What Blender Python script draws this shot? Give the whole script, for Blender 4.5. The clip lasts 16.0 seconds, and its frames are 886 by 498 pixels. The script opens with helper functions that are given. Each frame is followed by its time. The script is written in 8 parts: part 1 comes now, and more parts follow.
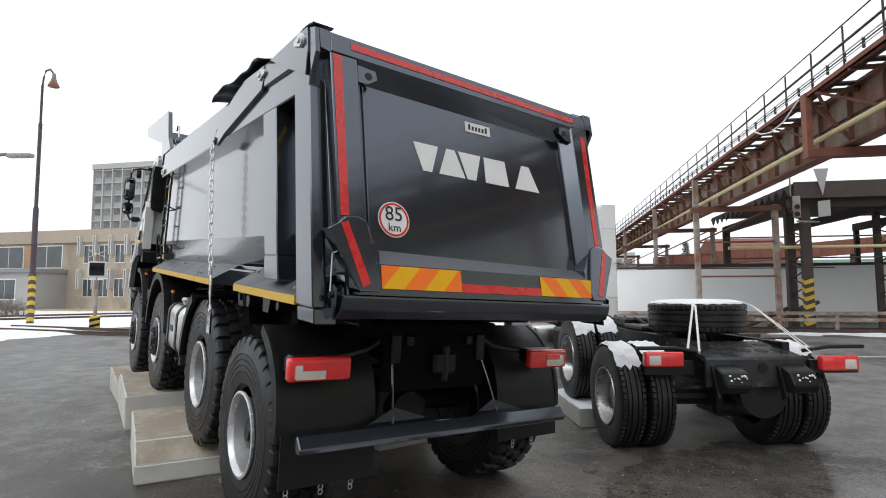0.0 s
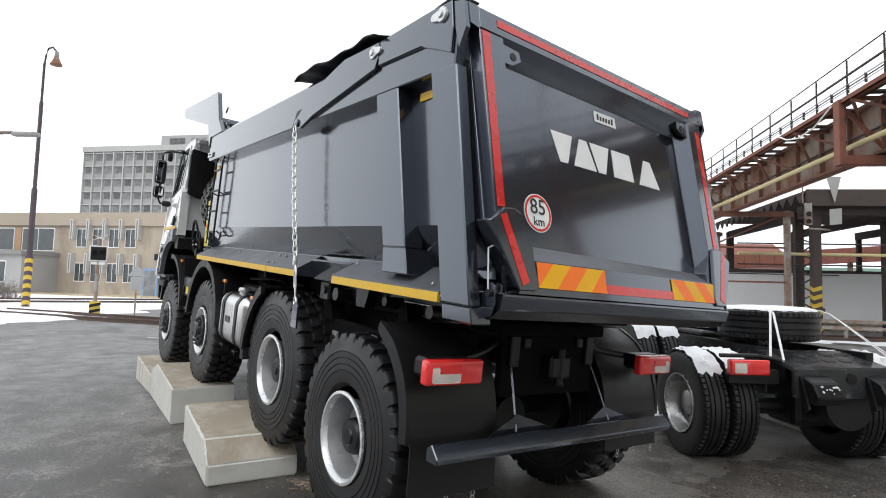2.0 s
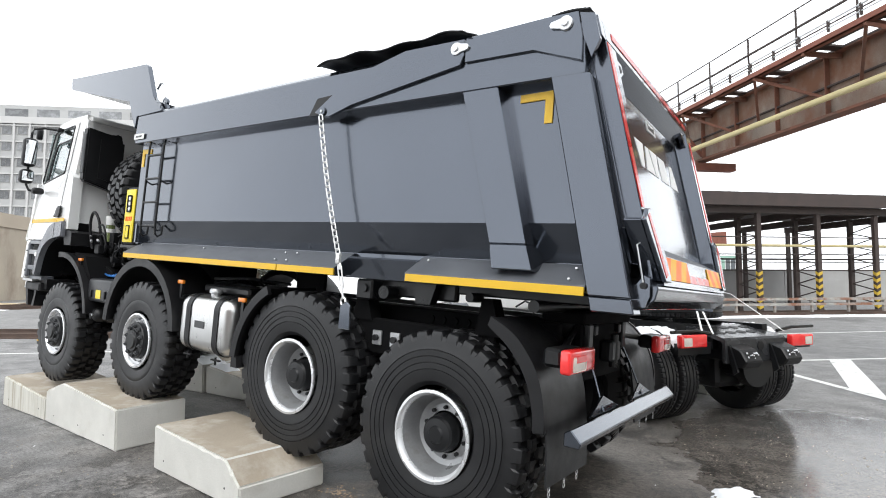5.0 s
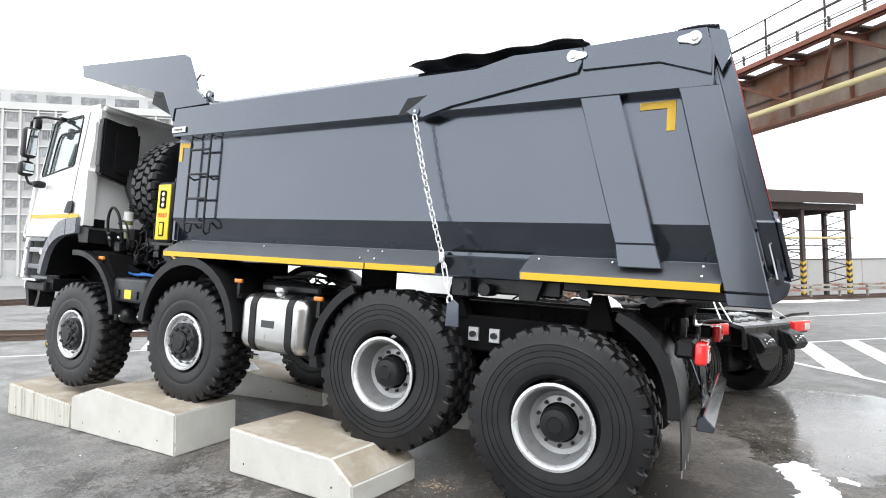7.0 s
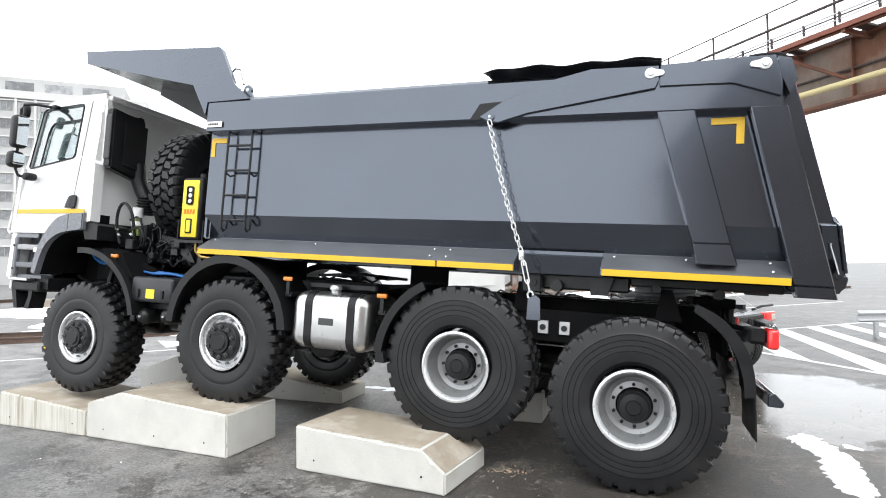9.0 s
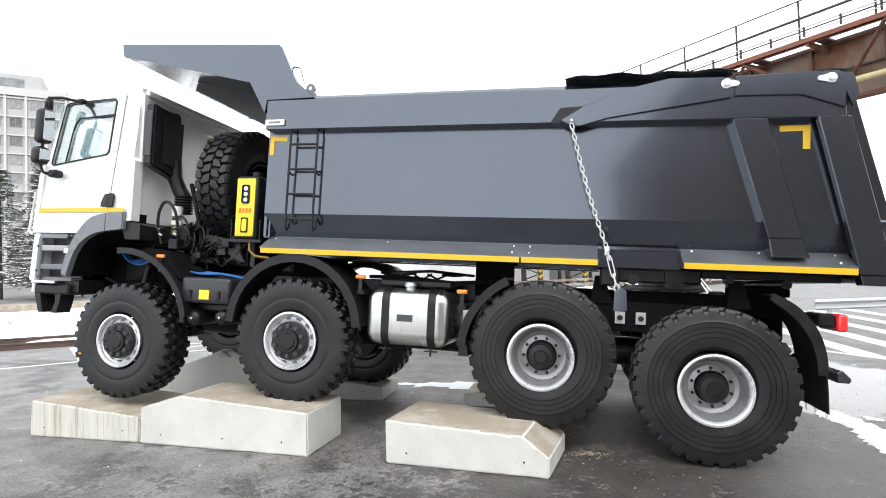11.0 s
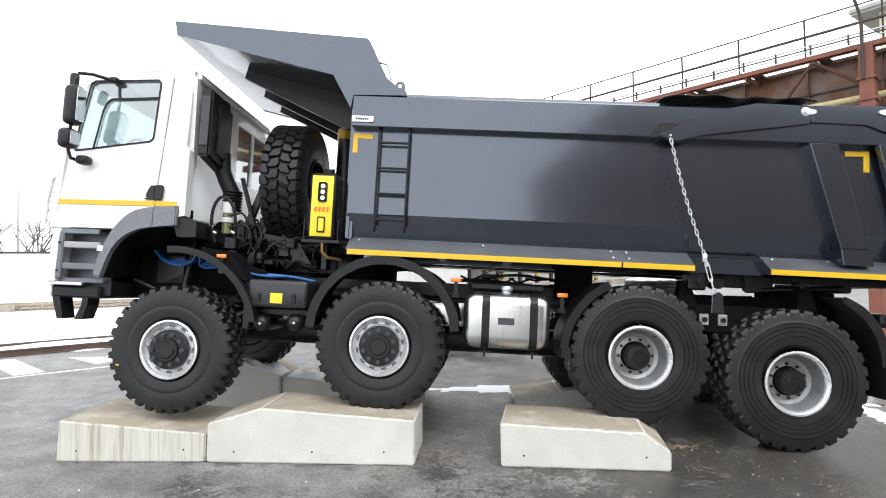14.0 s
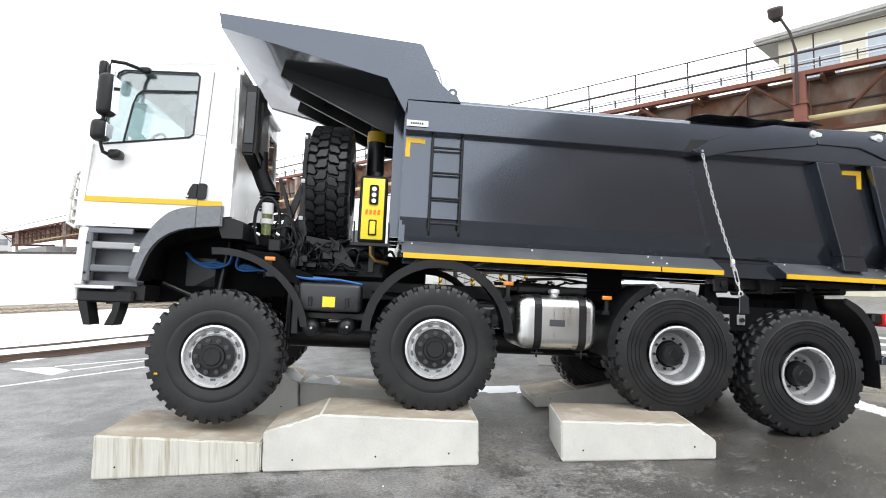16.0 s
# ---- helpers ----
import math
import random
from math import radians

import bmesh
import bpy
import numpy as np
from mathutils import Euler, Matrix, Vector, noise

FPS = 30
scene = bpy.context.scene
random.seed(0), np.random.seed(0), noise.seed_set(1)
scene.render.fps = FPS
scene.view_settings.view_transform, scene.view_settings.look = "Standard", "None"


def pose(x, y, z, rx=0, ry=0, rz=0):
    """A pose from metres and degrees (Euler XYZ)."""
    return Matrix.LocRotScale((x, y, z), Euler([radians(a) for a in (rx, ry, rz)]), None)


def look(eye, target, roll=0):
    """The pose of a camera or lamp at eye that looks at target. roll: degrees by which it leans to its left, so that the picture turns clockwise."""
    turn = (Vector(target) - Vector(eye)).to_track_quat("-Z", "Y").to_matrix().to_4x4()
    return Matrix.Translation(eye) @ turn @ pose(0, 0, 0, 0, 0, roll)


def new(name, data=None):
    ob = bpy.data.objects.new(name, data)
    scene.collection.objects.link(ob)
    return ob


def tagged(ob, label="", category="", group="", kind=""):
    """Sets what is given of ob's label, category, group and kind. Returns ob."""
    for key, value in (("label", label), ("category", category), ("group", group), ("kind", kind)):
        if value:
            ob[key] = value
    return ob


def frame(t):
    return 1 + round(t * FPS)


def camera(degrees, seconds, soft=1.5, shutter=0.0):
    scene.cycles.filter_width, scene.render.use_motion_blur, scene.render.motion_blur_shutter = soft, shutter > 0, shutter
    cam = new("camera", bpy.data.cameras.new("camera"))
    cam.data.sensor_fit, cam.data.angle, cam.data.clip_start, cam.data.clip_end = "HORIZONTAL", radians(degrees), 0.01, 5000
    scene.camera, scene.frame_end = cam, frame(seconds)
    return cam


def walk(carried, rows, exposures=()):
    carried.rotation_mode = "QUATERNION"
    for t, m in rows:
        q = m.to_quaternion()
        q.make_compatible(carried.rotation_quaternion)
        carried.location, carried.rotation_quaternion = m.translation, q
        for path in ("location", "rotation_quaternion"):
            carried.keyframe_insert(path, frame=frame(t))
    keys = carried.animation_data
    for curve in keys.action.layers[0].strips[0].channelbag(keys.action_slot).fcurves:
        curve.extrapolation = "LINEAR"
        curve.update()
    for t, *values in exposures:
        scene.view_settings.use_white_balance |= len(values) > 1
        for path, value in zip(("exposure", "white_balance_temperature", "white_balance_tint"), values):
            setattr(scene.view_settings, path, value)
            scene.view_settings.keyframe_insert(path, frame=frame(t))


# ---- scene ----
cam = camera(77.3, 16.0, soft=1.0)
PATH = [
    (0, (4.096, -1.115, 1.63), (2.474, 0.046, 1.783), -0.2),
    (0.5, (3.974, -1.272, 1.636), (2.356, -0.106, 1.784), -0.1),
    (1, (3.788, -1.384, 1.623), (2.175, -0.213, 1.787), 0.8),
    (1.5, (3.583, -1.496, 1.62), (1.982, -0.308, 1.785), 2.0),
    (2, (3.381, -1.673, 1.637), (1.781, -0.481, 1.774), 1.6),
    (2.5, (3.187, -1.9, 1.626), (1.646, -0.631, 1.751), 1.0),
    (3, (2.974, -2.041, 1.629), (1.489, -0.706, 1.736), 0.3),
    (5.5, (1.986, -3.129, 1.644), (0.893, -1.458, 1.762), -0.2),
    (6, (1.75, -3.283, 1.618), (0.675, -1.601, 1.733), -0.3),
    (6.5, (1.476, -3.417, 1.651), (0.41, -1.728, 1.752), 0.3),
    (7, (1.209, -3.676, 1.701), (0.25, -1.923, 1.784), -0.7),
    (7.5, (0.902, -3.847, 1.689), (0.002, -2.062, 1.76), -0.8),
    (8, (0.645, -3.959, 1.678), (-0.219, -2.158, 1.773), 1.0),
    (8.5, (0.368, -4.245, 1.722), (-0.381, -2.392, 1.809), -1.2),
    (9, (0.16, -4.402, 1.715), (-0.54, -2.53, 1.786), -0.9),
    (9.5, (-0.109, -4.556, 1.739), (-0.796, -2.679, 1.812), -0.2),
    (12, (-1.639, -5.134, 1.719), (-2.011, -3.17, 1.762), -2.3),
    (12.5, (-1.965, -5.195, 1.733), (-2.327, -3.228, 1.767), -1.5),
    (13, (-2.341, -5.267, 1.728), (-2.607, -3.285, 1.762), -1.5),
    (13.5, (-2.66, -5.241, 1.731), (-2.837, -3.249, 1.778), -1.4),
    (14, (-3.022, -5.274, 1.748), (-3.111, -3.277, 1.821), -1.0),
    (14.5, (-3.361, -5.308, 1.758), (-3.372, -3.31, 1.835), -1.1),
    (15, (-3.687, -5.256, 1.773), (-3.639, -3.258, 1.853), -0.8),
    (15.5, (-4.019, -5.327, 1.764), (-3.862, -3.335, 1.852), -0.6),
    (16, (-4.37, -5.349, 1.773), (-4.16, -3.362, 1.853), -0.8),
]
walk(cam, [(t, look(eye, target, roll)) for t, eye, target, roll in PATH], [(0.0, 0.06), (2.0, 0.30), (3.2, 0.51), (5.3, 0.88), (8.0, 1.13), (12.0, 1.06), (16.0, 0.98)])

# ---- light: an even overcast winter sky ----
world = bpy.data.worlds.new("overcast_sky")
scene.world = world
world.use_nodes = True
wn, wl = world.node_tree.nodes, world.node_tree.links
sky = wn.new("ShaderNodeTexSky")
sky.sky_type, sky.sun_disc = "NISHITA", False
sky.sun_elevation, sky.sun_rotation = radians(38), radians(200)
grey = wn.new("ShaderNodeHueSaturation")
grey.inputs["Saturation"].default_value = 0.12
wl.new(sky.outputs[0], grey.inputs["Color"])
cloud = wn.new("ShaderNodeMix")
cloud.data_type = "RGBA"
cloud.inputs["Factor"].default_value = 0.93
cloud.inputs["B"].default_value = (10.35, 10.75, 11.2, 1)
wl.new(grey.outputs[0], cloud.inputs["A"])
wl.new(cloud.outputs["Result"], wn["Background"].inputs["Color"])
wn["Background"].inputs["Strength"].default_value = 0.105
sun = new("sun", bpy.data.lights.new("sun", "SUN"))
sun.data.energy, sun.data.angle, sun.data.color = 0.7, radians(40), (1.0, 0.985, 0.96)
sun.matrix_world = look((0, 0, 0), (-0.3, 0.72, -0.8))


# ---- building helpers ----
def mesh_of(bm, name):
    bmesh.ops.recalc_face_normals(bm, faces=bm.faces)
    me = bpy.data.meshes.new(name)
    bm.to_mesh(me)
    bm.free()
    return me


def part(name, bm, material, parent=None, label="", smooth=False, m=None):
    """Links a bmesh as one mesh object, under a thing or a part if one is given."""
    ob = new(name, mesh_of(bm, name))
    for mat in material if isinstance(material, (list, tuple)) else [material]:
        ob.data.materials.append(mat)
    if smooth:
        for p in ob.data.polygons:
            p.use_smooth = True
        ob.data.set_sharp_from_angle(angle=radians(35))
    if parent:
        ob.parent = parent
    if m is not None:
        ob.matrix_basis = m
    return tagged(ob, label) if label else ob


def again(ob, name, m, parent=None):
    """Another object on the mesh of ob."""
    o = new(name, ob.data)
    o.parent, o.matrix_basis = parent or ob.parent, m
    return o


def B():
    return bmesh.new()


def box(bm, x0, x1, y0, y1, z0, z1, bev=0.0, seg=1, m=None):
    c = ((x0 + x1) / 2, (y0 + y1) / 2, (z0 + z1) / 2)
    mat = Matrix.Translation(c) @ Matrix.Diagonal((abs(x1 - x0), abs(y1 - y0), abs(z1 - z0), 1))
    if m is not None:
        mat = m @ mat
    vs = bmesh.ops.create_cube(bm, size=1, matrix=mat)["verts"]
    if bev:
        es = list({e for v in vs for e in v.link_edges})
        bmesh.ops.bevel(bm, geom=es, offset=bev, segments=seg, affect="EDGES", profile=0.5)
    return bm


def beam(bm, p, q, w, h, up=(0, 0, 1)):
    """A square bar from p to q, w wide and h high."""
    p, q = Vector(p), Vector(q)
    d = q - p
    z = d.normalized()
    x = z.cross(Vector(up))
    if x.length < 1e-4:
        x = z.cross(Vector((1, 0, 0)))
    x.normalize()
    y = z.cross(x)
    r = Matrix((x, y, z)).transposed().to_4x4()
    bmesh.ops.create_cube(bm, size=1, matrix=Matrix.Translation((p + q) / 2) @ r @ Matrix.Diagonal((w, h, d.length, 1)))
    return bm


def cyl(bm, p, q, r, n=16, r2=None, caps=True):
    p, q = Vector(p), Vector(q)
    d = q - p
    rot = d.to_track_quat("Z", "Y").to_matrix().to_4x4()
    bmesh.ops.create_cone(bm, cap_ends=caps, segments=n, radius1=r, radius2=r if r2 is None else r2, depth=d.length, matrix=Matrix.Translation((p + q) / 2) @ rot)
    return bm


def tube(bm, pts, r, n=8):
    """A round bar through the points."""
    pts = [Vector(p) for p in pts]
    rings = []
    ref = Vector((0.3, 0.2, 1)).normalized()
    for i, p in enumerate(pts):
        d = (pts[min(i + 1, len(pts) - 1)] - pts[max(i - 1, 0)]).normalized()
        a = d.cross(ref)
        if a.length < 0.05:
            a = d.cross(Vector((1, 0, 0)))
        a.normalize()
        b = d.cross(a)
        rings.append([bm.verts.new(p + r * (math.cos(t) * a + math.sin(t) * b)) for t in (2 * math.pi * k / n for k in range(n))])
    for u, v in zip(rings, rings[1:]):
        for k in range(n):
            bm.faces.new((u[k], u[(k + 1) % n], v[(k + 1) % n], v[k]))
    bm.faces.new(rings[0]), bm.faces.new(rings[-1])
    return bm


def hose(bm, pts, r, n=8, steps=6):
    """A bent hose: a round bar along a smooth curve through the points."""
    p = [Vector(q) for q in pts]
    p = [2 * p[0] - p[1]] + p + [2 * p[-1] - p[-2]]
    out = []
    for k in range(1, len(p) - 2):
        for s in range(steps):
            u = s / steps
            out.append(0.5 * (2 * p[k] + (p[k + 1] - p[k - 1]) * u + (2 * p[k - 1] - 5 * p[k] + 4 * p[k + 1] - p[k + 2]) * u * u + (3 * p[k] - p[k - 1] - 3 * p[k + 1] + p[k + 2]) * u ** 3))
    return tube(bm, out + [p[-2]], r, n)


def slab(bm, poly, a, b, axis="y"):
    """A flat polygon given thickness from a to b along an axis; poly holds the two other coordinates in order."""
    def at(u, v, w):
        return {"y": (u, w, v), "x": (w, u, v), "z": (u, v, w)}[axis]
    lo = [bm.verts.new(at(u, v, a)) for u, v in poly]
    hi = [bm.verts.new(at(u, v, b)) for u, v in poly]
    bm.faces.new(lo), bm.faces.new(hi[::-1])
    n = len(poly)
    for k in range(n):
        bm.faces.new((lo[k], lo[(k + 1) % n], hi[(k + 1) % n], hi[k]))
    return bm


def run(bm, outline, x0, x1, shift=0.0):
    """A section outline of (y, z) run along x; shift moves the far end's z."""
    a = [bm.verts.new((x0, y, z)) for y, z in outline]
    b = [bm.verts.new((x1, y, z + shift)) for y, z in outline]
    n = len(outline)
    for k in range(n):
        bm.faces.new((a[k], a[(k + 1) % n], b[(k + 1) % n], b[k]))
    bm.faces.new(a), bm.faces.new(b[::-1])
    return bm


def lathe(bm, profile, n=48, closed=False, axis="y", caps=True):
    """Turns a profile of (radius, height) round an axis."""
    rings = []
    for r, h in profile:
        ring = []
        for k in range(n):
            t = 2 * math.pi * k / n
            c, s = r * math.cos(t), r * math.sin(t)
            ring.append(bm.verts.new({"y": (c, h, s), "x": (h, c, s), "z": (c, s, h)}[axis]))
        rings.append(ring)
    pairs = list(zip(rings, rings[1:])) + ([(rings[-1], rings[0])] if closed else [])
    for u, v in pairs:
        for k in range(n):
            bm.faces.new((u[k], u[(k + 1) % n], v[(k + 1) % n], v[k]))
    if caps and not closed:
        for ring in (rings[0], rings[-1]):
            if len({tuple(v.co) for v in ring}) > 2:
                bm.faces.new(ring)
    return bm


def arc(cx, cz, r, a0, a1, n):
    return [(cx + r * math.cos(radians(a0 + (a1 - a0) * k / n)), cz + r * math.sin(radians(a0 + (a1 - a0) * k / n))) for k in range(n + 1)]


def thing(name, m=None, label="", category="", group="", kind=""):
    ob = new(name)
    ob.empty_display_size = 0.3
    if m is not None:
        ob.matrix_basis = m
    return tagged(ob, label, category, group, kind)


# ---- materials ----
def surface(name, color, rough=0.6, metal=0.0, vary=0.12, scale=6.0, bump=0.0, bump_scale=60.0, stain=None, stain_at=(0.55, 0.72), stain_scale=2.0, spec=0.5, coat=0.0, pieces=0.0, rough_vary=0.1, stretch=(1, 1, 1)):
    """Paint, metal, rubber or stone: colour that varies at two scales, stains, uneven gloss and fine relief."""
    m = bpy.data.materials.new(name)
    m.use_nodes = True
    n, l = m.node_tree.nodes, m.node_tree.links
    p = n["Principled BSDF"]
    at = n.new("ShaderNodeTexCoord")
    mp = n.new("ShaderNodeMapping")
    mp.inputs["Scale"].default_value = stretch
    l.new(at.outputs["Object"], mp.inputs["Vector"])
    big, fine = n.new("ShaderNodeTexNoise"), n.new("ShaderNodeTexNoise")
    for t, s, d in ((big, scale, 5), (fine, bump_scale, 3)):
        t.inputs["Scale"].default_value, t.inputs["Detail"].default_value = s, d
        l.new(mp.outputs[0], t.inputs["Vector"])
    add = n.new("ShaderNodeMath")
    add.operation = "MULTIPLY_ADD"
    add.inputs[1].default_value = 0.35
    l.new(fine.outputs["Fac"], add.inputs[0])
    l.new(big.outputs["Fac"], add.inputs[2])
    ramp = n.new("ShaderNodeMapRange")
    ramp.inputs["From Min"].default_value, ramp.inputs["From Max"].default_value = 0.42, 0.93
    ramp.inputs["To Min"].default_value, ramp.inputs["To Max"].default_value = 1 - vary, 1 + vary
    l.new(add.outputs[0], ramp.inputs["Value"])
    tone = ramp.outputs[0]
    if pieces:
        info = n.new("ShaderNodeObjectInfo")
        pr = n.new("ShaderNodeMapRange")
        pr.inputs["To Min"].default_value, pr.inputs["To Max"].default_value = 1 - pieces, 1 + pieces
        l.new(info.outputs["Random"], pr.inputs["Value"])
        mul = n.new("ShaderNodeMath")
        mul.operation = "MULTIPLY"
        l.new(tone, mul.inputs[0])
        l.new(pr.outputs[0], mul.inputs[1])
        tone = mul.outputs[0]
    sc = n.new("ShaderNodeVectorMath")
    sc.operation = "SCALE"
    sc.inputs[0].default_value = color
    l.new(tone, sc.inputs["Scale"])
    col = sc.outputs[0]
    if stain:
        sn = n.new("ShaderNodeTexNoise")
        sn.inputs["Scale"].default_value, sn.inputs["Detail"].default_value, sn.inputs["Roughness"].default_value = stain_scale, 8, 0.65
        l.new(mp.outputs[0], sn.inputs["Vector"])
        sr = n.new("ShaderNodeMapRange")
        sr.inputs["From Min"].default_value, sr.inputs["From Max"].default_value = stain_at
        l.new(sn.outputs["Fac"], sr.inputs["Value"])
        mix = n.new("ShaderNodeMix")
        mix.data_type = "RGBA"
        l.new(sr.outputs[0], mix.inputs["Factor"])
        l.new(col, mix.inputs["A"])
        mix.inputs["B"].default_value = (*stain, 1)
        col = mix.outputs["Result"]
    l.new(col, p.inputs["Base Color"])
    rr = n.new("ShaderNodeMapRange")
    rr.inputs["From Min"].default_value, rr.inputs["From Max"].default_value = 0.3, 0.7
    rr.inputs["To Min"].default_value, rr.inputs["To Max"].default_value = max(0.02, rough - rough_vary), min(1, rough + rough_vary)
    l.new(big.outputs["Fac"], rr.inputs["Value"])
    l.new(rr.outputs[0], p.inputs["Roughness"])
    p.inputs["Metallic"].default_value = metal
    p.inputs["Specular IOR Level"].default_value = spec
    p.inputs["Coat Weight"].default_value = coat
    p.inputs["Coat Roughness"].default_value = 0.08
    if bump:
        b = n.new("ShaderNodeBump")
        b.inputs["Strength"].default_value, b.inputs["Distance"].default_value = bump, 0.01
        l.new(fine.outputs["Fac"], b.inputs["Height"])
        l.new(b.outputs[0], p.inputs["Normal"])
    return m


def glassy(name, color, rough=0.02, low=0.07):
    """A thin pane: part mirror, part clear."""
    m = bpy.data.materials.new(name)
    m.use_nodes = True
    n, l = m.node_tree.nodes, m.node_tree.links
    out = n["Material Output"]
    gl, tr, mix, fr = n.new("ShaderNodeBsdfGlossy"), n.new("ShaderNodeBsdfTransparent"), n.new("ShaderNodeMixShader"), n.new("ShaderNodeMapRange")
    lw = n.new("ShaderNodeLayerWeight")
    lw.inputs["Blend"].default_value = 0.3
    l.new(lw.outputs["Facing"], fr.inputs["Value"])
    fr.inputs["To Min"].default_value, fr.inputs["To Max"].default_value = low, 0.7
    gl.inputs["Roughness"].default_value = rough
    tr.inputs["Color"].default_value = (*color, 1)
    l.new(fr.outputs[0], mix.inputs["Fac"])
    l.new(tr.outputs[0], mix.inputs[1])
    l.new(gl.outputs[0], mix.inputs[2])
    l.new(mix.outputs[0], out.inputs["Surface"])
    return m


BED = surface("anthracite_paint", (0.084, 0.096, 0.119), 0.18, metal=0.85, rough_vary=0.02, vary=0.05, scale=1.3, spec=0.4, coat=0.8, bump=0.02, bump_scale=180)
# paler anthracite: dust on the gate ledge, painted sky sheen on the side skirt
DUSTSHEEN = surface("dusty_sheen_anthracite_paint", (0.125, 0.132, 0.145), 0.42, metal=0.35, vary=0.14, scale=5, bump=0.02, bump_scale=180)
# blacker, duller than the chassis paint: the shade of deep places put into colour
WELL = surface("shaded_recess_black", (0.006, 0.006, 0.0065), 0.9, vary=0.2, spec=0.1)
BLACK = surface("black_plastic", (0.010, 0.010, 0.011), 0.42, vary=0.2, bump=0.08, bump_scale=150, spec=0.32)
CHASSIS = surface("black_chassis_paint", (0.009, 0.0095, 0.0105), 0.36, vary=0.25, scale=5, bump=0.04, spec=0.38, stain=(0.02, 0.019, 0.018), stain_at=(0.55, 0.8), stain_scale=4)
RUBBER = surface("tyre_rubber", (0.0125, 0.0127, 0.0138), 0.40, vary=0.2, scale=5, bump=0.06, bump_scale=90, spec=0.40, stain=(0.027, 0.026, 0.025), stain_at=(0.52, 0.85), stain_scale=3)
RIM = surface("silver_rim_paint", (0.70, 0.71, 0.72), 0.28, metal=0.5, vary=0.08, stain=(0.30, 0.29, 0.27), stain_at=(0.62, 0.85), stain_scale=7)
# barrel copy of the silver rim paint, with its shade put into a darker grey
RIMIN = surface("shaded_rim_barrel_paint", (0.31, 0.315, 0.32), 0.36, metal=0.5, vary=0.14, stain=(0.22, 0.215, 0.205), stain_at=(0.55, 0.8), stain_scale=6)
STEEL = surface("bare_steel", (0.66, 0.66, 0.65), 0.30, metal=1.0, vary=0.04, scale=2, rough_vary=0.04, bump=0.01, stretch=(14, 1, 1))
ZINC = surface("galvanised_steel", (0.55, 0.56, 0.57), 0.42, metal=0.8, vary=0.15, scale=25)
LOUVRE = surface("off_white_plastic", (0.62, 0.62, 0.58), 0.4, vary=0.05)
WHITE = surface("white_cab_paint", (0.80, 0.80, 0.79), 0.22, vary=0.03, scale=2, coat=0.5)
ARCHGREY = surface("satin_grey_plastic", (0.15, 0.158, 0.175), 0.3, vary=0.08, bump=0.03, bump_scale=160)
STEPGREY = surface("light_grey_plastic", (0.33, 0.335, 0.345), 0.4, vary=0.1, bump=0.04, bump_scale=160)
GREYPL = surface("grey_plastic", (0.135, 0.143, 0.158), 0.36, vary=0.1, bump=0.05, bump_scale=160)
DARKGREY = surface("dark_grey_plastic", (0.05, 0.052, 0.055), 0.5, vary=0.12)
YELLOW = surface("yellow_paint", (0.72, 0.44, 0.015), 0.4, vary=0.06)
LEMON = surface("lemon_yellow_paint", (0.80, 0.64, 0.03), 0.4, vary=0.06)
ORANGE = surface("orange_reflector", (0.95, 0.20, 0.03), 0.4, vary=0.05, spec=0.2)
OCHRE = surface("ochre_reflector", (0.85, 0.44, 0.015), 0.4, vary=0.05, spec=0.2)
RED = surface("red_reflector", (0.62, 0.022, 0.018), 0.28, vary=0.12, scale=8, coat=0.4)
LAMPRED = surface("red_lamp_glass", (0.85, 0.035, 0.035), 0.12, vary=0.1, scale=15, coat=0.8)
LAMPWHITE = surface("clear_lamp_glass", (0.72, 0.66, 0.60), 0.12, vary=0.1, scale=20, coat=0.8)
LAMPORANGE = surface("amber_lamp_glass", (0.75, 0.22, 0.02), 0.15, vary=0.1, coat=0.6)
WHITEINK = surface("white_vinyl", (0.78, 0.78, 0.77), 0.45, vary=0.04)
BLACKINK = surface("black_vinyl", (0.015, 0.015, 0.015), 0.5)
BLUE = surface("blue_hose", (0.02, 0.12, 0.36), 0.4)
CONCRETE = surface("cast_concrete", (0.60, 0.59, 0.55), 0.85, vary=0.10, scale=3, bump=0.25, bump_scale=70, stain=(0.42, 0.39, 0.33), stain_at=(0.55, 0.85), stain_scale=1.6)
DUSTY = surface("muddy_concrete", (0.34, 0.29, 0.225), 0.9, vary=0.12, scale=4, bump=0.3, bump_scale=60, stain=(0.52, 0.48, 0.42), stain_at=(0.48, 0.70), stain_scale=2.2)
RUST = surface("rusty_steel", (0.20, 0.085, 0.055), 0.8, vary=0.35, scale=2.5, bump=0.3, bump_scale=30, stain=(0.10, 0.075, 0.06), stain_at=(0.48, 0.7), stain_scale=1.2)
REDSTEEL = surface("faded_red_steel", (0.235, 0.085, 0.058), 0.75, vary=0.3, scale=3, bump=0.2, stain=(0.16, 0.08, 0.05), stain_at=(0.5, 0.75), stain_scale=1.5)
BRIDGEWEB = surface("rust_streaked_web", (0.25, 0.205, 0.17), 0.8, vary=0.3, scale=1.6, bump=0.2, stain=(0.17, 0.075, 0.04), stain_at=(0.42, 0.62), stain_scale=0.9, stretch=(1, 1, 0.6))
GREYSTEEL = surface("weathered_grey_steel", (0.32, 0.31, 0.285), 0.75, vary=0.25, scale=2, bump=0.15, stain=(0.22, 0.10, 0.06), stain_at=(0.44, 0.60), stain_scale=1.2)
DARKSTEEL = surface("dark_brown_steel", (0.055, 0.04, 0.036), 0.7, vary=0.3, scale=2, bump=0.1)
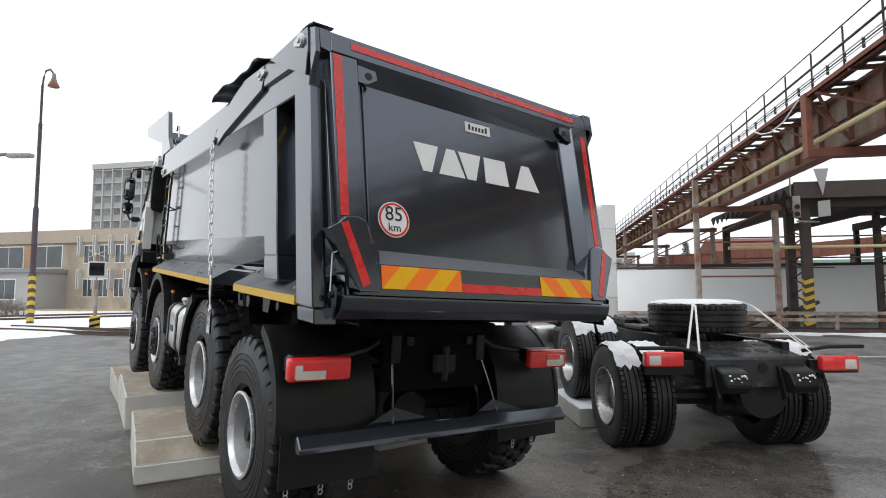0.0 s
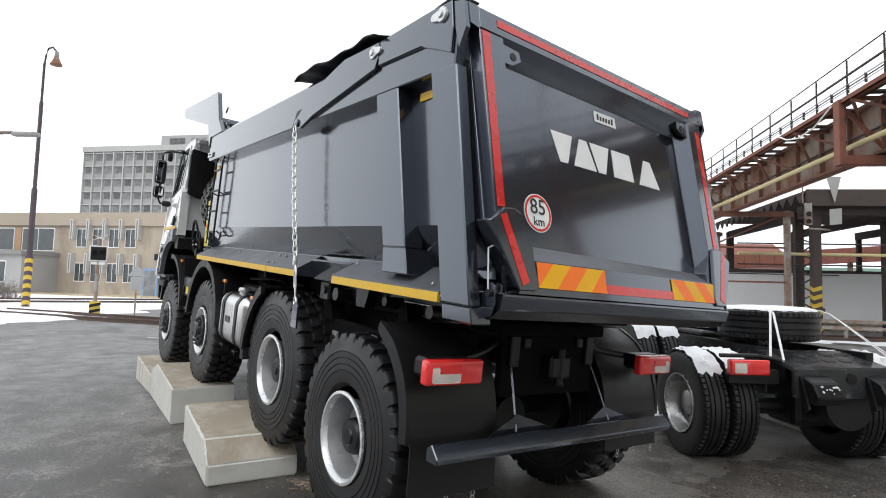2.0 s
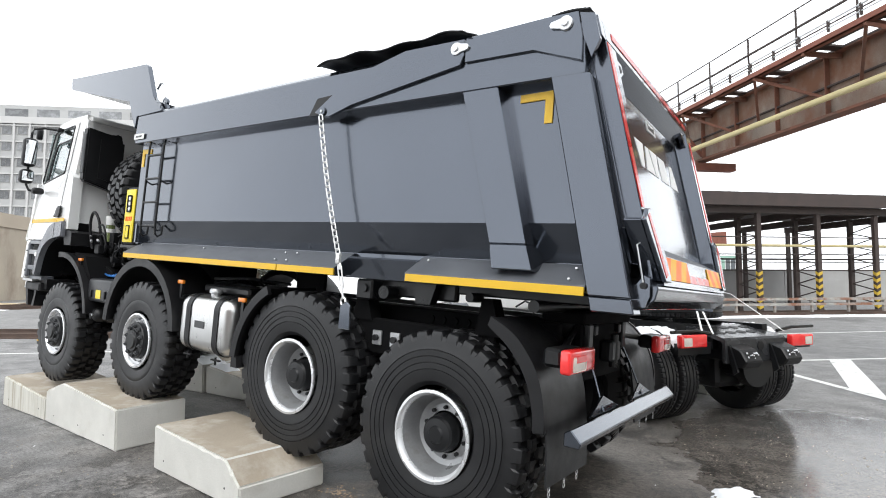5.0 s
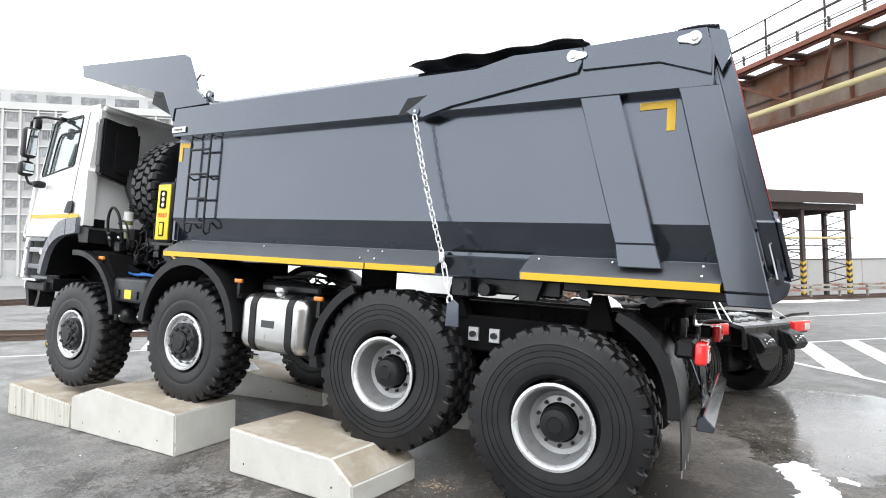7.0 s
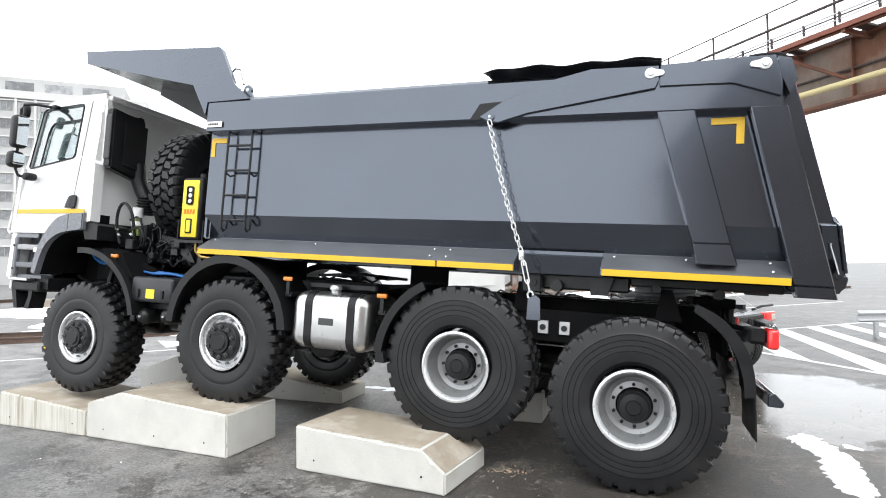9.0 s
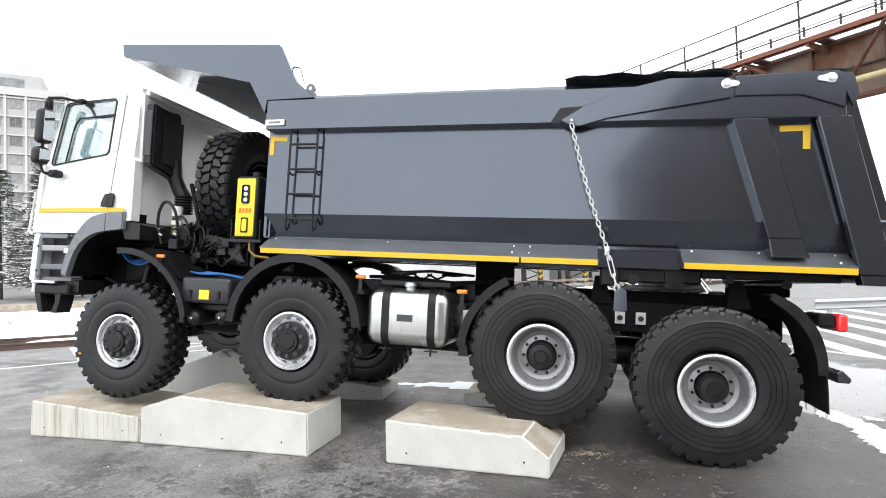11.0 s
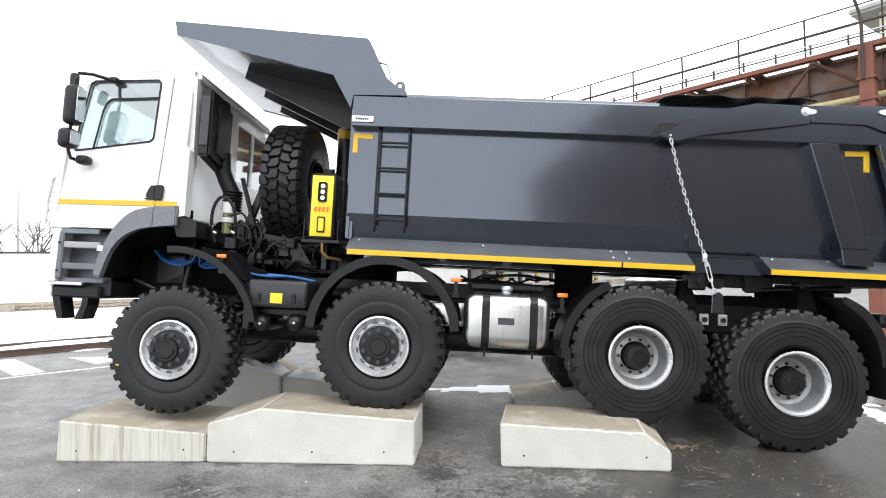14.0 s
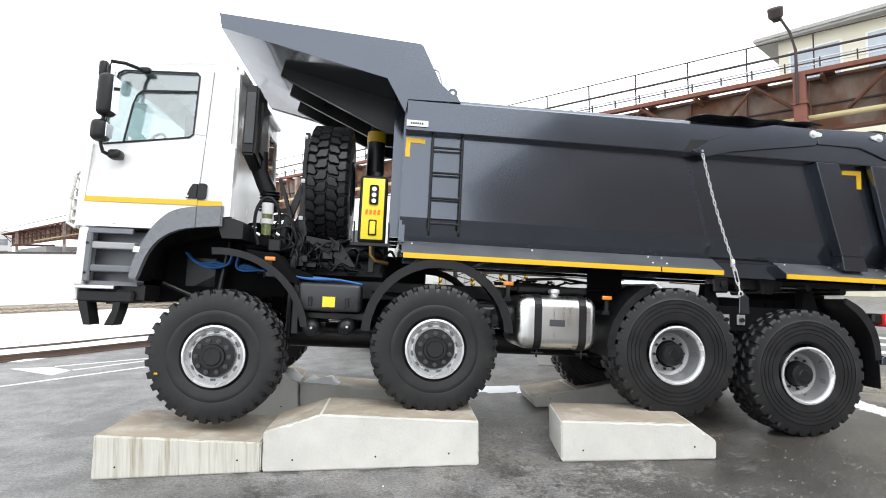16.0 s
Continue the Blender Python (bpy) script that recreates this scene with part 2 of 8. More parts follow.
PIPE = surface("cream_pipe_paint", (0.58, 0.49, 0.26), 0.5, vary=0.1, scale=2, stain=(0.32, 0.22, 0.10), stain_at=(0.6, 0.8))
WALLP = surface("grey_panel_concrete", (0.38, 0.375, 0.365), 0.9, vary=0.10, scale=0.7, bump=0.15, stain=(0.36, 0.35, 0.33), stain_at=(0.5, 0.85), stain_scale=0.5, pieces=0.05)
BEIGE = surface("beige_render", (0.40, 0.345, 0.275), 0.9, vary=0.14, scale=0.6, stain=(0.25, 0.20, 0.155), stain_at=(0.48, 0.72), stain_scale=0.5, stretch=(1, 1, 0.5))
PALE = surface("pale_grey_render", (0.36, 0.355, 0.35), 0.9, vary=0.08, scale=0.4, stain=(0.36, 0.35, 0.33), stain_at=(0.5, 0.85), stain_scale=0.3)
SNOW = surface("wet_snow", (0.86, 0.87, 0.89), 0.7, vary=0.06, scale=3, bump=0.5, bump_scale=25)
PANE = surface("dark_window_glass", (0.055, 0.065, 0.07), 0.08, vary=0.3, scale=0.8, spec=0.8)
BARK = surface("bark", (0.075, 0.055, 0.04), 0.9, vary=0.3, bump=0.5, bump_scale=20)
NEEDLES = surface("conifer_needles", (0.085, 0.10, 0.075), 0.8, vary=0.35, scale=3)
TWIGS = surface("bare_twigs", (0.13, 0.105, 0.085), 0.9, vary=0.25)
REARGLASS = glassy("rear_cab_glass", (0.34, 0.37, 0.37), 0.03, 0.22)
CABGLASS = glassy("cab_glass", (0.80, 0.87, 0.87), 0.02, 0.16)
MIRROR = surface("mirror_glass", (0.8, 0.82, 0.84), 0.03, metal=1.0, vary=0.02, rough_vary=0.01)
STONE = surface("rubble_stone", (0.30, 0.26, 0.21), 0.9, vary=0.3, scale=4, bump=0.6, bump_scale=14)
ROADPAINT = surface("white_road_paint", (0.66, 0.66, 0.64), 0.7, vary=0.12, scale=5, stain=(0.30, 0.29, 0.28), stain_at=(0.55, 0.72), stain_scale=5)


# ---- the dump truck, in its own axes: x to the rear, y from its near side to its far side ----
ROLL, PITCH = -2.31, 3.6
TRUCK = Matrix.Translation((0, -0.036, 0.0)) @ pose(0, 0, 0, ROLL) @ pose(0, 0, 0, 0, PITCH)
truck = thing("dump_truck", TRUCK, "white-cab eight-wheel tipper truck with anthracite dump body on blocks", "truck")
WIDE = 2.42


def gx(z, d=0.0):
    return 1.115 - 0.257 * (z - 2.18) + d


def mirrored(poly):
    return [(WIDE - y, z) for y, z in poly][::-1]


# tipper body: floor, both walls, front wall
b = B()
run(b, [(0.22, 1.80), (2.20, 1.80), (2.20, 1.86), (0.22, 1.86)], -4.34, 1.15)
# the body lies on its frame with its rear end a little lower
SIT = Matrix.Translation((-4.34, 0, 1.642)) @ pose(0, 0, 0, 0, 0.25) @ Matrix.Translation((4.34, 0, -1.65))
body = part("dump_body", b, BED, truck, "anthracite painted steel tipper body", m=SIT)
for side in (0, 1):
    f = (lambda p: p) if side == 0 else mirrored
    b = B()
    run(b, f([(0.115, 2.93), (0.105, 2.07), (0.21, 1.84), (0.27, 1.84), (0.165, 2.07), (0.175, 2.93)]), -4.355, 1.12)
    for v in b.verts:
        if v.co.x > 0:
            v.co.x = gx(v.co.z, -0.05)
    part("side_wall", b, BED, body)
    b = B()
    run(b, f([(0.012, 2.925), (0.012, 3.235), (0.047, 3.275), (0.16, 3.275), (0.19, 3.235), (0.19, 2.925)]), -4.345, 0.885)
    bmesh.ops.bevel(b, geom=list(b.edges), offset=0.007, segments=1, affect="EDGES")
    part("top_rail", b, BED, body)
    b = B()
    for x0, x1 in ((-4.32, -1.0), (-0.31, 0.97)):
        run(b, f([(0.205, 1.835), (0.0, 1.712), (0.0, 1.70), (0.20, 1.80)]), x0, x1)
    # the sky's sheen on this upward slope is put into the paler paint
    part("side_skirt", b, DUSTSHEEN, body, "anthracite sloping ledge with the sky's sheen in its paler paint")
    for x0, x1 in ((-4.305, -1.68), (-1.665, -1.0), (-0.3, 0.965)):
        b = B()
        run(b, f([(-0.006, 1.655), (-0.006, 1.705), (0.012, 1.705), (0.012, 1.655)]), x0, x1)
        part("yellow_edge_strip", b, YELLOW, body, "yellow painted edge strip")
    if side == 0:
        b = B()
        run(b, [(0.13, 1.795), (0.15, 1.808), (0.195, 1.652), (0.175, 1.648)], -0.998, -0.302)
        for x in (-1.002, -0.312):
            slab(b, [(0.004, 1.66), (0.004, 1.712), (0.20, 1.832), (0.20, 1.66)], x, x + 0.010, axis="x")
        part("recess_plate", b, BED, body)
    # slanted wall rib with its foot
    b = B()
    y0, y1 = (0.005, 0.14) if side == 0 else (WIDE - 0.14, WIDE - 0.005)
    slab(b, [(0.05, 2.925), (0.315, 2.925), (0.585, 1.93), (0.335, 1.93)], y0, y1)
    slab(b, [(0.335, 1.93), (0.585, 1.93), (0.635, 1.775), (0.36, 1.775)], y0, y1 + (0.09 if side == 0 else 0))
    bmesh.ops.bevel(b, geom=list(b.edges), offset=0.007, segments=1, affect="EDGES")
    part("wall_rib", b, BED, body)
    b = B()
    ya, yb = (0.0, 0.075) if side == 0 else (WIDE - 0.075, WIDE)
    slab(b, [(0.68, 2.93), (0.915, 2.93), (1.222, 1.66), (0.985, 1.66)], ya, yb)
    slab(b, [(0.985, 1.657), (1.222, 1.657), (1.243, 1.575), (1.005, 1.575)], ya + 0.006, yb + 0.06 - 0.12 * side)
    bmesh.ops.bevel(b, geom=list(b.edges), offset=0.007, segments=1, affect="EDGES")
    part("rear_post", b, BED, body)
b = B()
slab(b, [(-4.36, 1.82), (-4.30, 1.82), (-4.30, 3.45), (-4.36, 3.45)], 0.14, 2.28)
slab(b, [(-4.36, 2.07), (-4.33, 2.07), (-4.33, 1.83), (-4.36, 1.83)], 0.12, 2.30)
front_wall = part("front_wall", b, BED, body)
for y in (0.5, 0.95, 1.45, 1.9):
    b = B()
    slab(b, [(-4.46, 1.9), (-4.36, 1.9), (-4.36, 3.40), (-4.46, 3.40)], y, y + 0.07)
    part("wall_stiffener", b, BED, front_wall)
# cab guard: side cheeks, sloping plate and gussets
for y in (0.0, WIDE - 0.05):
    b = B()
    slab(b, [(-6.21, 3.935), (-6.18, 3.79), (-4.555, 3.43), (-4.36, 3.10), (-4.34, 3.235), (-3.81, 3.245), (-4.02, 3.42), (-4.21, 3.79), (-4.24, 3.815), (-4.60, 3.835)], y, y + 0.05)
    part("guard_cheek", b, BED, body)
b = B()
slab(b, [(-6.19, 3.80), (-4.50, 3.43), (-4.33, 3.43), (-4.33, 3.47), (-4.49, 3.475), (-6.19, 3.84)], 0.05, WIDE - 0.05)
slab(b, [(-6.21, 3.935), (-6.18, 3.80), (-6.15, 3.80), (-6.18, 3.935)], 0.05, WIDE - 0.05)
part("cab_guard", b, BED, body)
for y in (0.62, 1.20, 1.78):
    b = B()
    slab(b, [(-5.70, 3.69), (-4.40, 3.42), (-4.40, 3.06), (-4.55, 3.07), (-5.72, 3.60)], y, y + 0.06)
    part("guard_gusset", b, CHASSIS, body)

# tailgate, leaning forwards at its top
def gate_quad(bm, pts, d0, d1):
    """A plate on the tailgate: corners as (y, z), from depth d0 to d1."""
    lo = [bm.verts.new((gx(z, d0), y, z)) for y, z in pts]
    hi = [bm.verts.new((gx(z, d1), y, z)) for y, z in pts]
    bm.faces.new(lo), bm.faces.new(hi[::-1])
    n = len(pts)
    for k in range(n):
        bm.faces.new((lo[k], lo[(k + 1) % n], hi[(k + 1) % n], hi[k]))


b = B()
gate_quad(b, [(0.20, 1.86), (2.22, 1.86), (2.22, 3.24), (0.20, 3.24)], -0.04, 0.0)
gate = part("tailgate", b, BED, truck, "anthracite tailgate with red reflective tape", m=SIT)
FRAME_D = 0.10
for far in (0, 1):
    f = mirrored if far else (lambda p: p)
    b = B()
    gate_quad(b, f([(0.205, 1.77), (0.35, 1.80), (0.352, 1.98), (0.268, 2.12), (0.266, 3.135), (0.09, 3.135), (0.112, 2.10), (0.055, 2.09)]), 0.0, FRAME_D)
    bmesh.ops.bevel(b, geom=list(b.edges), offset=0.005, segments=1, affect="EDGES")
    part("gate_stile", b, BED, gate)
    # side plate that runs forwards beside the post
    b = B()
    gate_quad(b, f([(0.092, 2.05), (0.13, 2.05), (0.13, 3.125), (0.092, 3.125)]), -0.10, 0.0)
    part("stile_side", b, BED, gate)
    # inner return from the stile to the panel
    b = B()
    ins = [(0.268, 2.12, 0.095), (0.266, 3.125, 0.095), (0.335, 3.01, 0.002), (0.335, 1.98, 0.002)]
    vs = [b.verts.new((gx(z, d), WIDE - y if far else y, z)) for y, z, d in ins] + [b.verts.new((gx(z, d - 0.015), WIDE - y if far else y, z)) for y, z, d in ins]
    b.faces.new(vs[:4]), b.faces.new(vs[4:][::-1])
    for k in range(4):
        b.faces.new((vs[k], vs[(k + 1) % 4], vs[4 + (k + 1) % 4], vs[4 + k]))
    part("stile_return", b, BED, gate)
    # hinge ear of the head rail: a box that widens to the post, hollow below
    b = B()
    ya, yb = (0.002, 0.030) if not far else (WIDE - 0.030, WIDE - 0.002)
    slab(b, [(0.838, 3.290), (0.929, 3.267), (0.969, 3.113), (0.924, 3.01), (0.872, 3.138)], ya, yb)
    gate_quad(b, f([(0.028, 3.267), (0.095, 3.264), (0.095, 3.13), (0.032, 3.145)]), -0.06, FRAME_D)
    ear = part("hinge_ear", b, BED, gate)
b = B()
gate_quad(b, [(0.0952, 3.14), (WIDE - 0.0952, 3.112), (WIDE - 0.0952, 3.236), (0.0952, 3.264)], -0.06, FRAME_D)
bmesh.ops.bevel(b, geom=list(b.edges), offset=0.005, segments=1, affect="EDGES")
part("head_rail", b, BED, gate)
b = B()
top = [(0.268, 3.139, 0.097), (WIDE - 0.268, 3.115, 0.097), (WIDE - 0.335, 2.985, 0.002), (0.335, 3.015, 0.002)]
vs = [b.verts.new((gx(z, d), y, z)) for y, z, d in top] + [b.verts.new((gx(z, d) - 0.02, y, z)) for y, z, d in top]
b.faces.new(vs[:4]), b.faces.new(vs[4:][::-1])
for k in range(4):
    b.faces.new((vs[k], vs[(k + 1) % 4], vs[4 + (k + 1) % 4], vs[4 + k]))
part("head_return", b, BED, gate)
b = B()
gate_quad(b, [(0.205, 1.745), (WIDE - 0.205, 1.745), (WIDE - 0.34, 1.915), (0.34, 1.915)], 0.04, 0.112)
part("foot_rail", b, BED, gate)
b = B()
lo = [(0.352, gx(2.0, 0.001), 1.995), (WIDE - 0.352, gx(1.975, 0.001), 1.975), (WIDE - 0.34, gx(1.915, 0.112), 1.916), (0.34, gx(1.915, 0.112), 1.916)]
vs = [b.verts.new((x, y, z)) for y, x, z in lo] + [b.verts.new((x, y, z - 0.03)) for y, x, z in lo]
b.faces.new(vs[:4]), b.faces.new(vs[4:][::-1])
for k in range(4):
    b.faces.new((vs[k], vs[(k + 1) % 4], vs[4 + (k + 1) % 4], vs[4 + k]))
part("gate_ledge", b, DUSTSHEEN, gate, "dusty sloping ledge")
b = B()
slab(b, [(1.10, 1.735), (1.325, 1.742), (1.33, 1.72), (1.315, 1.66), (1.25, 1.605), (1.10, 1.60)], 0.12, WIDE - 0.12)
bmesh.ops.bevel(b, geom=list(b.edges), offset=0.006, segments=1, affect="EDGES")
part("gate_sill", b, BED, gate)


def tape(pts, mat, d=0.104, name="reflective_tape", label="red reflective tape"):
    b = B()
    gate_quad(b, pts, d - 0.004, d)
    return part(name, b, mat, gate, label)


tape([(0.121, 2.165), (0.171, 2.17), (0.162, 3.128), (0.106, 3.128)], RED)
tape([(0.226, 3.186), (2.18, 3.155), (2.18, 3.197), (0.226, 3.231)], RED)
tape([(2.225, 2.17), (2.275, 2.165), (2.292, 3.06), (2.245, 3.06)], RED)
tape([(0.897, 1.781), (1.573, 1.781), (1.573, 1.832), (0.897, 1.832)], RED, 0.116)


def hazard(y0, y1, lean):
    """A board of orange and ochre slanted stripes."""
    n = 4
    w = (y1 - y0) / n
    for k in range(-1, n + 1):
        def cl(v):
            return min(max(v, y0), y1)
        a, c, s = y0 + k * w, y0 + (k + 1) * w, lean * w
        lo0, lo1, hi0, hi1 = cl(a), cl(c), cl(a + s), cl(c + s)
        if max(lo1, hi1) - min(lo0, hi0) < 0.002 or (lo1 - lo0 < 1e-4 and hi1 - hi0 < 1e-4):
            continue
        pts = [(lo0, 1.782), (lo1, 1.782), (hi1, 1.910), (hi0, 1.910)]
        if lo1 - lo0 < 1e-4:
            pts = pts[1:]
        elif hi1 - hi0 < 1e-4:
            pts = pts[:3]
        tape(pts, ORANGE if k % 2 else OCHRE, 0.119, "hazard_stripe", "orange and ochre hazard board stripe")


hazard(0.346, 0.896, 0.9)
hazard(1.574, 2.097, -0.9)

# ---- wheels ----
def tread_tyre(r, w, side, lugs, per, height, rows):
    """A tyre round y in one skin: sidewall profile (radius, y) up to the shoulder, then tread rows (y, radius) raised by height(u, y)."""
    b = B()
    prof = [(q, y, False) for q, y in side] + [(q, y, True) for y, q in rows] + [(q, w - y, True) for y, q in rows[::-1][1:]] + [(q, w - y, False) for q, y in side[::-1]]
    n = lugs * per
    ang = [(math.cos(2 * math.pi * k / n), math.sin(2 * math.pi * k / n)) for k in range(n)]
    rings = []
    for q, y, tread in prof:
        ring = []
        for k, (c, sn) in enumerate(ang):
            rr = q + (height(k / per, y) if tread else 0.0)
            ring.append(b.verts.new((rr * c, y, rr * sn)))
        rings.append(ring)
    for p, q in zip(rings, rings[1:]):
        for k in range(n):
            b.faces.new((p[k], p[(k + 1) % n], q[(k + 1) % n], q[k]))
    return mesh_of(b, "tyre")


def tyre_mesh(r, w, rim_r, lugs, rings=True, fill=0.56, deep=0.03):
    """An off-road tyre: staggered shoulder lugs and two rows of middle blocks."""
    side = [(rim_r, 0.045), (rim_r + 0.03, 0.012), (rim_r + 0.10, 0.0)]
    for k in range(4 if rings else 1):
        q = rim_r + (0.105 + 0.042 * k if rings else 0.13)
        side += [(q, 0.0), (q + 0.002, 0.007), (q + 0.006, 0.007), (q + 0.008, 0.0)] if rings else [(q, 0.0), (q + 0.01, 0.003), (q + 0.02, 0.0)]
    side += [(r - 0.10, 0.008)]
    rb = r - deep
    rows = [(0.010, rb - 0.042), (0.015, rb - 0.028), (0.022, rb - 0.010), (0.034, rb - 0.003)] + [(w * f, rb) for f in (0.12, 0.20, 0.265, 0.285, 0.31, 0.33, 0.40, 0.465, 0.485, 0.5)]

    def height(u, y):
        low = y <= w / 2
        e = min(y, w - y) / w
        v = (u + (0.0 if low else 0.5) + 0.25 * e) % 1.0
        if e < 0.275:
            return deep if v < fill else 0.0
        if 0.30 < e < 0.475:
            return deep - 0.002 if 0.22 < (v - 0.5 * e) % 1.0 < 0.22 + fill else 0.0
        return 0.0
    return tread_tyre(r, w, side, lugs, 12, height, rows)


def rim_mesh(rr, depth, w):
    """A disc rim whose dish lies depth inside its edge."""
    b = B()
    lathe(b, [(rr + 0.012, 0.012), (rr + 0.014, -0.004), (rr - 0.004, -0.008), (rr - 0.018, 0.006), (rr - 0.026, 0.03), (rr - 0.05, depth * 0.55 + 0.03), (rr - 0.065, depth), (rr - 0.10, depth + 0.012), (0.14, depth + 0.004), (0.14, depth + 0.03), (rr - 0.08, depth + 0.04), (rr - 0.02, w * 0.8), (rr + 0.012, w - 0.02)], 56, caps=False)
    # deep rims: faces behind the lip take the paint that holds the barrel's shade
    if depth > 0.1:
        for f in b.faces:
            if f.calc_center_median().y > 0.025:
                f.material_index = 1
    return mesh_of(b, "wheel")


def wheel_of(name, x, z, y, r, w, front, far, turn=0):
    """A wheel with tyre, hub and nuts under the truck; its outer side at y."""
    rr = 0.275 if front else 0.285
    sag = 0.0 if front else 0.035
    m = pose(x, y, z - sag, 0, turn, 180 if far else 0)
    key = "front" if front else "rear"
    if key not in WHEELS:
        tm = tyre_mesh(r, w, rr + 0.012, 33 if front else 31, fill=0.58 if front else 0.62, rings=not front, deep=0.036 if front else 0.028)
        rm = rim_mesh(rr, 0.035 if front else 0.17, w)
        b = B()
        if front:
            lathe(b, [(0.0, -0.06), (0.075, -0.06), (0.085, -0.045), (0.11, -0.045), (0.115, -0.022), (0.185, -0.018), (0.192, -0.008), (0.192, 0.05)], 40)
        else:
            lathe(b, [(0.0, -0.075), (0.05, -0.075), (0.06, -0.062), (0.104, -0.057), (0.118, -0.038), (0.122, 0.02), (0.128, 0.03), (0.128, 0.06)], 40)
            for v in b.verts:
                v.co.y += 0.12
        hm = mesh_of(b, "hub")
        b = B()
        cyl(b, (0, 0, 0), (0, -0.022, 0), 0.023 if front else 0.014, 6)
        nm = mesh_of(b, "wheel_nut")
        b = B()
        cyl(b, (0, -0.02, 0), (0, -0.036, 0), 0.010, 8)
        um = mesh_of(b, "wheel_stud")
        um.materials.append(DARKGREY)
        b = B()
        box(b, -0.009, 0.009, -0.004, 0.012, -0.026 if front else -0.016, 0.026 if front else 0.016, 0.006)
        sm = mesh_of(b, "vent_slot")
        for me, mat, sm_ in ((tm, RUBBER, True), (rm, RIM, True), (hm, CHASSIS, True), (nm, DARKGREY if front else BLACK, False), (sm, GREYPL, False)):
            me.materials.append(mat)
            if sm_:
                for p in me.polygons:
                    p.use_smooth = True
                me.set_sharp_from_angle(angle=radians(28))
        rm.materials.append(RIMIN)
        WHEELS[key] = (tm, rm, hm, nm, sm, um)
    tm, rm, hm, nm, sm, um = WHEELS[key]
    rim = new(name, rm)
    rim.parent, rim.matrix_basis = truck, m
    tagged(rim, "silver disc wheel with black off-road tyre")
    for nme, me in (("tyre", tm), ("hub", hm)):
        o = new(nme, me)
        o.parent = rim
        if nme == "tyre":
            o.matrix_basis = pose(0, 0, 0, 0, -turn) @ Matrix.Translation((0, 0, 0.8 * sag)) @ pose(0, 0, 0, 0, turn)
    if far:
        return rim
    d = 0.035 if front else 0.17
    for nme, me, n, rad, yy in (("wheel_nut", nm, 10, 0.150 if front else 0.162, -0.018 if front else d + 0.008), ("wheel_stud", um, 10 if front else 0, 0.150, -0.018 if front else d + 0.006), ("vent_slot", sm, 12 if front else 0, rr - 0.052, d)):
        for k in range(n):
            o = new(nme, me)
            o.parent = rim
            o.matrix_basis = pose(0, 0, 0, 0, -360 * k / n) @ pose(rad, yy, 0)
    return rim


WHEELS = {}
AXLES = [(-6.02, 0.635, 0.63, 0.40, True), (-3.95, 0.775, 0.63, 0.40, True), (-1.47, 0.83, 0.66, 0.45, False), (-0.03, 0.668, 0.66, 0.45, False)]
for i, (x, z, r, w, front) in enumerate(AXLES):
    wheel_of("wheel", x, z, 0.05, r, w, front, False, turn=17 * i)
FAR_Z = (0.80, 0.64, 0.72, 0.75)
for i, (x, z, r, w, front) in enumerate(AXLES):
    wheel_of("wheel", x, FAR_Z[i], WIDE - 0.03, r, w, front, True, turn=31 * i)


# ---- cab; it sits a little less nose-up than the body ----
def sheared(bm):
    """Sets the cab level on its mounts and narrows its upper part towards the front."""
    for v in bm.verts:
        v.co.z += 0.006 * (v.co.x + 6.05) + 0.006
        nose = min(max((-6.27 - v.co.x) / 0.93, 0.0), 1.1) * min(max((v.co.z - 1.70) / 0.20, 0.0), 1.0)
        v.co.y += 0.07 * nose * min(max((WIDE / 2 - v.co.y) / 0.9, -1.0), 1.0)
    return bm


def cab_y(z):
    """The near side's inset: upright to the stripe, leaning in above it."""
    return 0.035 if z < 2.12 else 0.035 + (z - 2.12) * 0.105


def cab_plate(bm, poly, proud=0.0, thick=0.04, far=False):
    """A plate of the cab's side from an outline of (x, z); it follows the side's lean."""
    def yy(z, t):
        y = cab_y(z) - proud + t
        return WIDE - y if far else y
    lo = [bm.verts.new((x, yy(z, 0), z)) for x, z in poly]
    hi = [bm.verts.new((x, yy(z, thick), z)) for x, z in poly]
    bm.faces.new(lo), bm.faces.new(hi[::-1])
    n = len(poly)
    for k in range(n):
        bm.faces.new((lo[k], lo[(k + 1) % n], hi[(k + 1) % n], hi[k]))


def cab_part(name, b, mat, parent=None, label="", smooth=False):
    return part(name, sheared(b), mat, parent or cab, label, smooth)


WIN = [(-7.255, 2.63), (-7.225, 2.605), (-6.42, 2.705), (-6.385, 2.74), (-6.39, 3.34), (-6.42, 3.375), (-7.13, 3.37), (-7.18, 3.34)]
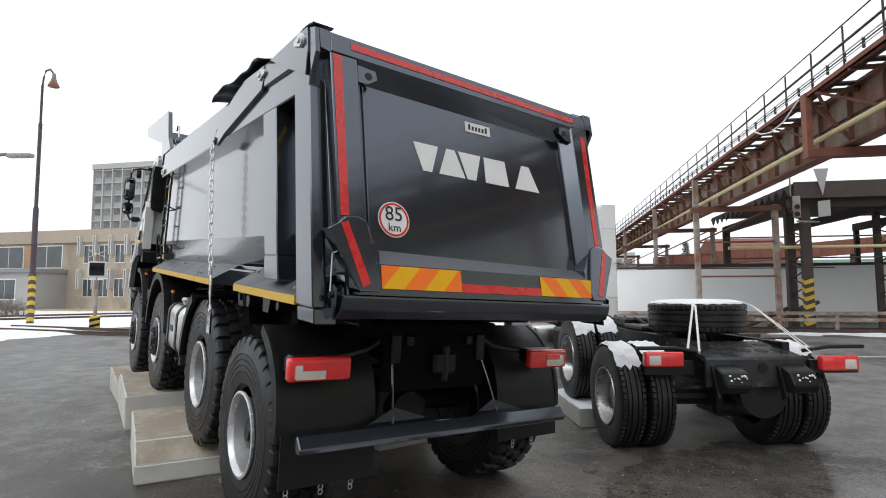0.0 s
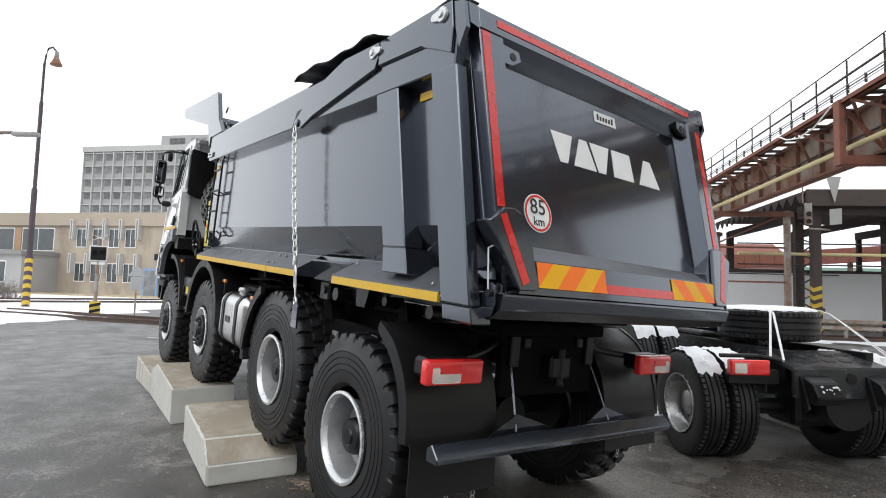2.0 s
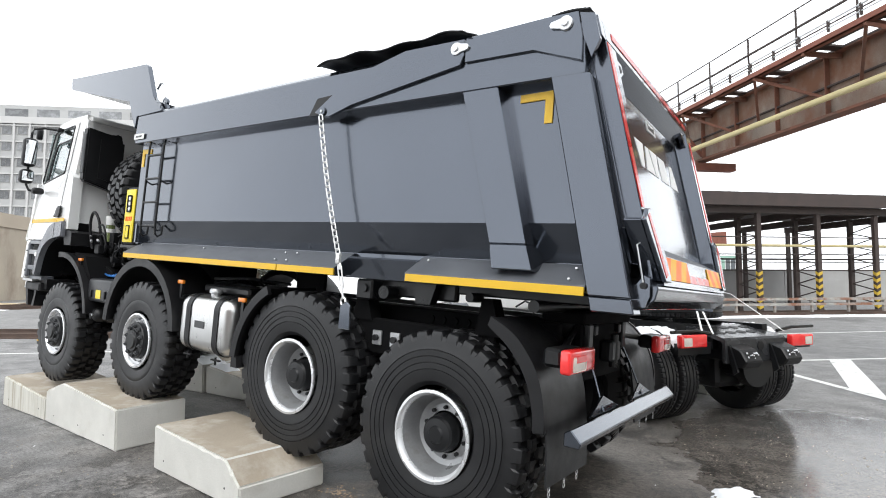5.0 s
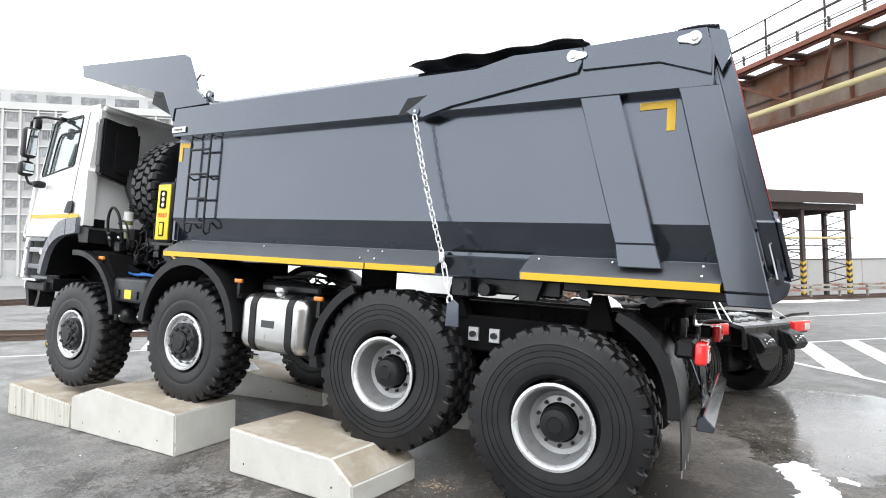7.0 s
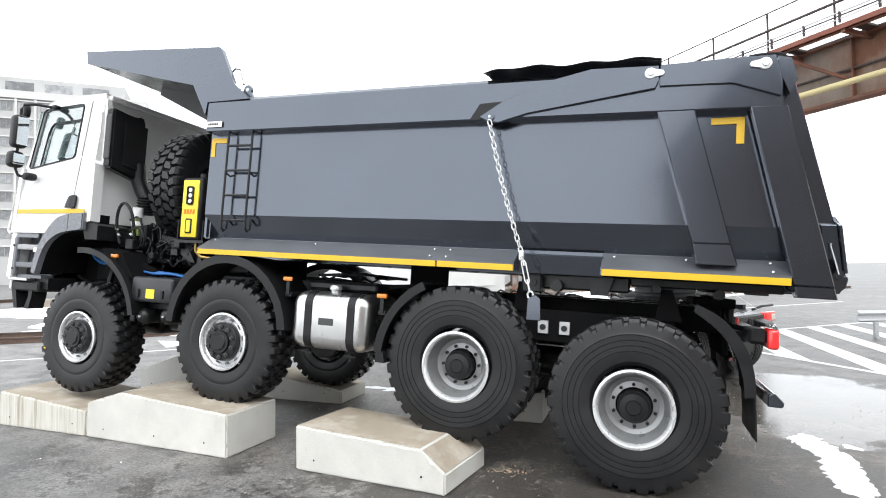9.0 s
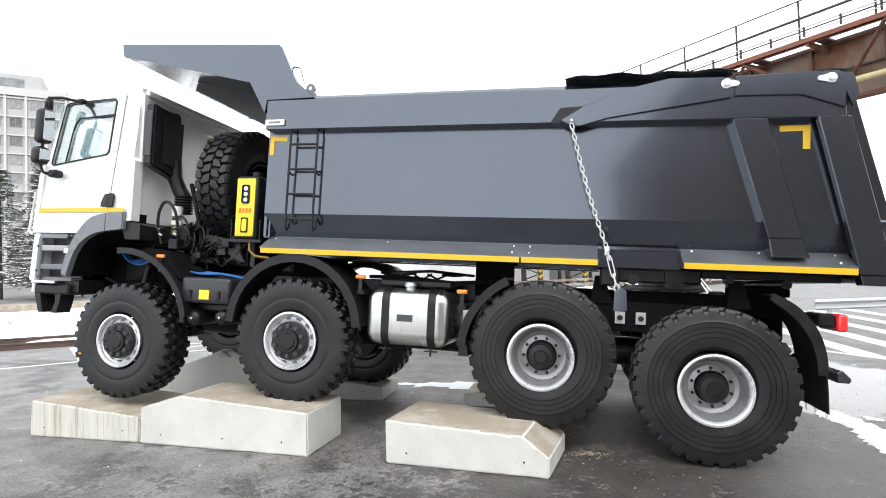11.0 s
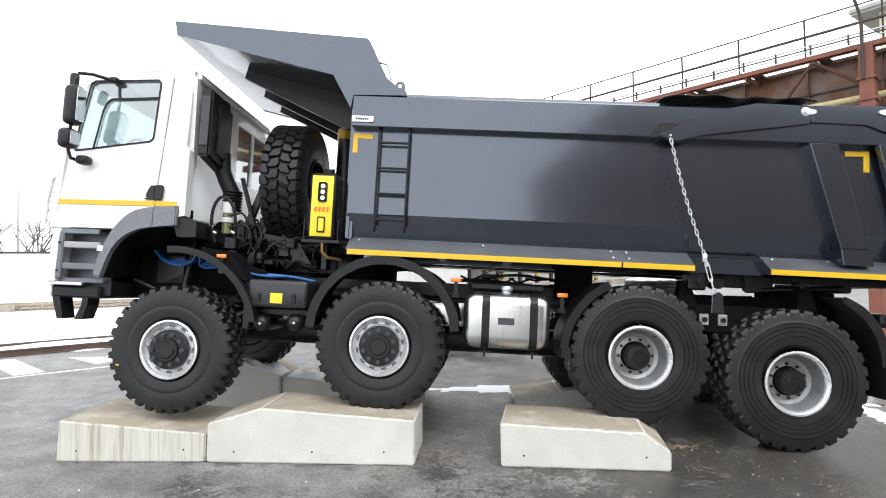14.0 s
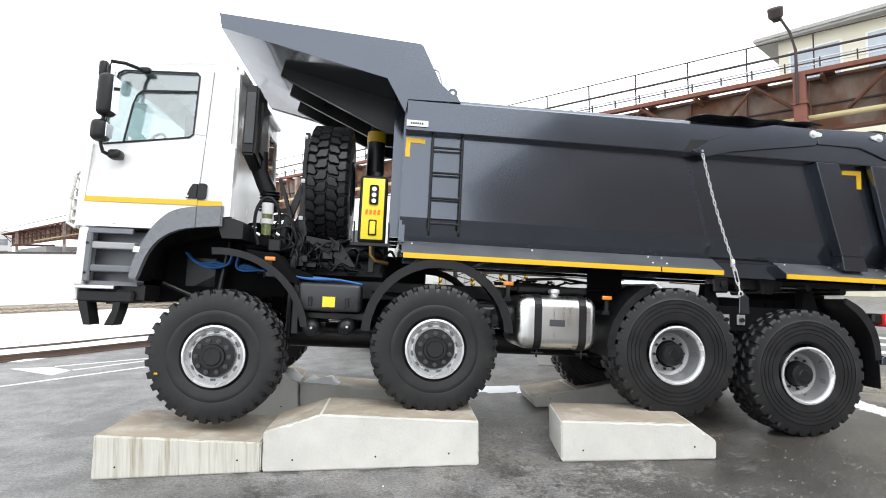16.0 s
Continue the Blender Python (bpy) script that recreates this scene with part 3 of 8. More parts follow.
for far in (False, True):
    b = B()
    cab_plate(b, [(-7.34, 1.80), (-6.68, 1.80), (-6.57, 1.88), (-6.43, 1.94), (-6.27, 1.95), (-6.27, 2.705), (-6.42, 2.705), (-7.225, 2.605), (-7.255, 2.63), (-7.335, 2.63), (-7.37, 2.45), (-7.37, 2.05)], far=far)
    cab_plate(b, [(-6.27, 1.95), (-6.03, 1.95), (-6.03, 2.705), (-6.27, 2.705)], far=far)
    cab_plate(b, [(-7.335, 2.63), (-7.255, 2.63), (-7.18, 3.34), (-7.13, 3.37), (-7.11, 3.425), (-7.215, 3.35)], far=far)
    cab_plate(b, [(-6.42, 2.705), (-6.03, 2.705), (-6.045, 3.44), (-6.41, 3.44), (-6.42, 3.375), (-6.39, 3.34), (-6.385, 2.74)], far=far)
    cab_plate(b, [(-7.13, 3.37), (-6.42, 3.375), (-6.41, 3.44), (-6.97, 3.445), (-7.11, 3.425)], far=far)
    bmesh.ops.remove_doubles(b, verts=b.verts, dist=0.002)
    if far:
        cab_part("side_panel", b, WHITE)
    else:
        cab = part("cab", sheared(b), WHITE, truck, "white two-door truck cab with one yellow stripe")
b = B()
slab(b, [(-7.22, 3.33), (-7.13, 3.432), (-6.98, 3.472), (-6.45, 3.492), (-6.045, 3.485), (-6.045, 3.44), (-6.97, 3.43), (-7.18, 3.33)], 0.17, WIDE - 0.17)
cab_part("roof", b, WHITE)
b = B()
slab(b, [(-7.37, 1.80), (-7.32, 1.80), (-7.30, 2.60), (-7.335, 2.60), (-7.38, 2.45)], 0.04, WIDE - 0.04)
cab_part("front_panel", b, WHITE)
b = B()
slab(b, [(-7.3, 1.80), (-6.76, 1.80), (-6.60, 1.90), (-6.45, 1.96), (-6.05, 1.96), (-6.05, 2.0), (-7.3, 1.9)], 0.08, WIDE - 0.08)
cab_part("cab_floor", b, WHITE)
b = B()
slab(b, [(-6.075, 1.95), (-6.035, 1.95), (-6.035, 2.55), (-6.075, 2.55)], 0.075, WIDE - 0.075)
slab(b, [(-6.075, 3.25), (-6.035, 3.25), (-6.045, 3.44), (-6.075, 3.44)], 0.18, WIDE - 0.18)
for y0, y1 in ((0.13, 1.30), (1.72, 1.80), (2.22, WIDE - 0.13)):
    slab(b, [(-6.075, 2.55), (-6.035, 2.55), (-6.035, 3.25), (-6.075, 3.25)], y0, y1)
cab_part("rear_wall", b, WHITE)
b = B()
slab(b, [(-6.09, 1.93), (-5.97, 1.95), (-5.97, 2.62), (-6.09, 2.72)], 0.05, 0.17)
slab(b, [(-6.05, 2.6), (-5.99, 2.6), (-6.01, 3.41), (-6.05, 3.43)], 0.17, 0.24)
box(b, -6.05, -5.98, 0.2, 2.2, 3.40, 3.47, 0.02, 2)
cab_part("corner_panel", b, WHITE)
b = B()
cab_plate(b, [(-7.31, 1.835), (-6.66, 1.825), (-6.56, 1.90), (-6.42, 1.955), (-6.278, 1.98), (-6.278, 2.70), (-6.42, 2.69), (-7.225, 2.59), (-7.30, 2.60), (-7.335, 2.45), (-7.335, 2.05)], 0.007, 0.02)
cab_plate(b, [(-6.366, 2.74), (-6.274, 2.74), (-6.265, 3.40), (-6.40, 3.40), (-6.372, 3.35)], 0.006, 0.02)
cab_part("door", b, WHITE, label="white cab door")
b = B()
cab_plate(b, WIN, -0.012, 0.008)
cab_part("side_window", b, CABGLASS, label="tinted side window").visible_shadow = False
b = B()
cab_plate(b, WIN, -0.012, 0.008, True)
cab_part("side_window", b, CABGLASS).visible_shadow = False
# rubber round the window
b = B()
for p, q in zip(WIN, WIN[1:] + WIN[:1]):
    beam(b, (p[0], cab_y(p[1]) - 0.008, p[1]), (q[0], cab_y(q[1]) - 0.008, q[1]), 0.013, 0.014)
cab_part("window_seal", b, BLACK)
# sliding pane's frame, door gaps
b = B()
bar = [(-7.04, 2.635), (-7.00, 3.02), (-6.97, 3.12), (-6.92, 3.165), (-6.40, 3.18)]
for p, q in zip(bar, bar[1:]):
    beam(b, (p[0], cab_y(p[1]) - 0.002, p[1]), (q[0], cab_y(q[1]) - 0.002, q[1]), 0.02, 0.016)
cab_part("window_bar", b, BLACK)
b = B()
gap = [(-6.255, 3.41), (-6.262, 2.66), (-6.270, 2.11), (-6.270, 2.03)]
for p, q in zip(gap, gap[1:]):
    beam(b, (p[0], cab_y(p[1]) - 0.001, p[1]), (q[0], cab_y(q[1]) - 0.001, q[1]), 0.005, 0.004)
cab_part("door_gap", b, GREYPL)
b = B()
for p, q in (((-7.33, 1.83), (-6.80, 1.83)),):
    beam(b, (p[0], cab_y(p[1]) - 0.001, p[1]), (q[0], cab_y(q[1]) - 0.001, q[1]), 0.006, 0.006)
cab_part("sill_gap", b, DARKGREY)
b = B()
wsx = [(-7.33, 2.62), (-7.32, 2.62), (-7.20, 3.34), (-7.215, 3.34)]
slab(b, wsx, 0.12, WIDE - 0.12)
cab_part("windscreen", b, CABGLASS).visible_shadow = False
for y0, y1 in ((1.305, 1.715), (1.805, 2.215)):
    b = B()
    box(b, -6.06, -6.05, y0, y1, 2.555, 3.245)
    cab_part("rear_window", b, REARGLASS, label="dark tinted rear cab window").visible_shadow = False
b = B()
for x0, x1 in ((-7.365, -6.272), (-6.267, -6.045)):
    cab_plate(b, [(x0, 2.035), (x1, 2.037), (x1, 2.087), (x0, 2.085)], 0.012, 0.005)
cab_part("yellow_stripe", b, YELLOW, label="yellow stripe")
# door handle
b = B()
cab_plate(b, [(-6.385, 2.10), (-6.280, 2.10), (-6.280, 2.245), (-6.33, 2.245), (-6.355, 2.20)], 0.022, 0.016)
cab_plate(b, [(-6.276, 2.095), (-6.21, 2.095), (-6.192, 2.11), (-6.192, 2.235), (-6.21, 2.25), (-6.276, 2.25)], 0.028, 0.022)
bmesh.ops.bevel(b, geom=list(b.edges), offset=0.006, segments=1, affect="EDGES")
cab_part("door_handle", b, BLACK, label="black door handle")
b = B()
cyl(b, (-6.362, 0.004, 2.118), (-6.362, 0.02, 2.118), 0.011, 12)
cab_part("door_lock", b, ZINC)
# wheel arch
def bow(pts, steps=5):
    """A smooth curve through points of (x, z)."""
    p = [pts[0]] + pts + [pts[-1]]
    out = []
    for k in range(1, len(p) - 2):
        for j in range(steps):
            u = j / steps
            out.append(tuple(0.5 * (2 * p[k][i] + (p[k + 1][i] - p[k - 1][i]) * u + (2 * p[k - 1][i] - 5 * p[k][i] + 4 * p[k + 1][i] - p[k + 2][i]) * u * u + (3 * p[k][i] - p[k - 1][i] - 3 * p[k + 1][i] + p[k + 2][i]) * u ** 3) for i in (0, 1)))
    return out + [pts[-1]]


ARCH_O = bow([(-6.825, 1.32), (-6.795, 1.48), (-6.735, 1.65), (-6.640, 1.835), (-6.505, 1.963), (-6.316, 2.018), (-6.03, 2.042)])
ARCH_I = bow([(-6.03, 1.850), (-6.299, 1.820), (-6.449, 1.782), (-6.581, 1.695), (-6.681, 1.545), (-6.760, 1.305)])
b = B()
slab(b, ARCH_O + ARCH_I, 0.0, 0.07)
bmesh.ops.bevel(b, geom=[e for e in b.edges if all(v.co.y < 0.01 for v in e.verts)], offset=0.012, segments=2, affect="EDGES")
cab_part("wheel_arch", b, ARCHGREY, label="grey plastic wheel arch", smooth=True)
b = B()
box(b, -6.268, -6.262, -0.0025, 0.03, 1.83, 2.02)
cab_part("arch_seam", b, DARKGREY)
# inside of the arch, with its shade put into the black
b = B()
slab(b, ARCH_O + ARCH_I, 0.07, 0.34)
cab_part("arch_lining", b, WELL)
b = B()
slab(b, [(-6.80, 1.57), (-6.745, 1.565), (-6.735, 1.62), (-6.79, 1.625)], -0.006, 0.0)
cab_part("arch_sticker", b, WHITEINK)
b = B()
slab(b, [(-6.03, 1.74), (-6.10, 1.93), (-5.93, 1.93), (-5.84, 1.90), (-5.84, 1.74)], 0.05, 0.45)
cab_part("rear_cab_mount_cover", b, BLACK)
b = B()
slab(b, [(-6.09, 1.94), (-6.045, 1.94), (-6.045, 1.995), (-6.09, 1.995)], 0.120, 0.130)
cab_part("yellow_tag", b, YELLOW)
# wheel well behind the arch, its deep shade put into the black
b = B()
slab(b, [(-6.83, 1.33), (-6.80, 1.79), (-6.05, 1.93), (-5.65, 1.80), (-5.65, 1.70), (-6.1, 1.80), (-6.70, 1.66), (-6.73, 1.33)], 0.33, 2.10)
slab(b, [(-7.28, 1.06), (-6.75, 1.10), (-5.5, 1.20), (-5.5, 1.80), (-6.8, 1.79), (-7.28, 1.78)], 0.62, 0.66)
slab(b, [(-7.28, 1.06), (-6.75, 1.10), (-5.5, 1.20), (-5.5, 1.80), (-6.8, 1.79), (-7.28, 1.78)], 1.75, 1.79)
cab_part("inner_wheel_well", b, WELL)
# steps and front corner
b = B()
box(b, -7.32, -7.235, 0.03, 0.40, 1.24, 1.79, 0.025, 2)
box(b, -7.355, -7.30, 0.10, WIDE - 0.10, 1.10, 1.79, 0.02, 2)
cab_part("front_corner", b, WHITE, label="white front corner panel")
b = B()
box(b, -7.26, -6.84, 0.05, 0.09, 1.735, 1.79, 0.006)
box(b, -7.25, -7.19, 0.045, 0.1, 1.28, 1.74, 0.012)
cab_part("step_frame", b, GREYPL)
for z in (1.59, 1.375):
    b = B()
    box(b, -7.19, -6.83 if z < 1.5 else -6.81, 0.055, 0.30, z, z + 0.065, 0.012, 2)
    cab_part("step", b, STEPGREY if z > 1.5 else GREYPL, label="grey cab entry step")
b = B()
box(b, -7.26, -6.78, 0.22, 0.25, 1.27, 1.77)
box(b, -7.26, -6.78, 0.10, 0.25, 1.25, 1.29)
cab_part("step_well", b, GREYPL)
for x in (-7.225,):
    for z in (1.36, 1.64):
        b = B()
        cyl(b, (x, 0.046, z), (x, 0.038, z), 0.012, 10)
        cab_part("bolt", b, BLACK)
b = B()
box(b, -7.30, -6.96, 0.05, 0.35, 1.215, 1.25, 0.008, 2)
cab_part("bumper_tread", b, STEEL, label="bright steel bumper tread")
b = B()
box(b, -7.30, -6.80, 0.09, WIDE - 0.09, 1.09, 1.21, 0.02)
slab(b, [(-7.29, 1.10), (-7.21, 1.10), (-7.16, 0.88), (-7.22, 0.88)], 0.10, 0.28)
slab(b, [(-6.97, 1.20), (-6.90, 1.20), (-6.92, 1.02), (-6.96, 0.88), (-7.04, 0.88), (-6.98, 1.02)], 0.10, 0.28)
slab(b, [(-6.98, 1.28), (-6.72, 1.26), (-6.72, 1.12), (-6.98, 1.14)], 0.15, 0.5)
cab_part("front_bumper", b, BLACK, label="black bumper with underrun brackets")
# mirrors on a bent arm
b = B()
tube(b, [(-6.92, 0.12, 3.36), (-7.04, -0.02, 3.37), (-7.11, -0.13, 3.34), (-7.12, -0.15, 3.28), (-7.13, -0.15, 2.55), (-7.12, -0.12, 2.48), (-7.08, -0.02, 2.46), (-7.05, 0.05, 2.47)], 0.017, 8)
box(b, -6.95, -6.86, 0.09, 0.16, 3.34, 3.39, 0.012, 2)
arm = cab_part("mirror_arm", b, BLACK, smooth=True)
for z0, z1, x0, nm in ((2.82, 3.22, -7.18, "large mirror housing"), (2.585, 2.785, -7.21, "small mirror housing")):
    b = B()
    box(b, x0, x0 + 0.15, -0.245, -0.075, z0 - 0.02, z1 - 0.02, 0.055, 4)
    h = cab_part("mirror_housing", b, BLACK, label="black " + nm, smooth=True)
    b = B()
    box(b, x0 + 0.147, x0 + 0.154, -0.222, -0.098, z0 + 0.015, z1 - 0.055, 0.002)
    o = part("mirror_glass", sheared(b), MIRROR, h)
b = B()
box(b, -7.10, -6.98, -0.10, 0.04, 2.43, 2.52, 0.035, 3)
cab_part("mirror_foot", b, BLACK, smooth=True)
b = B()
box(b, -7.27, -7.19, -0.07, 0.01, 3.22, 3.38, 0.03, 3)
cab_part("front_mirror", b, BLACK, label="black kerb mirror housing", smooth=True)
b = B()
for y in (0.05, 0.13):
    tube(b, [(-7.36, y, 1.78), (-7.44, y, 1.82), (-7.45, y, 2.05), (-7.42, y, 2.28), (-7.35, y, 2.36)], 0.016, 8)
for z in (1.85, 1.95, 2.05, 2.15, 2.25):
    box(b, -7.455, -7.37, 0.05, 0.13, z, z + 0.03)
cab_part("corner_deflector", b, LOUVRE, label="white slotted wind deflector", smooth=True)
# inside: seats, wheel, dash
b = B()
box(b, -6.62, -6.50, 0.45, 0.95, 2.5, 3.05, 0.05, 3)
box(b, -7.0, -6.5, 0.45, 0.95, 2.36, 2.5, 0.05, 3)
box(b, -6.58, -6.50, 0.58, 0.82, 3.07, 3.27, 0.04, 3)
cab_part("driver_seat", b, DARKGREY, smooth=True)
b = B()
box(b, -6.62, -6.50, 1.5, 2.0, 2.5, 3.0, 0.05, 3)
box(b, -7.0, -6.5, 1.5, 2.0, 2.36, 2.5, 0.05, 3)
cab_part("passenger_seat", b, DARKGREY, smooth=True)
b = B()
ring = [(-7.0 + 0.09 * math.cos(t), 0.70 + 0.22 * math.sin(t), 2.68 + 0.20 * math.cos(t)) for t in (2 * math.pi * k / 24 for k in range(25))]
tube(b, ring, 0.016, 8)
tube(b, [(-7.0, 0.70, 2.68), (-7.2, 0.70, 2.5)], 0.03, 8)
beam(b, (-7.0, 0.49, 2.68), (-7.0, 0.91, 2.68), 0.03, 0.02)
cab_part("steering_wheel", b, BLACK, smooth=True)
b = B()
box(b, -7.3, -7.05, 0.15, 2.25, 2.1, 2.56, 0.05, 3)
cab_part("dashboard", b, DARKGREY)
# air intake on the cab's rear corner
b = B()
slab(b, [(0.10, 2.58), (0.50, 2.48), (0.56, 2.53), (0.54, 3.21), (0.50, 3.28), (0.38, 3.22), (0.10, 3.28)], -5.925, -5.80, axis="x")
bmesh.ops.bevel(b, geom=list(b.edges), offset=0.02, segments=2, affect="EDGES")
slab(b, [(0.26, 2.64), (0.55, 2.58), (0.55, 3.15), (0.26, 3.15)], -5.801, -5.782, axis="x")
snorkel = cab_part("air_intake", b, BLACK, label="black plastic air intake box")
b = B()
box(b, -5.908, -5.817, 0.088, 0.104, 2.68, 3.20, 0.012, 2)
for k in range(24):
    z = 2.705 + 0.020 * k
    box(b, -5.897, -5.829, 0.086, 0.090, z, z + 0.012)
part("intake_grille", sheared(b), DARKGREY, snorkel)
b = B()
tube(b, [(-5.84, 0.50, 2.70), (-5.83, 0.52, 2.50), (-5.78, 0.54, 2.38), (-5.73, 0.56, 2.28)], 0.085, 14)
cab_part("intake_duct", b, BLACK, smooth=True)
b = B()
for k in range(7):
    z = 2.30 - 0.032 * k
    lathe(b, [(0.085, z), (0.105, z - 0.008), (0.105, z - 0.018), (0.085, z - 0.026)], 18, axis="z")
for v in b.verts:
    v.co.x += -5.72
    v.co.y += 0.56
cab_part("bellows", b, BLACK, smooth=True)


# ---- fittings of the dump body ----
def plates(name, pieces, mat, parent, y0, y1, label="", bev=0.0):
    b = B()
    for poly in pieces:
        slab(b, poly, y0, y1)
    if bev:
        bmesh.ops.bevel(b, geom=list(b.edges), offset=bev, segments=1, affect="EDGES")
    return part(name, b, mat, parent, label)


# boarding ladder
b = B()
for x in (-4.065, -3.765):
    tube(b, [(x, 0.10, 2.93), (x, 0.06, 2.93), (x, 0.045, 2.88), (x, 0.035, 2.0), (x, 0.04, 1.93), (x, 0.07, 1.90), (x, 0.11, 1.93), (x, 0.115, 2.02)], 0.012, 8)
    tube(b, [(x, 0.04, 2.50), (x, 0.11, 2.47)], 0.009, 6)
ladder = part("ladder", b, CHASSIS, body, "black tube boarding ladder", True)
for k in range(4):
    b = B()
    z = 2.01 + 0.255 * k
    tube(b, [(-4.065, 0.040, z), (-3.765, 0.040, z)], 0.013, 8)
    part("rung", b, CHASSIS, ladder, smooth=True)
# yellow corner marks
plates("corner_mark", [[(-4.335, 2.880), (-4.14, 2.872), (-4.14, 2.822), (-4.29, 2.828), (-4.288, 2.68), (-4.337, 2.68)]], YELLOW, body, 0.106, 0.116, "yellow contour corner mark")
plates("corner_mark", [[(0.435, 2.882), (0.66, 2.886), (0.66, 2.685), (0.607, 2.685), (0.607, 2.836), (0.435, 2.832)]], YELLOW, body, 0.104, 0.116, "yellow contour corner mark")
plate = plates("maker_plate", [[(-4.34, 2.965), (-4.125, 2.965), (-4.125, 3.025), (-4.34, 3.025)]], WHITEINK, body, -0.004, 0.0, "white plate with small dark bars")
plates("plate_bar", [[(-4.30 + 0.022 * k, 2.985), (-4.285 + 0.022 * k, 2.985), (-4.285 + 0.022 * k, 3.005), (-4.30 + 0.022 * k, 3.005)] for k in range(6)], BLACKINK, plate, -0.006, -0.004)
# swing arm plate that holds the tailgate open, with pivots
plates("gate_arm", [[(-1.36, 2.94), (-1.28, 2.90), (-1.19, 2.885), (-0.95, 2.955), (0.03, 3.10), (0.055, 3.16), (0.05, 3.275), (-0.45, 3.285), (-0.75, 3.215), (-1.16, 3.065), (-1.24, 3.01)]], BED, body, -0.016, 0.012, "anthracite swing arm plate", 0.004)
# thin black sheet that stands for the shade in the notch ahead of the arm
plates("gate_arm_shadow_gap", [[(-1.45, 2.925), (-1.365, 3.06), (-1.16, 3.07), (-1.22, 3.02), (-1.30, 2.955), (-1.35, 2.925)]], BLACK, body, 0.009, 0.013)
plates("rear_corner_plate", [[(0.06, 3.115), (0.56, 3.115), (0.868, 2.995), (0.866, 3.138), (0.831, 3.296), (0.64, 3.295), (0.06, 3.28)]], BED, body, -0.010, 0.012, "", 0.004)
for x, z, k in ((0.762, 3.232, 1), (-0.006, 3.215, -1)):
    b = B()
    lathe(b, [(0.0, -0.055), (0.028, -0.055), (0.032, -0.048), (0.032, -0.044), (0.058, -0.042), (0.062, -0.03), (0.062, -0.02)], 24)
    for v in b.verts:
        v.co.x = v.co.x * 0.72 + x
        v.co.y += 0.016
        v.co.z = v.co.z * 0.72 + z
    slab(b, [(x + 0.02 * k, z + 0.04), (x + 0.02 * k, z - 0.04), (x - 0.09 * k, z - 0.018), (x - 0.10 * k, z), (x - 0.09 * k, z + 0.018)], -0.026, -0.010)
    part("pivot_cap", b, RIM, body, "galvanised pivot cap", True)
b = B()
cyl(b, (-1.262, -0.018, 2.935), (-1.262, -0.030, 2.935), 0.036, 20)
pin = part("chain_pivot", b, BED, body)
b = B()
cyl(b, (-1.262, -0.030, 2.935), (-1.262, -0.036, 2.935), 0.012, 10)
part("pivot_pin", b, ZINC, pin)
# lifting eye and grab handle at the front
for y in (0.065, WIDE - 0.095):
    b = B()
    slab(b, arc(-3.89, 3.36, 0.05, -30, 210, 10) + [(-3.96, 3.26), (-3.80, 3.26)], y, y + 0.03)
    eye = part("lifting_eye", b, BED, body)
    b = B()
    cyl(b, (-3.89, y - 0.002, 3.36), (-3.89, y + 0.032, 3.36), 0.02, 14)
    part("eye_hole", b, ZINC, eye)
b = B()
tube(b, [(-4.18, 0.12, 3.56), (-4.12, 0.12, 3.62), (-4.04, 0.12, 3.60), (-3.99, 0.12, 3.44)], 0.011, 6)
part("grab_handle", b, ZINC, body, smooth=True)
# skirt bolts
for x in (-4.22, -2.99, -1.75, -1.60, -0.22, 0.30, 0.86):
    for dz, y in ((0.0, 0.15),) if x not in (-1.75, -1.60, 0.86) else ((0.0, 0.15), (-0.065, 0.042)):
        b = B()
        cyl(b, (x, y + 0.01, 1.80 + dz), (x, y - 0.012, 1.812 + dz), 0.008, 8)
        part("skirt_bolt", b, ZINC, body)
# rolled rubber sheet on the top edge
b = B()
cols = 40
rows = []
for i in range(cols + 1):
    u = i / cols
    x = -1.33 + 1.40 * u
    z = 3.300 + 0.035 * u + 0.014 * math.sin(9 * u + 0.6) + 0.010 * math.sin(23 * u)
    rows.append([b.verts.new((x, y, z + dz + 0.02 * math.sin(5 * u + y * 9) * (y < 0.1))) for y, dz in ((-0.06 - 0.02 * math.sin(7 * u), 0.0), (-0.02, 0.010), (0.10, 0.026), (0.25, 0.034), (0.40, 0.015))])
for p, q in zip(rows, rows[1:]):
    for k in range(4):
        b.faces.new((p[k], q[k], q[k + 1], p[k + 1]))
sheet = part("rubber_edge_sheet", b, BLACK, body, "wavy black rubber sheet", True)
sol = sheet.modifiers.new("thickness", "SOLIDIFY")
sol.thickness = 0.009
b = B()
for i in range(9):
    x = 0.66 + 0.026 * i
    z = 3.300 + 0.010 * math.sin(i * 0.4)
    box(b, x, x + 0.030, 0.0, 0.13, z, z + 0.008)
part("rubber_corner_sheet", b, BLACK, body)
BRIGHTZINC = surface("bright_zinc", (0.78, 0.78, 0.77), 0.35, metal=0.5, vary=0.1, scale=30)
# safety chain with shackle, turnbuckle and tag
b = B()
p0, p1 = Vector((-1.262, -0.035, 2.90)), Vector((-0.925, -0.035, 1.80))
n = 23
step = (p1 - p0) / n
ax = step.normalized()
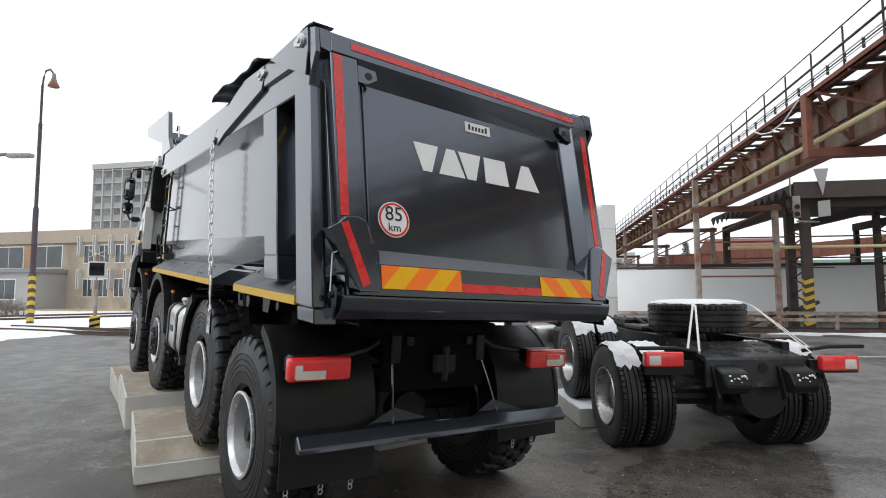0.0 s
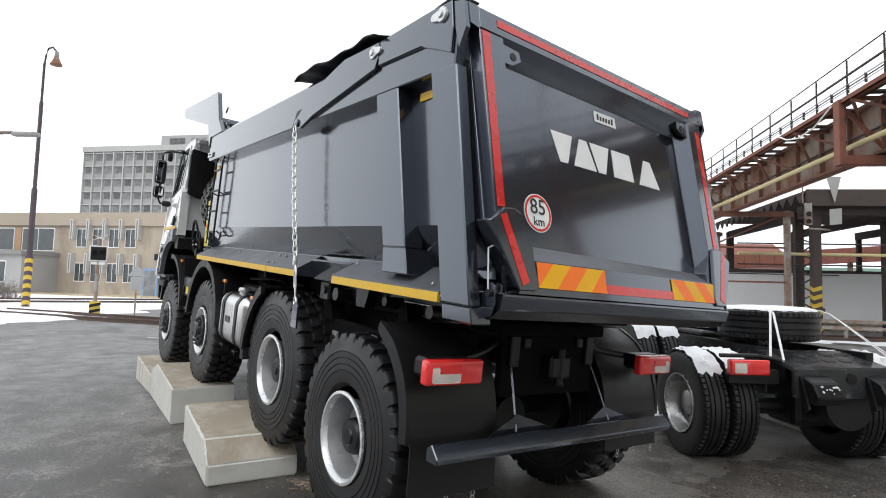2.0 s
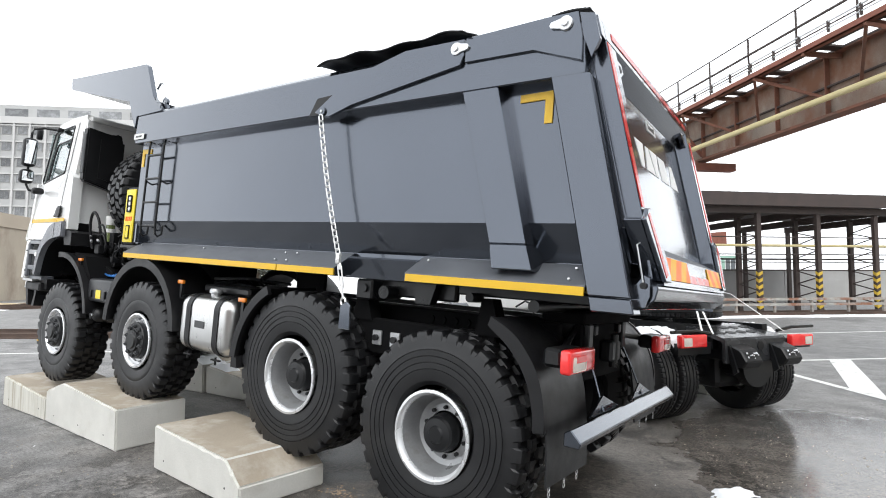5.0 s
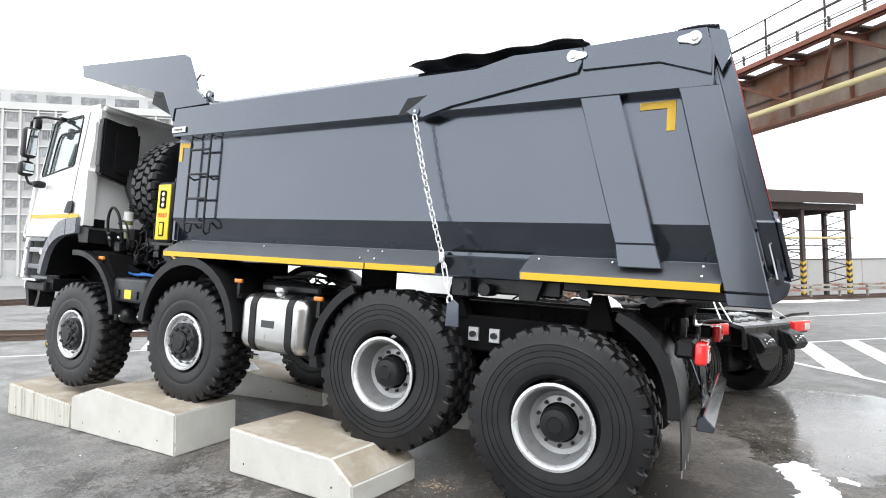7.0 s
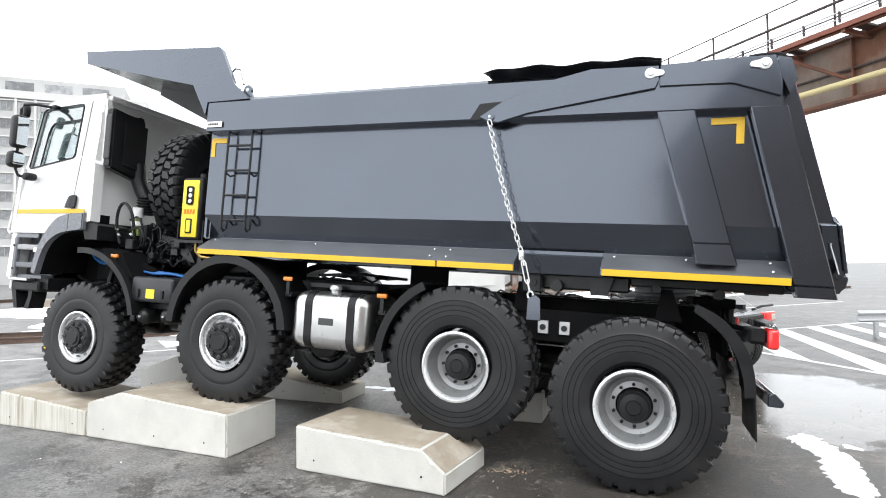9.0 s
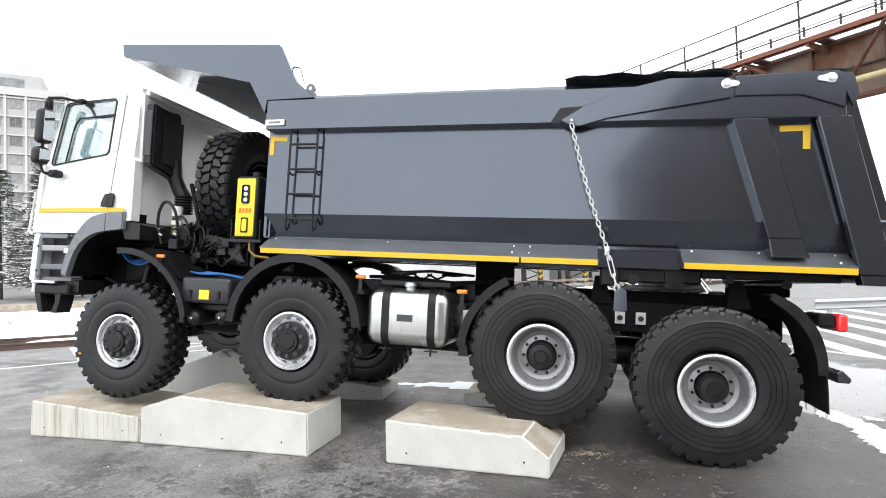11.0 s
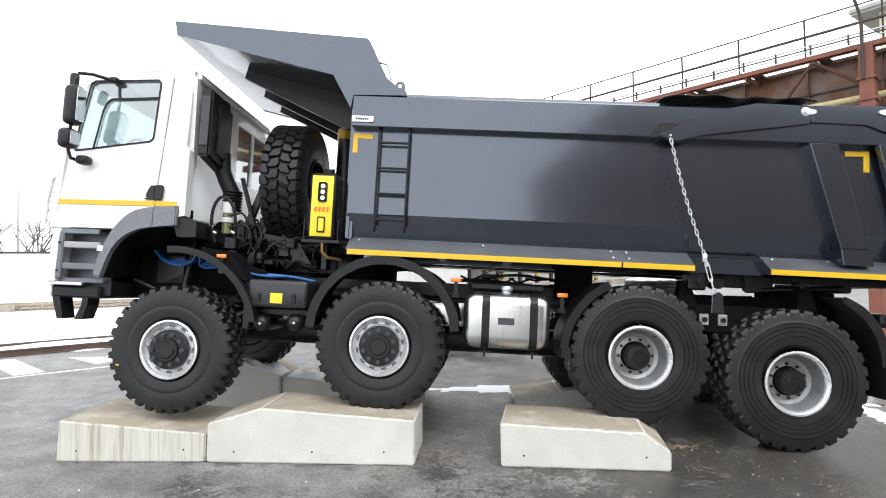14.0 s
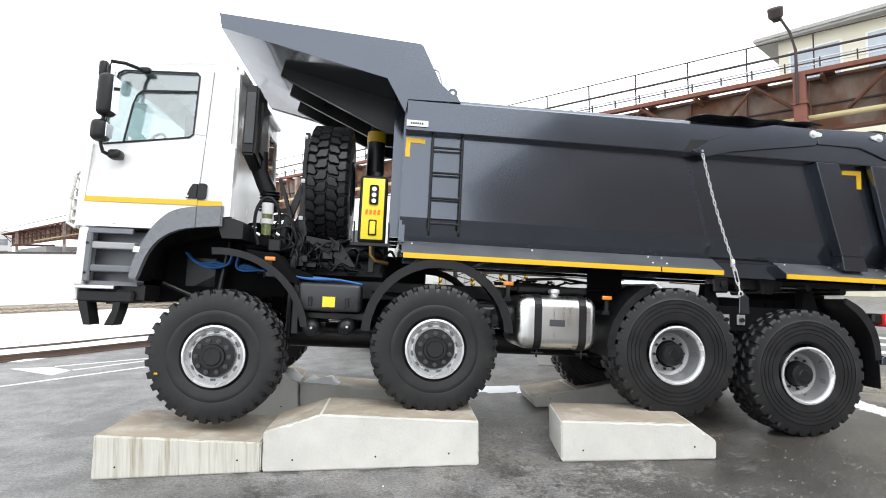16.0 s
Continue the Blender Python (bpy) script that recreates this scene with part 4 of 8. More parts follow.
for k in range(n):
    c = p0 + step * (k + 0.5) - Vector((0.02 * math.sin(math.pi * k / n), 0, 0.0))
    side = Vector((0, 1, 0)) if k % 2 else ax.cross(Vector((0, 1, 0)))
    side = (side + Vector((0, 0.35, 0)) if not k % 2 else side + ax.cross(Vector((0, 1, 0))) * 0.35).normalized()
    pts = [c + ax * ((0.0155 if math.cos(t) > 0 else -0.0155) + 0.0155 * math.cos(t)) + side * (0.0155 * math.sin(t)) for t in (2 * math.pi * (j + 0.5) / 12 for j in range(13))]
    tube(b, pts, 0.0055, 6)
chain = part("safety_chain", b, BRIGHTZINC, body, "galvanised safety chain", True)
b = B()
box(b, -0.945, -0.905, -0.05, -0.02, 1.74, 1.82, 0.008, 2)
for dx in (-0.018, 0.018):
    tube(b, [(-0.912 + dx * 0.4, -0.035, 1.745), (-0.905 + dx, -0.035, 1.72), (-0.868 + dx, -0.035, 1.58), (-0.862 + dx * 0.4, -0.035, 1.555)], 0.006, 6)
tube(b, [(-0.868, -0.035, 1.59), (-0.845, -0.035, 1.50)], 0.008, 6)
tube(b, [(-0.920, -0.035, 1.78), (-0.900, -0.035, 1.70)], 0.008, 6)
tube(b, [(-0.837 + 0.022 * math.sin(k * 0.7854), -0.035, 1.468 + 0.030 * math.cos(k * 0.7854)) for k in range(9)], 0.009, 6)
part("turnbuckle", b, BRIGHTZINC, body, smooth=True)
plates("chain_tag", [[(-0.855, 1.44), (-0.795, 1.47), (-0.755, 1.44), (-0.745, 1.27), (-0.86, 1.27)]], BED, body, -0.045, -0.030, "", 0.004)

# ---- fittings of the tailgate ----
def flat_on_gate(name, polys, mat, parent, d0, d1, label=""):
    b = B()
    for pts in polys:
        gate_quad(b, pts, d0, d1)
    return part(name, b, mat, parent, label)


def disc(cy, cz, r, n=40):
    return [(cy + r * math.cos(2 * math.pi * k / n), cz + r * math.sin(2 * math.pi * k / n)) for k in range(n)]


# the maker's mark as five plain white shapes
z0, z1 = 2.535, 2.72
W5 = [[(0.70, z1), (0.90, z1), (0.835, z0), (0.765, z0)], [(0.895, z0), (1.115, z0), (1.04, z1), (0.97, z1)], [(1.07, z1), (1.27, z1), (1.21, z0), (1.135, z0)], [(1.30, z0), (1.52, z0), (1.50, z1), (1.30, z1)], [(1.585, z0), (1.83, z0), (1.745, z1), (1.67, z1)]]
for pts in W5:
    pts = [(0.69 + (y - 0.70) * 0.977, z) for y, z in pts]
    flat_on_gate("white_mark", [pts], WHITEINK, gate, 0.001, 0.004, "plain white letter-sized shape")
pl = flat_on_gate("maker_plate", [[(1.135, 2.884), (1.36, 2.884), (1.36, 2.958), (1.135, 2.958)]], WHITEINK, gate, 0.001, 0.005, "white plate with dark bars")
flat_on_gate("plate_bar", [[(1.16 + 0.03 * k, 2.902), (1.178 + 0.03 * k, 2.902), (1.182 + 0.03 * k, 2.932 + 0.012 * (k in (0, 5))), (1.164 + 0.03 * k, 2.932 + 0.012 * (k in (0, 5)))] for k in range(6)], BLACKINK, pl, 0.005, 0.007)
sign = flat_on_gate("speed_sign", [disc(0.514, 2.188, 0.108)], WHITEINK, gate, 0.001, 0.004, "round white 85 km speed sticker with red ring")
b = B()
ring_o, ring_i = disc(0.514, 2.188, 0.102), disc(0.514, 2.188, 0.089)
for k in range(40):
    j = (k + 1) % 40
    gate_quad(b, [ring_o[k], ring_o[j], ring_i[j], ring_i[k]], 0.004, 0.0055)
part("red_ring", b, RED, sign)


def text_on_gate(words, y, z, size, parent):
    cu = bpy.data.curves.new("words", "FONT")
    cu.body, cu.size, cu.align_x, cu.extrude = words, size, "CENTER", 0.001
    tmp = new("words", cu)
    me = bpy.data.meshes.new_from_object(tmp.evaluated_get(bpy.context.evaluated_depsgraph_get()))
    bpy.data.objects.remove(tmp)
    ob = new("lettering", me)
    me.materials.append(BLACKINK)
    lean = math.degrees(math.atan(0.257))
    ob.matrix_basis = Matrix.Translation((gx(z, 0.0065), y, z)) @ pose(0, 0, 0, 0, -lean) @ pose(0, 0, 0, 90, 0, 90)
    ob.parent = parent
    return ob


text_on_gate("85", 0.514, 2.183, 0.125, sign)
text_on_gate("km", 0.514, 2.118, 0.072, sign)
for y in (0.345, 2.075):
    b = B()
    k = 1 if y < 1 else -1
    gate_quad(b, [(y - 0.07 * k, 3.105), (y + 0.05 * k, 3.095), (y + 0.06 * k, 3.04), (y - 0.01 * k, 2.995), (y - 0.07 * k, 2.995)], 0.055, 0.085)
    lug_ = part("gate_eye", b, BED, gate)
    b = B()
    gate_quad(b, disc(y, 3.05, 0.024, 14), 0.0855, 0.088)
    part("eye_hole", b, BLACK, lug_)
for far in (0, 1):
    f = (lambda p: [(WIDE - y, z) for y, z in p][::-1]) if far else (lambda p: p)
    b = B()
    gate_quad(b, f([(0.04, 2.09), (0.112, 2.12), (0.137, 2.16), (0.212, 2.17), (0.27, 2.142), (0.343, 1.80), (0.33, 1.765), (0.20, 1.765)]), 0.101, 0.128)
    bmesh.ops.bevel(b, geom=list(b.edges), offset=0.006, segments=1, affect="EDGES")
    kick = part("gate_cheek", b, BED, gate)
    b = B()
    gate_quad(b, f([(0.110, 2.121), (0.151, 2.136), (0.272, 1.806), (0.223, 1.786)]), 0.128, 0.131)
    part("reflective_tape", b, RED, kick, "red reflective tape")
    # lock bracket with its pin, spring rod and stop at the lower corner
    sy = (lambda y: WIDE - y) if far else (lambda y: y)
    b = B()
    for y in (0.088, 0.128):
        slab(b, [(1.205, 1.615), (1.272, 1.62), (1.295, 1.68), (1.292, 1.775), (1.262, 1.79), (1.205, 1.72)], *sorted((sy(y), sy(y + 0.012))))
    lock = part("gate_lock", b, BED, gate, "anthracite lock bracket")
    b = B()
    cyl(b, (1.262, sy(0.07), 1.735), (1.262, sy(0.15), 1.735), 0.018, 12)
    part("lock_pin", b, CHASSIS, lock, smooth=True)
    b = B()
    tube(b, [(1.262, sy(0.075), 1.745), (1.235, sy(0.085), 1.86), (1.212, sy(0.095), 1.955), (1.222, sy(0.115), 1.968)], 0.005, 6)
    part("lock_rod", b, ZINC, lock)
    b = B()
    slab(b, [(1.285, 1.66), (1.312, 1.665), (1.262, 1.90), (1.245, 1.92)], *sorted((sy(0.155), sy(0.17))))
    part("lock_stop", b, BED, lock)
    b = B()
    ya, yb = (WIDE - 0.09, WIDE - 0.077) if far else (0.077, 0.09)
    slab(b, [(0.80, 2.98), (1.10, 1.66), (1.195, 1.66), (0.885, 2.98)], ya, yb)
    part("gate_seal", b, BLACK, gate, "black rubber gate seal")
# weld beads up the gate's inner edges
for y0, z0_, y1, z1_ in ((0.338, 2.02, 0.338, 3.0), (2.082, 2.02, 2.082, 3.0)):
    b = B()
    for k in range(60):
        u = k / 60
        y, z = y0 + (y1 - y0) * u, z0_ + (z1_ - z0_) * u
        cyl(b, (gx(z, 0.004), y, z), (gx(z, 0.004), y + 0.001, z + 0.014), 0.006, 5)
    part("weld_bead", b, BED, gate)


# ---- running gear, tanks and fittings under the body ----
def tp(name, b, mat, label="", smooth=False, parent=None):
    return part(name, b, mat, parent or truck, label, smooth)


for y in (0.80, 1.54):
    b = B()
    box(b, -6.6, 0.72, y, y + 0.08, 1.22, 1.42, 0.008)
    rail = tp("frame_rail", b, CHASSIS)
    b = B()
    box(b, -4.3, 1.10, y + 0.0, y + 0.10, 1.635, 1.80, 0.008)
    tp("subframe_beam", b, BED, parent=body)
for x in (-4.15, -3.45, -2.75, -2.05, -1.35, -0.65, 0.05, 0.75):
    b = B()
    slab(b, [(x, 1.80), (x + 0.08, 1.80), (x + 0.08, 1.68), (x, 1.68)], 0.24, 2.18)
    tp("cross_beam", b, BED, parent=body)
b = B()
cyl(b, (-6.3, 1.21, 0.80), (0.35, 1.21, 0.78), 0.15, 20)
tp("backbone_tube", b, CHASSIS, smooth=True)
for i, (x, z, r, w, front) in enumerate(AXLES):
    b = B()
    box(b, x - 0.24, x + 0.24, 0.98, 1.44, 0.60, 1.02, 0.10, 3)
    tp("differential", b, CHASSIS, smooth=True)
    for ys, zz in ((0.40, z), (2.02, FAR_Z[i])):
        b = B()
        cyl(b, (x, 1.21, 0.80), (x, ys, zz), 0.10, 14, 0.085)
        cyl(b, (x, ys + (0.1 if ys < 1 else -0.1), zz), (x, ys - (0.05 if ys < 1 else -0.05), zz), 0.24, 24)
        tp("half_axle", b, CHASSIS, smooth=True)
        b = B()
        yb = 0.62 if ys < 1 else 1.80
        for k in range(4):
            lathe(b, [(0.10, 0.0), (0.13, 0.02), (0.13, 0.05), (0.10, 0.07)], 16, axis="z")
            for v in b.verts:
                if v.co.x < 1 and abs(v.co.x) < 0.2 and not v.tag:
                    v.co += Vector((x + 0.02, yb, 0.98 + 0.07 * k))
                    v.tag = True
        tp("air_spring", b, BLACK, smooth=True)
# cross plate at the rear with coupling
b = B()
box(b, 0.62, 0.68, 0.76, 1.66, 1.02, 1.42, 0.01)
box(b, 0.40, 0.72, 0.70, 1.72, 1.42, 1.50, 0.01)
# coloured blacker than the frame to hold the shade deep under the body
rearplate = tp("rear_crossmember", b, WELL)
b = B()
box(b, 0.68, 0.78, 1.12, 1.32, 1.14, 1.30, 0.02)
cyl(b, (0.76, 1.22, 1.10), (0.76, 1.22, 1.34), 0.03, 12)
tube(b, [(0.78, 1.20, 1.13), (0.80, 1.22, 1.10), (0.78, 1.25, 1.12)], 0.006, 6)
tp("tow_coupling", b, CHASSIS, parent=rearplate)
for y in (0.95, 1.47):
    b = B()
    box(b, 0.68, 0.72, y - 0.03, y + 0.03, 1.34, 1.41, 0.008)
    tp("plate_bracket", b, CHASSIS, parent=rearplate)
b = B()
cyl(b, (0.55, 0.25, 1.53), (0.55, 2.2, 1.53), 0.04, 14)
tp("tipping_shaft", b, CHASSIS, smooth=True)
for far in (0, 1):
    s = (lambda y: WIDE - y) if far else (lambda y: y)
    # lamp with its arm
    sl = (lambda y: 2.345 - y) if far else (lambda y: y)
    b = B()
    y0, y1 = sorted((sl(0.018), sl(0.414)))
    box(b, 0.84, 0.91, y0, y1, 1.172, 1.312, 0.02, 3)
    lamp = tp("rear_lamp", b, LAMPRED, "red rear lamp with a clear reversing field", True)
    b = B()
    a0, a1 = sorted((sl(0.055), sl(0.245)))
    box(b, 0.905, 0.914, a0, a1, 1.188, 1.273, 0.012, 2)
    tp("reversing_field", b, LAMPWHITE, "pale clear lamp field", True, lamp)
    b = B()
    a0, a1 = sorted((sl(0.10), sl(0.25)))
    box(b, 0.906, 0.917, a0, a1, 1.236, 1.280, 0.004, 1)
    tp("brake_field", b, LAMPRED, "", True, lamp)
    b = B()
    box(b, 0.72, 0.84, min(sl(0.05), sl(0.38)), max(sl(0.05), sl(0.38)), 1.20, 1.31, 0.02)
    tube(b, [(0.74, sl(0.3), 1.28), (0.68, s(0.5), 1.29), (0.63, s(0.65), 1.31), (0.62, s(0.80), 1.39)], 0.024, 8)
    tp("lamp_arm", b, CHASSIS, "", True, lamp)
    # mudguard over the last wheel, with its flap
    b = B()
    out = bow([(0.38, 1.455), (0.50, 1.395), (0.591, 1.324), (0.702, 1.175), (0.759, 1.003), (0.776, 0.83)])
    inn = bow([(0.704, 0.815), (0.69, 0.956), (0.632, 1.128), (0.52, 1.278), (0.36, 1.40)])
    slab(b, out + inn, *sorted((s(0.015), s(0.05))))
    bmesh.ops.bevel(b, geom=[e for e in b.edges if abs(e.verts[0].co.y - e.verts[1].co.y) < 1e-4], offset=0.006, segments=2, affect="EDGES")
    thin = [(x - 0.006, z - 0.006) for x, z in out] + [(x - 0.020, z - 0.018) for x, z in out[::-1]]
    ya, yb = sorted((s(0.05), s(0.68)))
    slab(b, thin, ya, yb)
    guard = tp("rear_mudguard", b, BLACK, "black plastic mudguard", True)
    b = B()
    low = 0.61 if far else 0.52
    hang = [(0.742, 1.0), (0.764, 0.86), (0.776, 0.72), (0.784, low)]
    slab(b, hang + [(x + 0.010, z) for x, z in hang[::-1]], ya, yb)
    flap = tp("mud_flap", b, BLACK, "black rubber mud flap", False, guard)
    for y in (0.10, 0.32, 0.52):
        b = B()
        for dz in (0.0, 0.03):
            tube(b, [(0.79, s(y) + 0.014 * math.cos(t), low - 0.015 - dz + 0.016 * math.sin(t)) for t in (2 * math.pi * j / 8 for j in range(9))], 0.0028, 4)
        tp("flap_hook", b, ZINC, "", True, flap)
    # bumper stay and gussets
    b = B()
    tube(b, [(0.70, s(0.82), 1.24), (0.78, s(0.79), 1.06), (0.86, s(0.76), 0.86)], 0.008, 6)
    g = [(1.43, 0.845), (1.615, 0.955), (1.96, 0.845)] if far else [(0.545, 0.845), (0.77, 0.962), (1.13, 0.845)]
    slab(b, g, 0.84, 0.85, axis="x")
    tp("bumper_stay", b, BED)
b = B()
slab(b, [(0.86, 0.84), (0.90, 0.865), (0.965, 0.80), (0.955, 0.765), (0.86, 0.765)], 0.098, 2.29)
bmesh.ops.bevel(b, geom=list(b.edges), offset=0.006, segments=1, affect="EDGES")
tp("underrun_bar", b, BED, "anthracite rear underrun bar")
# plastic fenders
def fender(cx, cz, r, a0, a1, y0, y1, wide=0.085, back=True):
    b = B()
    n = 16
    slab(b, arc(cx, cz, r, a0, a1, n) + arc(cx, cz, r - wide, a0, a1, n)[::-1], y0, y0 + 0.035)
    if back:
        slab(b, arc(cx, cz, r - 0.004, a0, a1, n) + arc(cx, cz, r - 0.025, a0, a1, n)[::-1], y0 + 0.035, y1)
    return b


tp("mid_fender", fender(-3.93, 0.905, 0.745, 178, 4, 0.01, 0.55), BLACK, "black plastic wheel fender", True)
tp("mid_fender", fender(-3.93, 0.905, 0.745, 178, 4, 1.87, WIDE - 0.01), BLACK, "black plastic wheel fender", True)
tp("front_rear_fender", fender(-6.02, 0.80, 0.855, 96, 10, 0.03, 0.55, 0.065), BLACK, "black plastic wheel fender", True)
tp("third_fender", fender(-1.455, 0.80, 0.775, 116, 176, 0.01, 0.55, 0.075), BLACK, "black plastic wheel fender", True)
b = B()
slab(b, [(-2.21, 0.86), (-2.14, 0.86), (-2.12, 0.76), (-2.21, 0.76)], 0.02, 0.55)
tp("fender_flap", b, BLACK)
# panel behind the fender, in black that holds the shade there
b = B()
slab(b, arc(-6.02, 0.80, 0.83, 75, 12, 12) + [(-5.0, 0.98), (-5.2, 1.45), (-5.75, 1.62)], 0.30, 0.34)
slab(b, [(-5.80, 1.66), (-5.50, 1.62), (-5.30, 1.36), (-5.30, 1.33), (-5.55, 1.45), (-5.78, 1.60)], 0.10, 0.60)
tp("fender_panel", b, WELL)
# fuel tank with straps
b = B()
box(b, -3.15, -2.315, 0.02, 0.76, 0.805, 1.345, 0.125, 6)
tank = tp("fuel_tank", b, STEEL, "polished steel fuel tank with black straps", True)
for x in (-2.975, -2.52):
    b = B()
    o = [(0.60, 0.797)] + arc(0.145, 0.930, 0.133, 270, 180, 6) + arc(0.145, 1.220, 0.133, 180, 90, 6) + [(0.60, 1.353), (0.60, 1.340)]
    o += arc(0.145, 1.220, 0.120, 90, 180, 6) + arc(0.145, 0.930, 0.120, 180, 270, 6) + [(0.60, 0.810)]
    run(b, o, x, x + 0.075)
    cyl(b, (x + 0.037, 0.05, 0.80), (x + 0.037, 0.05, 0.73), 0.01, 8)
    beam(b, (x - 0.02, 0.05, 0.775), (x + 0.10, 0.05, 0.775), 0.03, 0.012)
    tp("tank_strap", b, BLACK, "black tank strap", False, tank)
b = B()
lathe(b, [(0.0, 0.06), (0.05, 0.06), (0.06, 0.045), (0.06, 0.02), (0.045, 0.015), (0.045, -0.02)], 18, axis="z")
for v in b.verts:
    v.co += Vector((-2.74, 0.16, 1.35))
tp("filler_cap", b, ZINC, "", True, tank)
plates("tank_label", [[(-2.82, 1.04), (-2.665, 1.04), (-2.665, 1.105), (-2.82, 1.105)]], DARKGREY, tank, 0.014, 0.020, "dark label")
b = B()
box(b, -3.1, -2.35, 0.25, 0.85, 1.36, 1.44, 0.02)
tube(b, [(-3.3, 0.5, 1.45), (-2.9, 0.45, 1.46), (-2.4, 0.5, 1.42), (-2.0, 0.6, 1.45)], 0.02, 6)
tp("tank_bracket", b, CHASSIS)
# battery and tool box with latches, air bottles
BOXGREY = surface("battery_box_plastic", (0.022, 0.023, 0.026), 0.36, vary=0.15, scale=5, bump=0.05, bump_scale=160)
b = B()
box(b, -5.29, -4.69, 0.08, 0.55, 1.09, 1.365, 0.035, 3)
tool = tp("battery_box", b, BOXGREY, "dark grey battery box with yellow label", True)
plates("warning_label", [[(-5.055, 1.135), (-4.935, 1.135), (-4.935, 1.235), (-5.055, 1.235)]], LEMON, tool, 0.074, 0.080, "yellow warning label")
for x in (-5.17, -4.82):
    b = B()
    box(b, x - 0.018, x + 0.018, 0.062, 0.082, 1.14, 1.23, 0.005)
    tp("latch", b, BLACK, "", False, tool)
for x, z in ((-5.16, 0.93), (-4.82, 0.95)):
    b = B()
    lathe(b, [(0.0, 0.11), (0.04, 0.115), (0.07, 0.135), (0.085, 0.17), (0.085, 0.72), (0.06, 0.76), (0.0, 0.77)], 24)
    for v in b.verts:
        v.co += Vector((x, 0, z))
    bottle = tp("air_bottle", b, CHASSIS, "black compressed air bottle", True)
    b = B()
    cyl(b, (x + 0.01, 0.112, z), (x + 0.01, 0.095, z), 0.013, 8)
    tp("bottle_plug", b, ZINC, "", False, bottle)
b = B()
box(b, -5.35, -4.60, 0.25, 0.80, 1.01, 1.08, 0.01)
box(b, -5.35, -5.28, 0.15, 0.80, 0.86, 1.35, 0.01)
tp("box_bracket", b, CHASSIS)
# amber side markers
for x, z in ((-5.575, 1.575), (-3.235, 1.445), (-2.21, 1.345)):
    b = B()
    box(b, x - 0.05, x + 0.05, 0.07, 0.10, z - 0.02, z + 0.02, 0.008, 2)
    mk = tp("side_marker", b, LAMPORANGE, "amber side marker lamp", True)
    b = B()
    box(b, x - 0.018, x + 0.018, 0.085, 0.11, z - 0.15, z - 0.02)
    box(b, x - 0.035, x + 0.035, 0.10, 0.6, z - 0.17, z - 0.13)
    tp("marker_bracket", b, CHASSIS, "", False, mk)
# small silver plates between the rear wheels
for x in (-0.785, -0.605):
    b = B()
    box(b, x - 0.045, x + 0.045, 0.30, 0.32, 1.12, 1.23, 0.004)
    pl2 = tp("clamp_plate", b, ZINC, "galvanised clamp plate")
    b = B()
    cyl(b, (x, 0.30, 1.175), (x, 0.275, 1.175), 0.025, 10)
    tp("clamp_bolt", b, CHASSIS, "", False, pl2)
b = B()
box(b, -1.15, 0.25, 0.32, 0.40, 1.05, 1.32, 0.01)
box(b, -1.9, 0.6, 0.55, 0.62, 1.22, 1.42, 0.01)
box(b, -2.20, -1.80, 0.66, 0.70, 1.30, 1.70, 0.01)
for k in range(9):
    cyl(b, (-0.45 + 0.11 * k, 0.56, 1.35), (-0.45 + 0.11 * k, 0.535, 1.35), 0.03, 12)
for x in (-1.05, 0.1):
    slab(b, [(x, 1.30), (x + 0.2, 1.30), (x + 0.12, 1.55), (x + 0.04, 1.55)], 0.30, 0.42)
# shade between the rear wheels is put into this blacker colour
tp("bogie_frame", b, WELL)
b = B()
box(b, -0.95, -0.10, 0.34, 0.40, 1.50, 1.63, 0.015)
box(b, -0.97, -0.80, 0.22, 0.4, 1.46, 1.62, 0.015)
slab(b, [(-0.42, 1.62), (-0.22, 1.62), (-0.27, 1.47), (-0.40, 1.47)], 0.26, 0.34)
box(b, -0.10, 1.0, 0.36, 0.40, 1.56, 1.63, 0.01)
for x in (-0.87, 0.10):
    cyl(b, (x, 0.34, 1.55), (x, 0.20, 1.55), 0.032, 14)
cyl(b, (-0.68, 0.22, 1.53), (-0.68, 0.40, 1.53), 0.05, 14)
tp("tipping_pivot", b, CHASSIS, "", True)
b = B()
for i in range(5):
    x = -3.2 + 0.17 * i
    tube(b, [(x, 0.55 + 0.05 * math.sin(i), 1.50), (x + 0.1, 0.60, 1.46 + 0.03 * math.sin(2 * i)), (x + 0.22, 0.55, 1.50)], 0.012, 5)
tube(b, [(-4.6, 0.7, 1.30), (-3.5, 0.72, 1.26), (-2.3, 0.70, 1.22), (-1.4, 0.72, 1.28)], 0.02, 6)
tube(b, [(-3.0, 0.3, 1.5), (-2.6, 0.4, 1.53), (-2.2, 0.6, 1.50)], 0.016, 6)
tp("brake_line", b, CHASSIS, "", True)
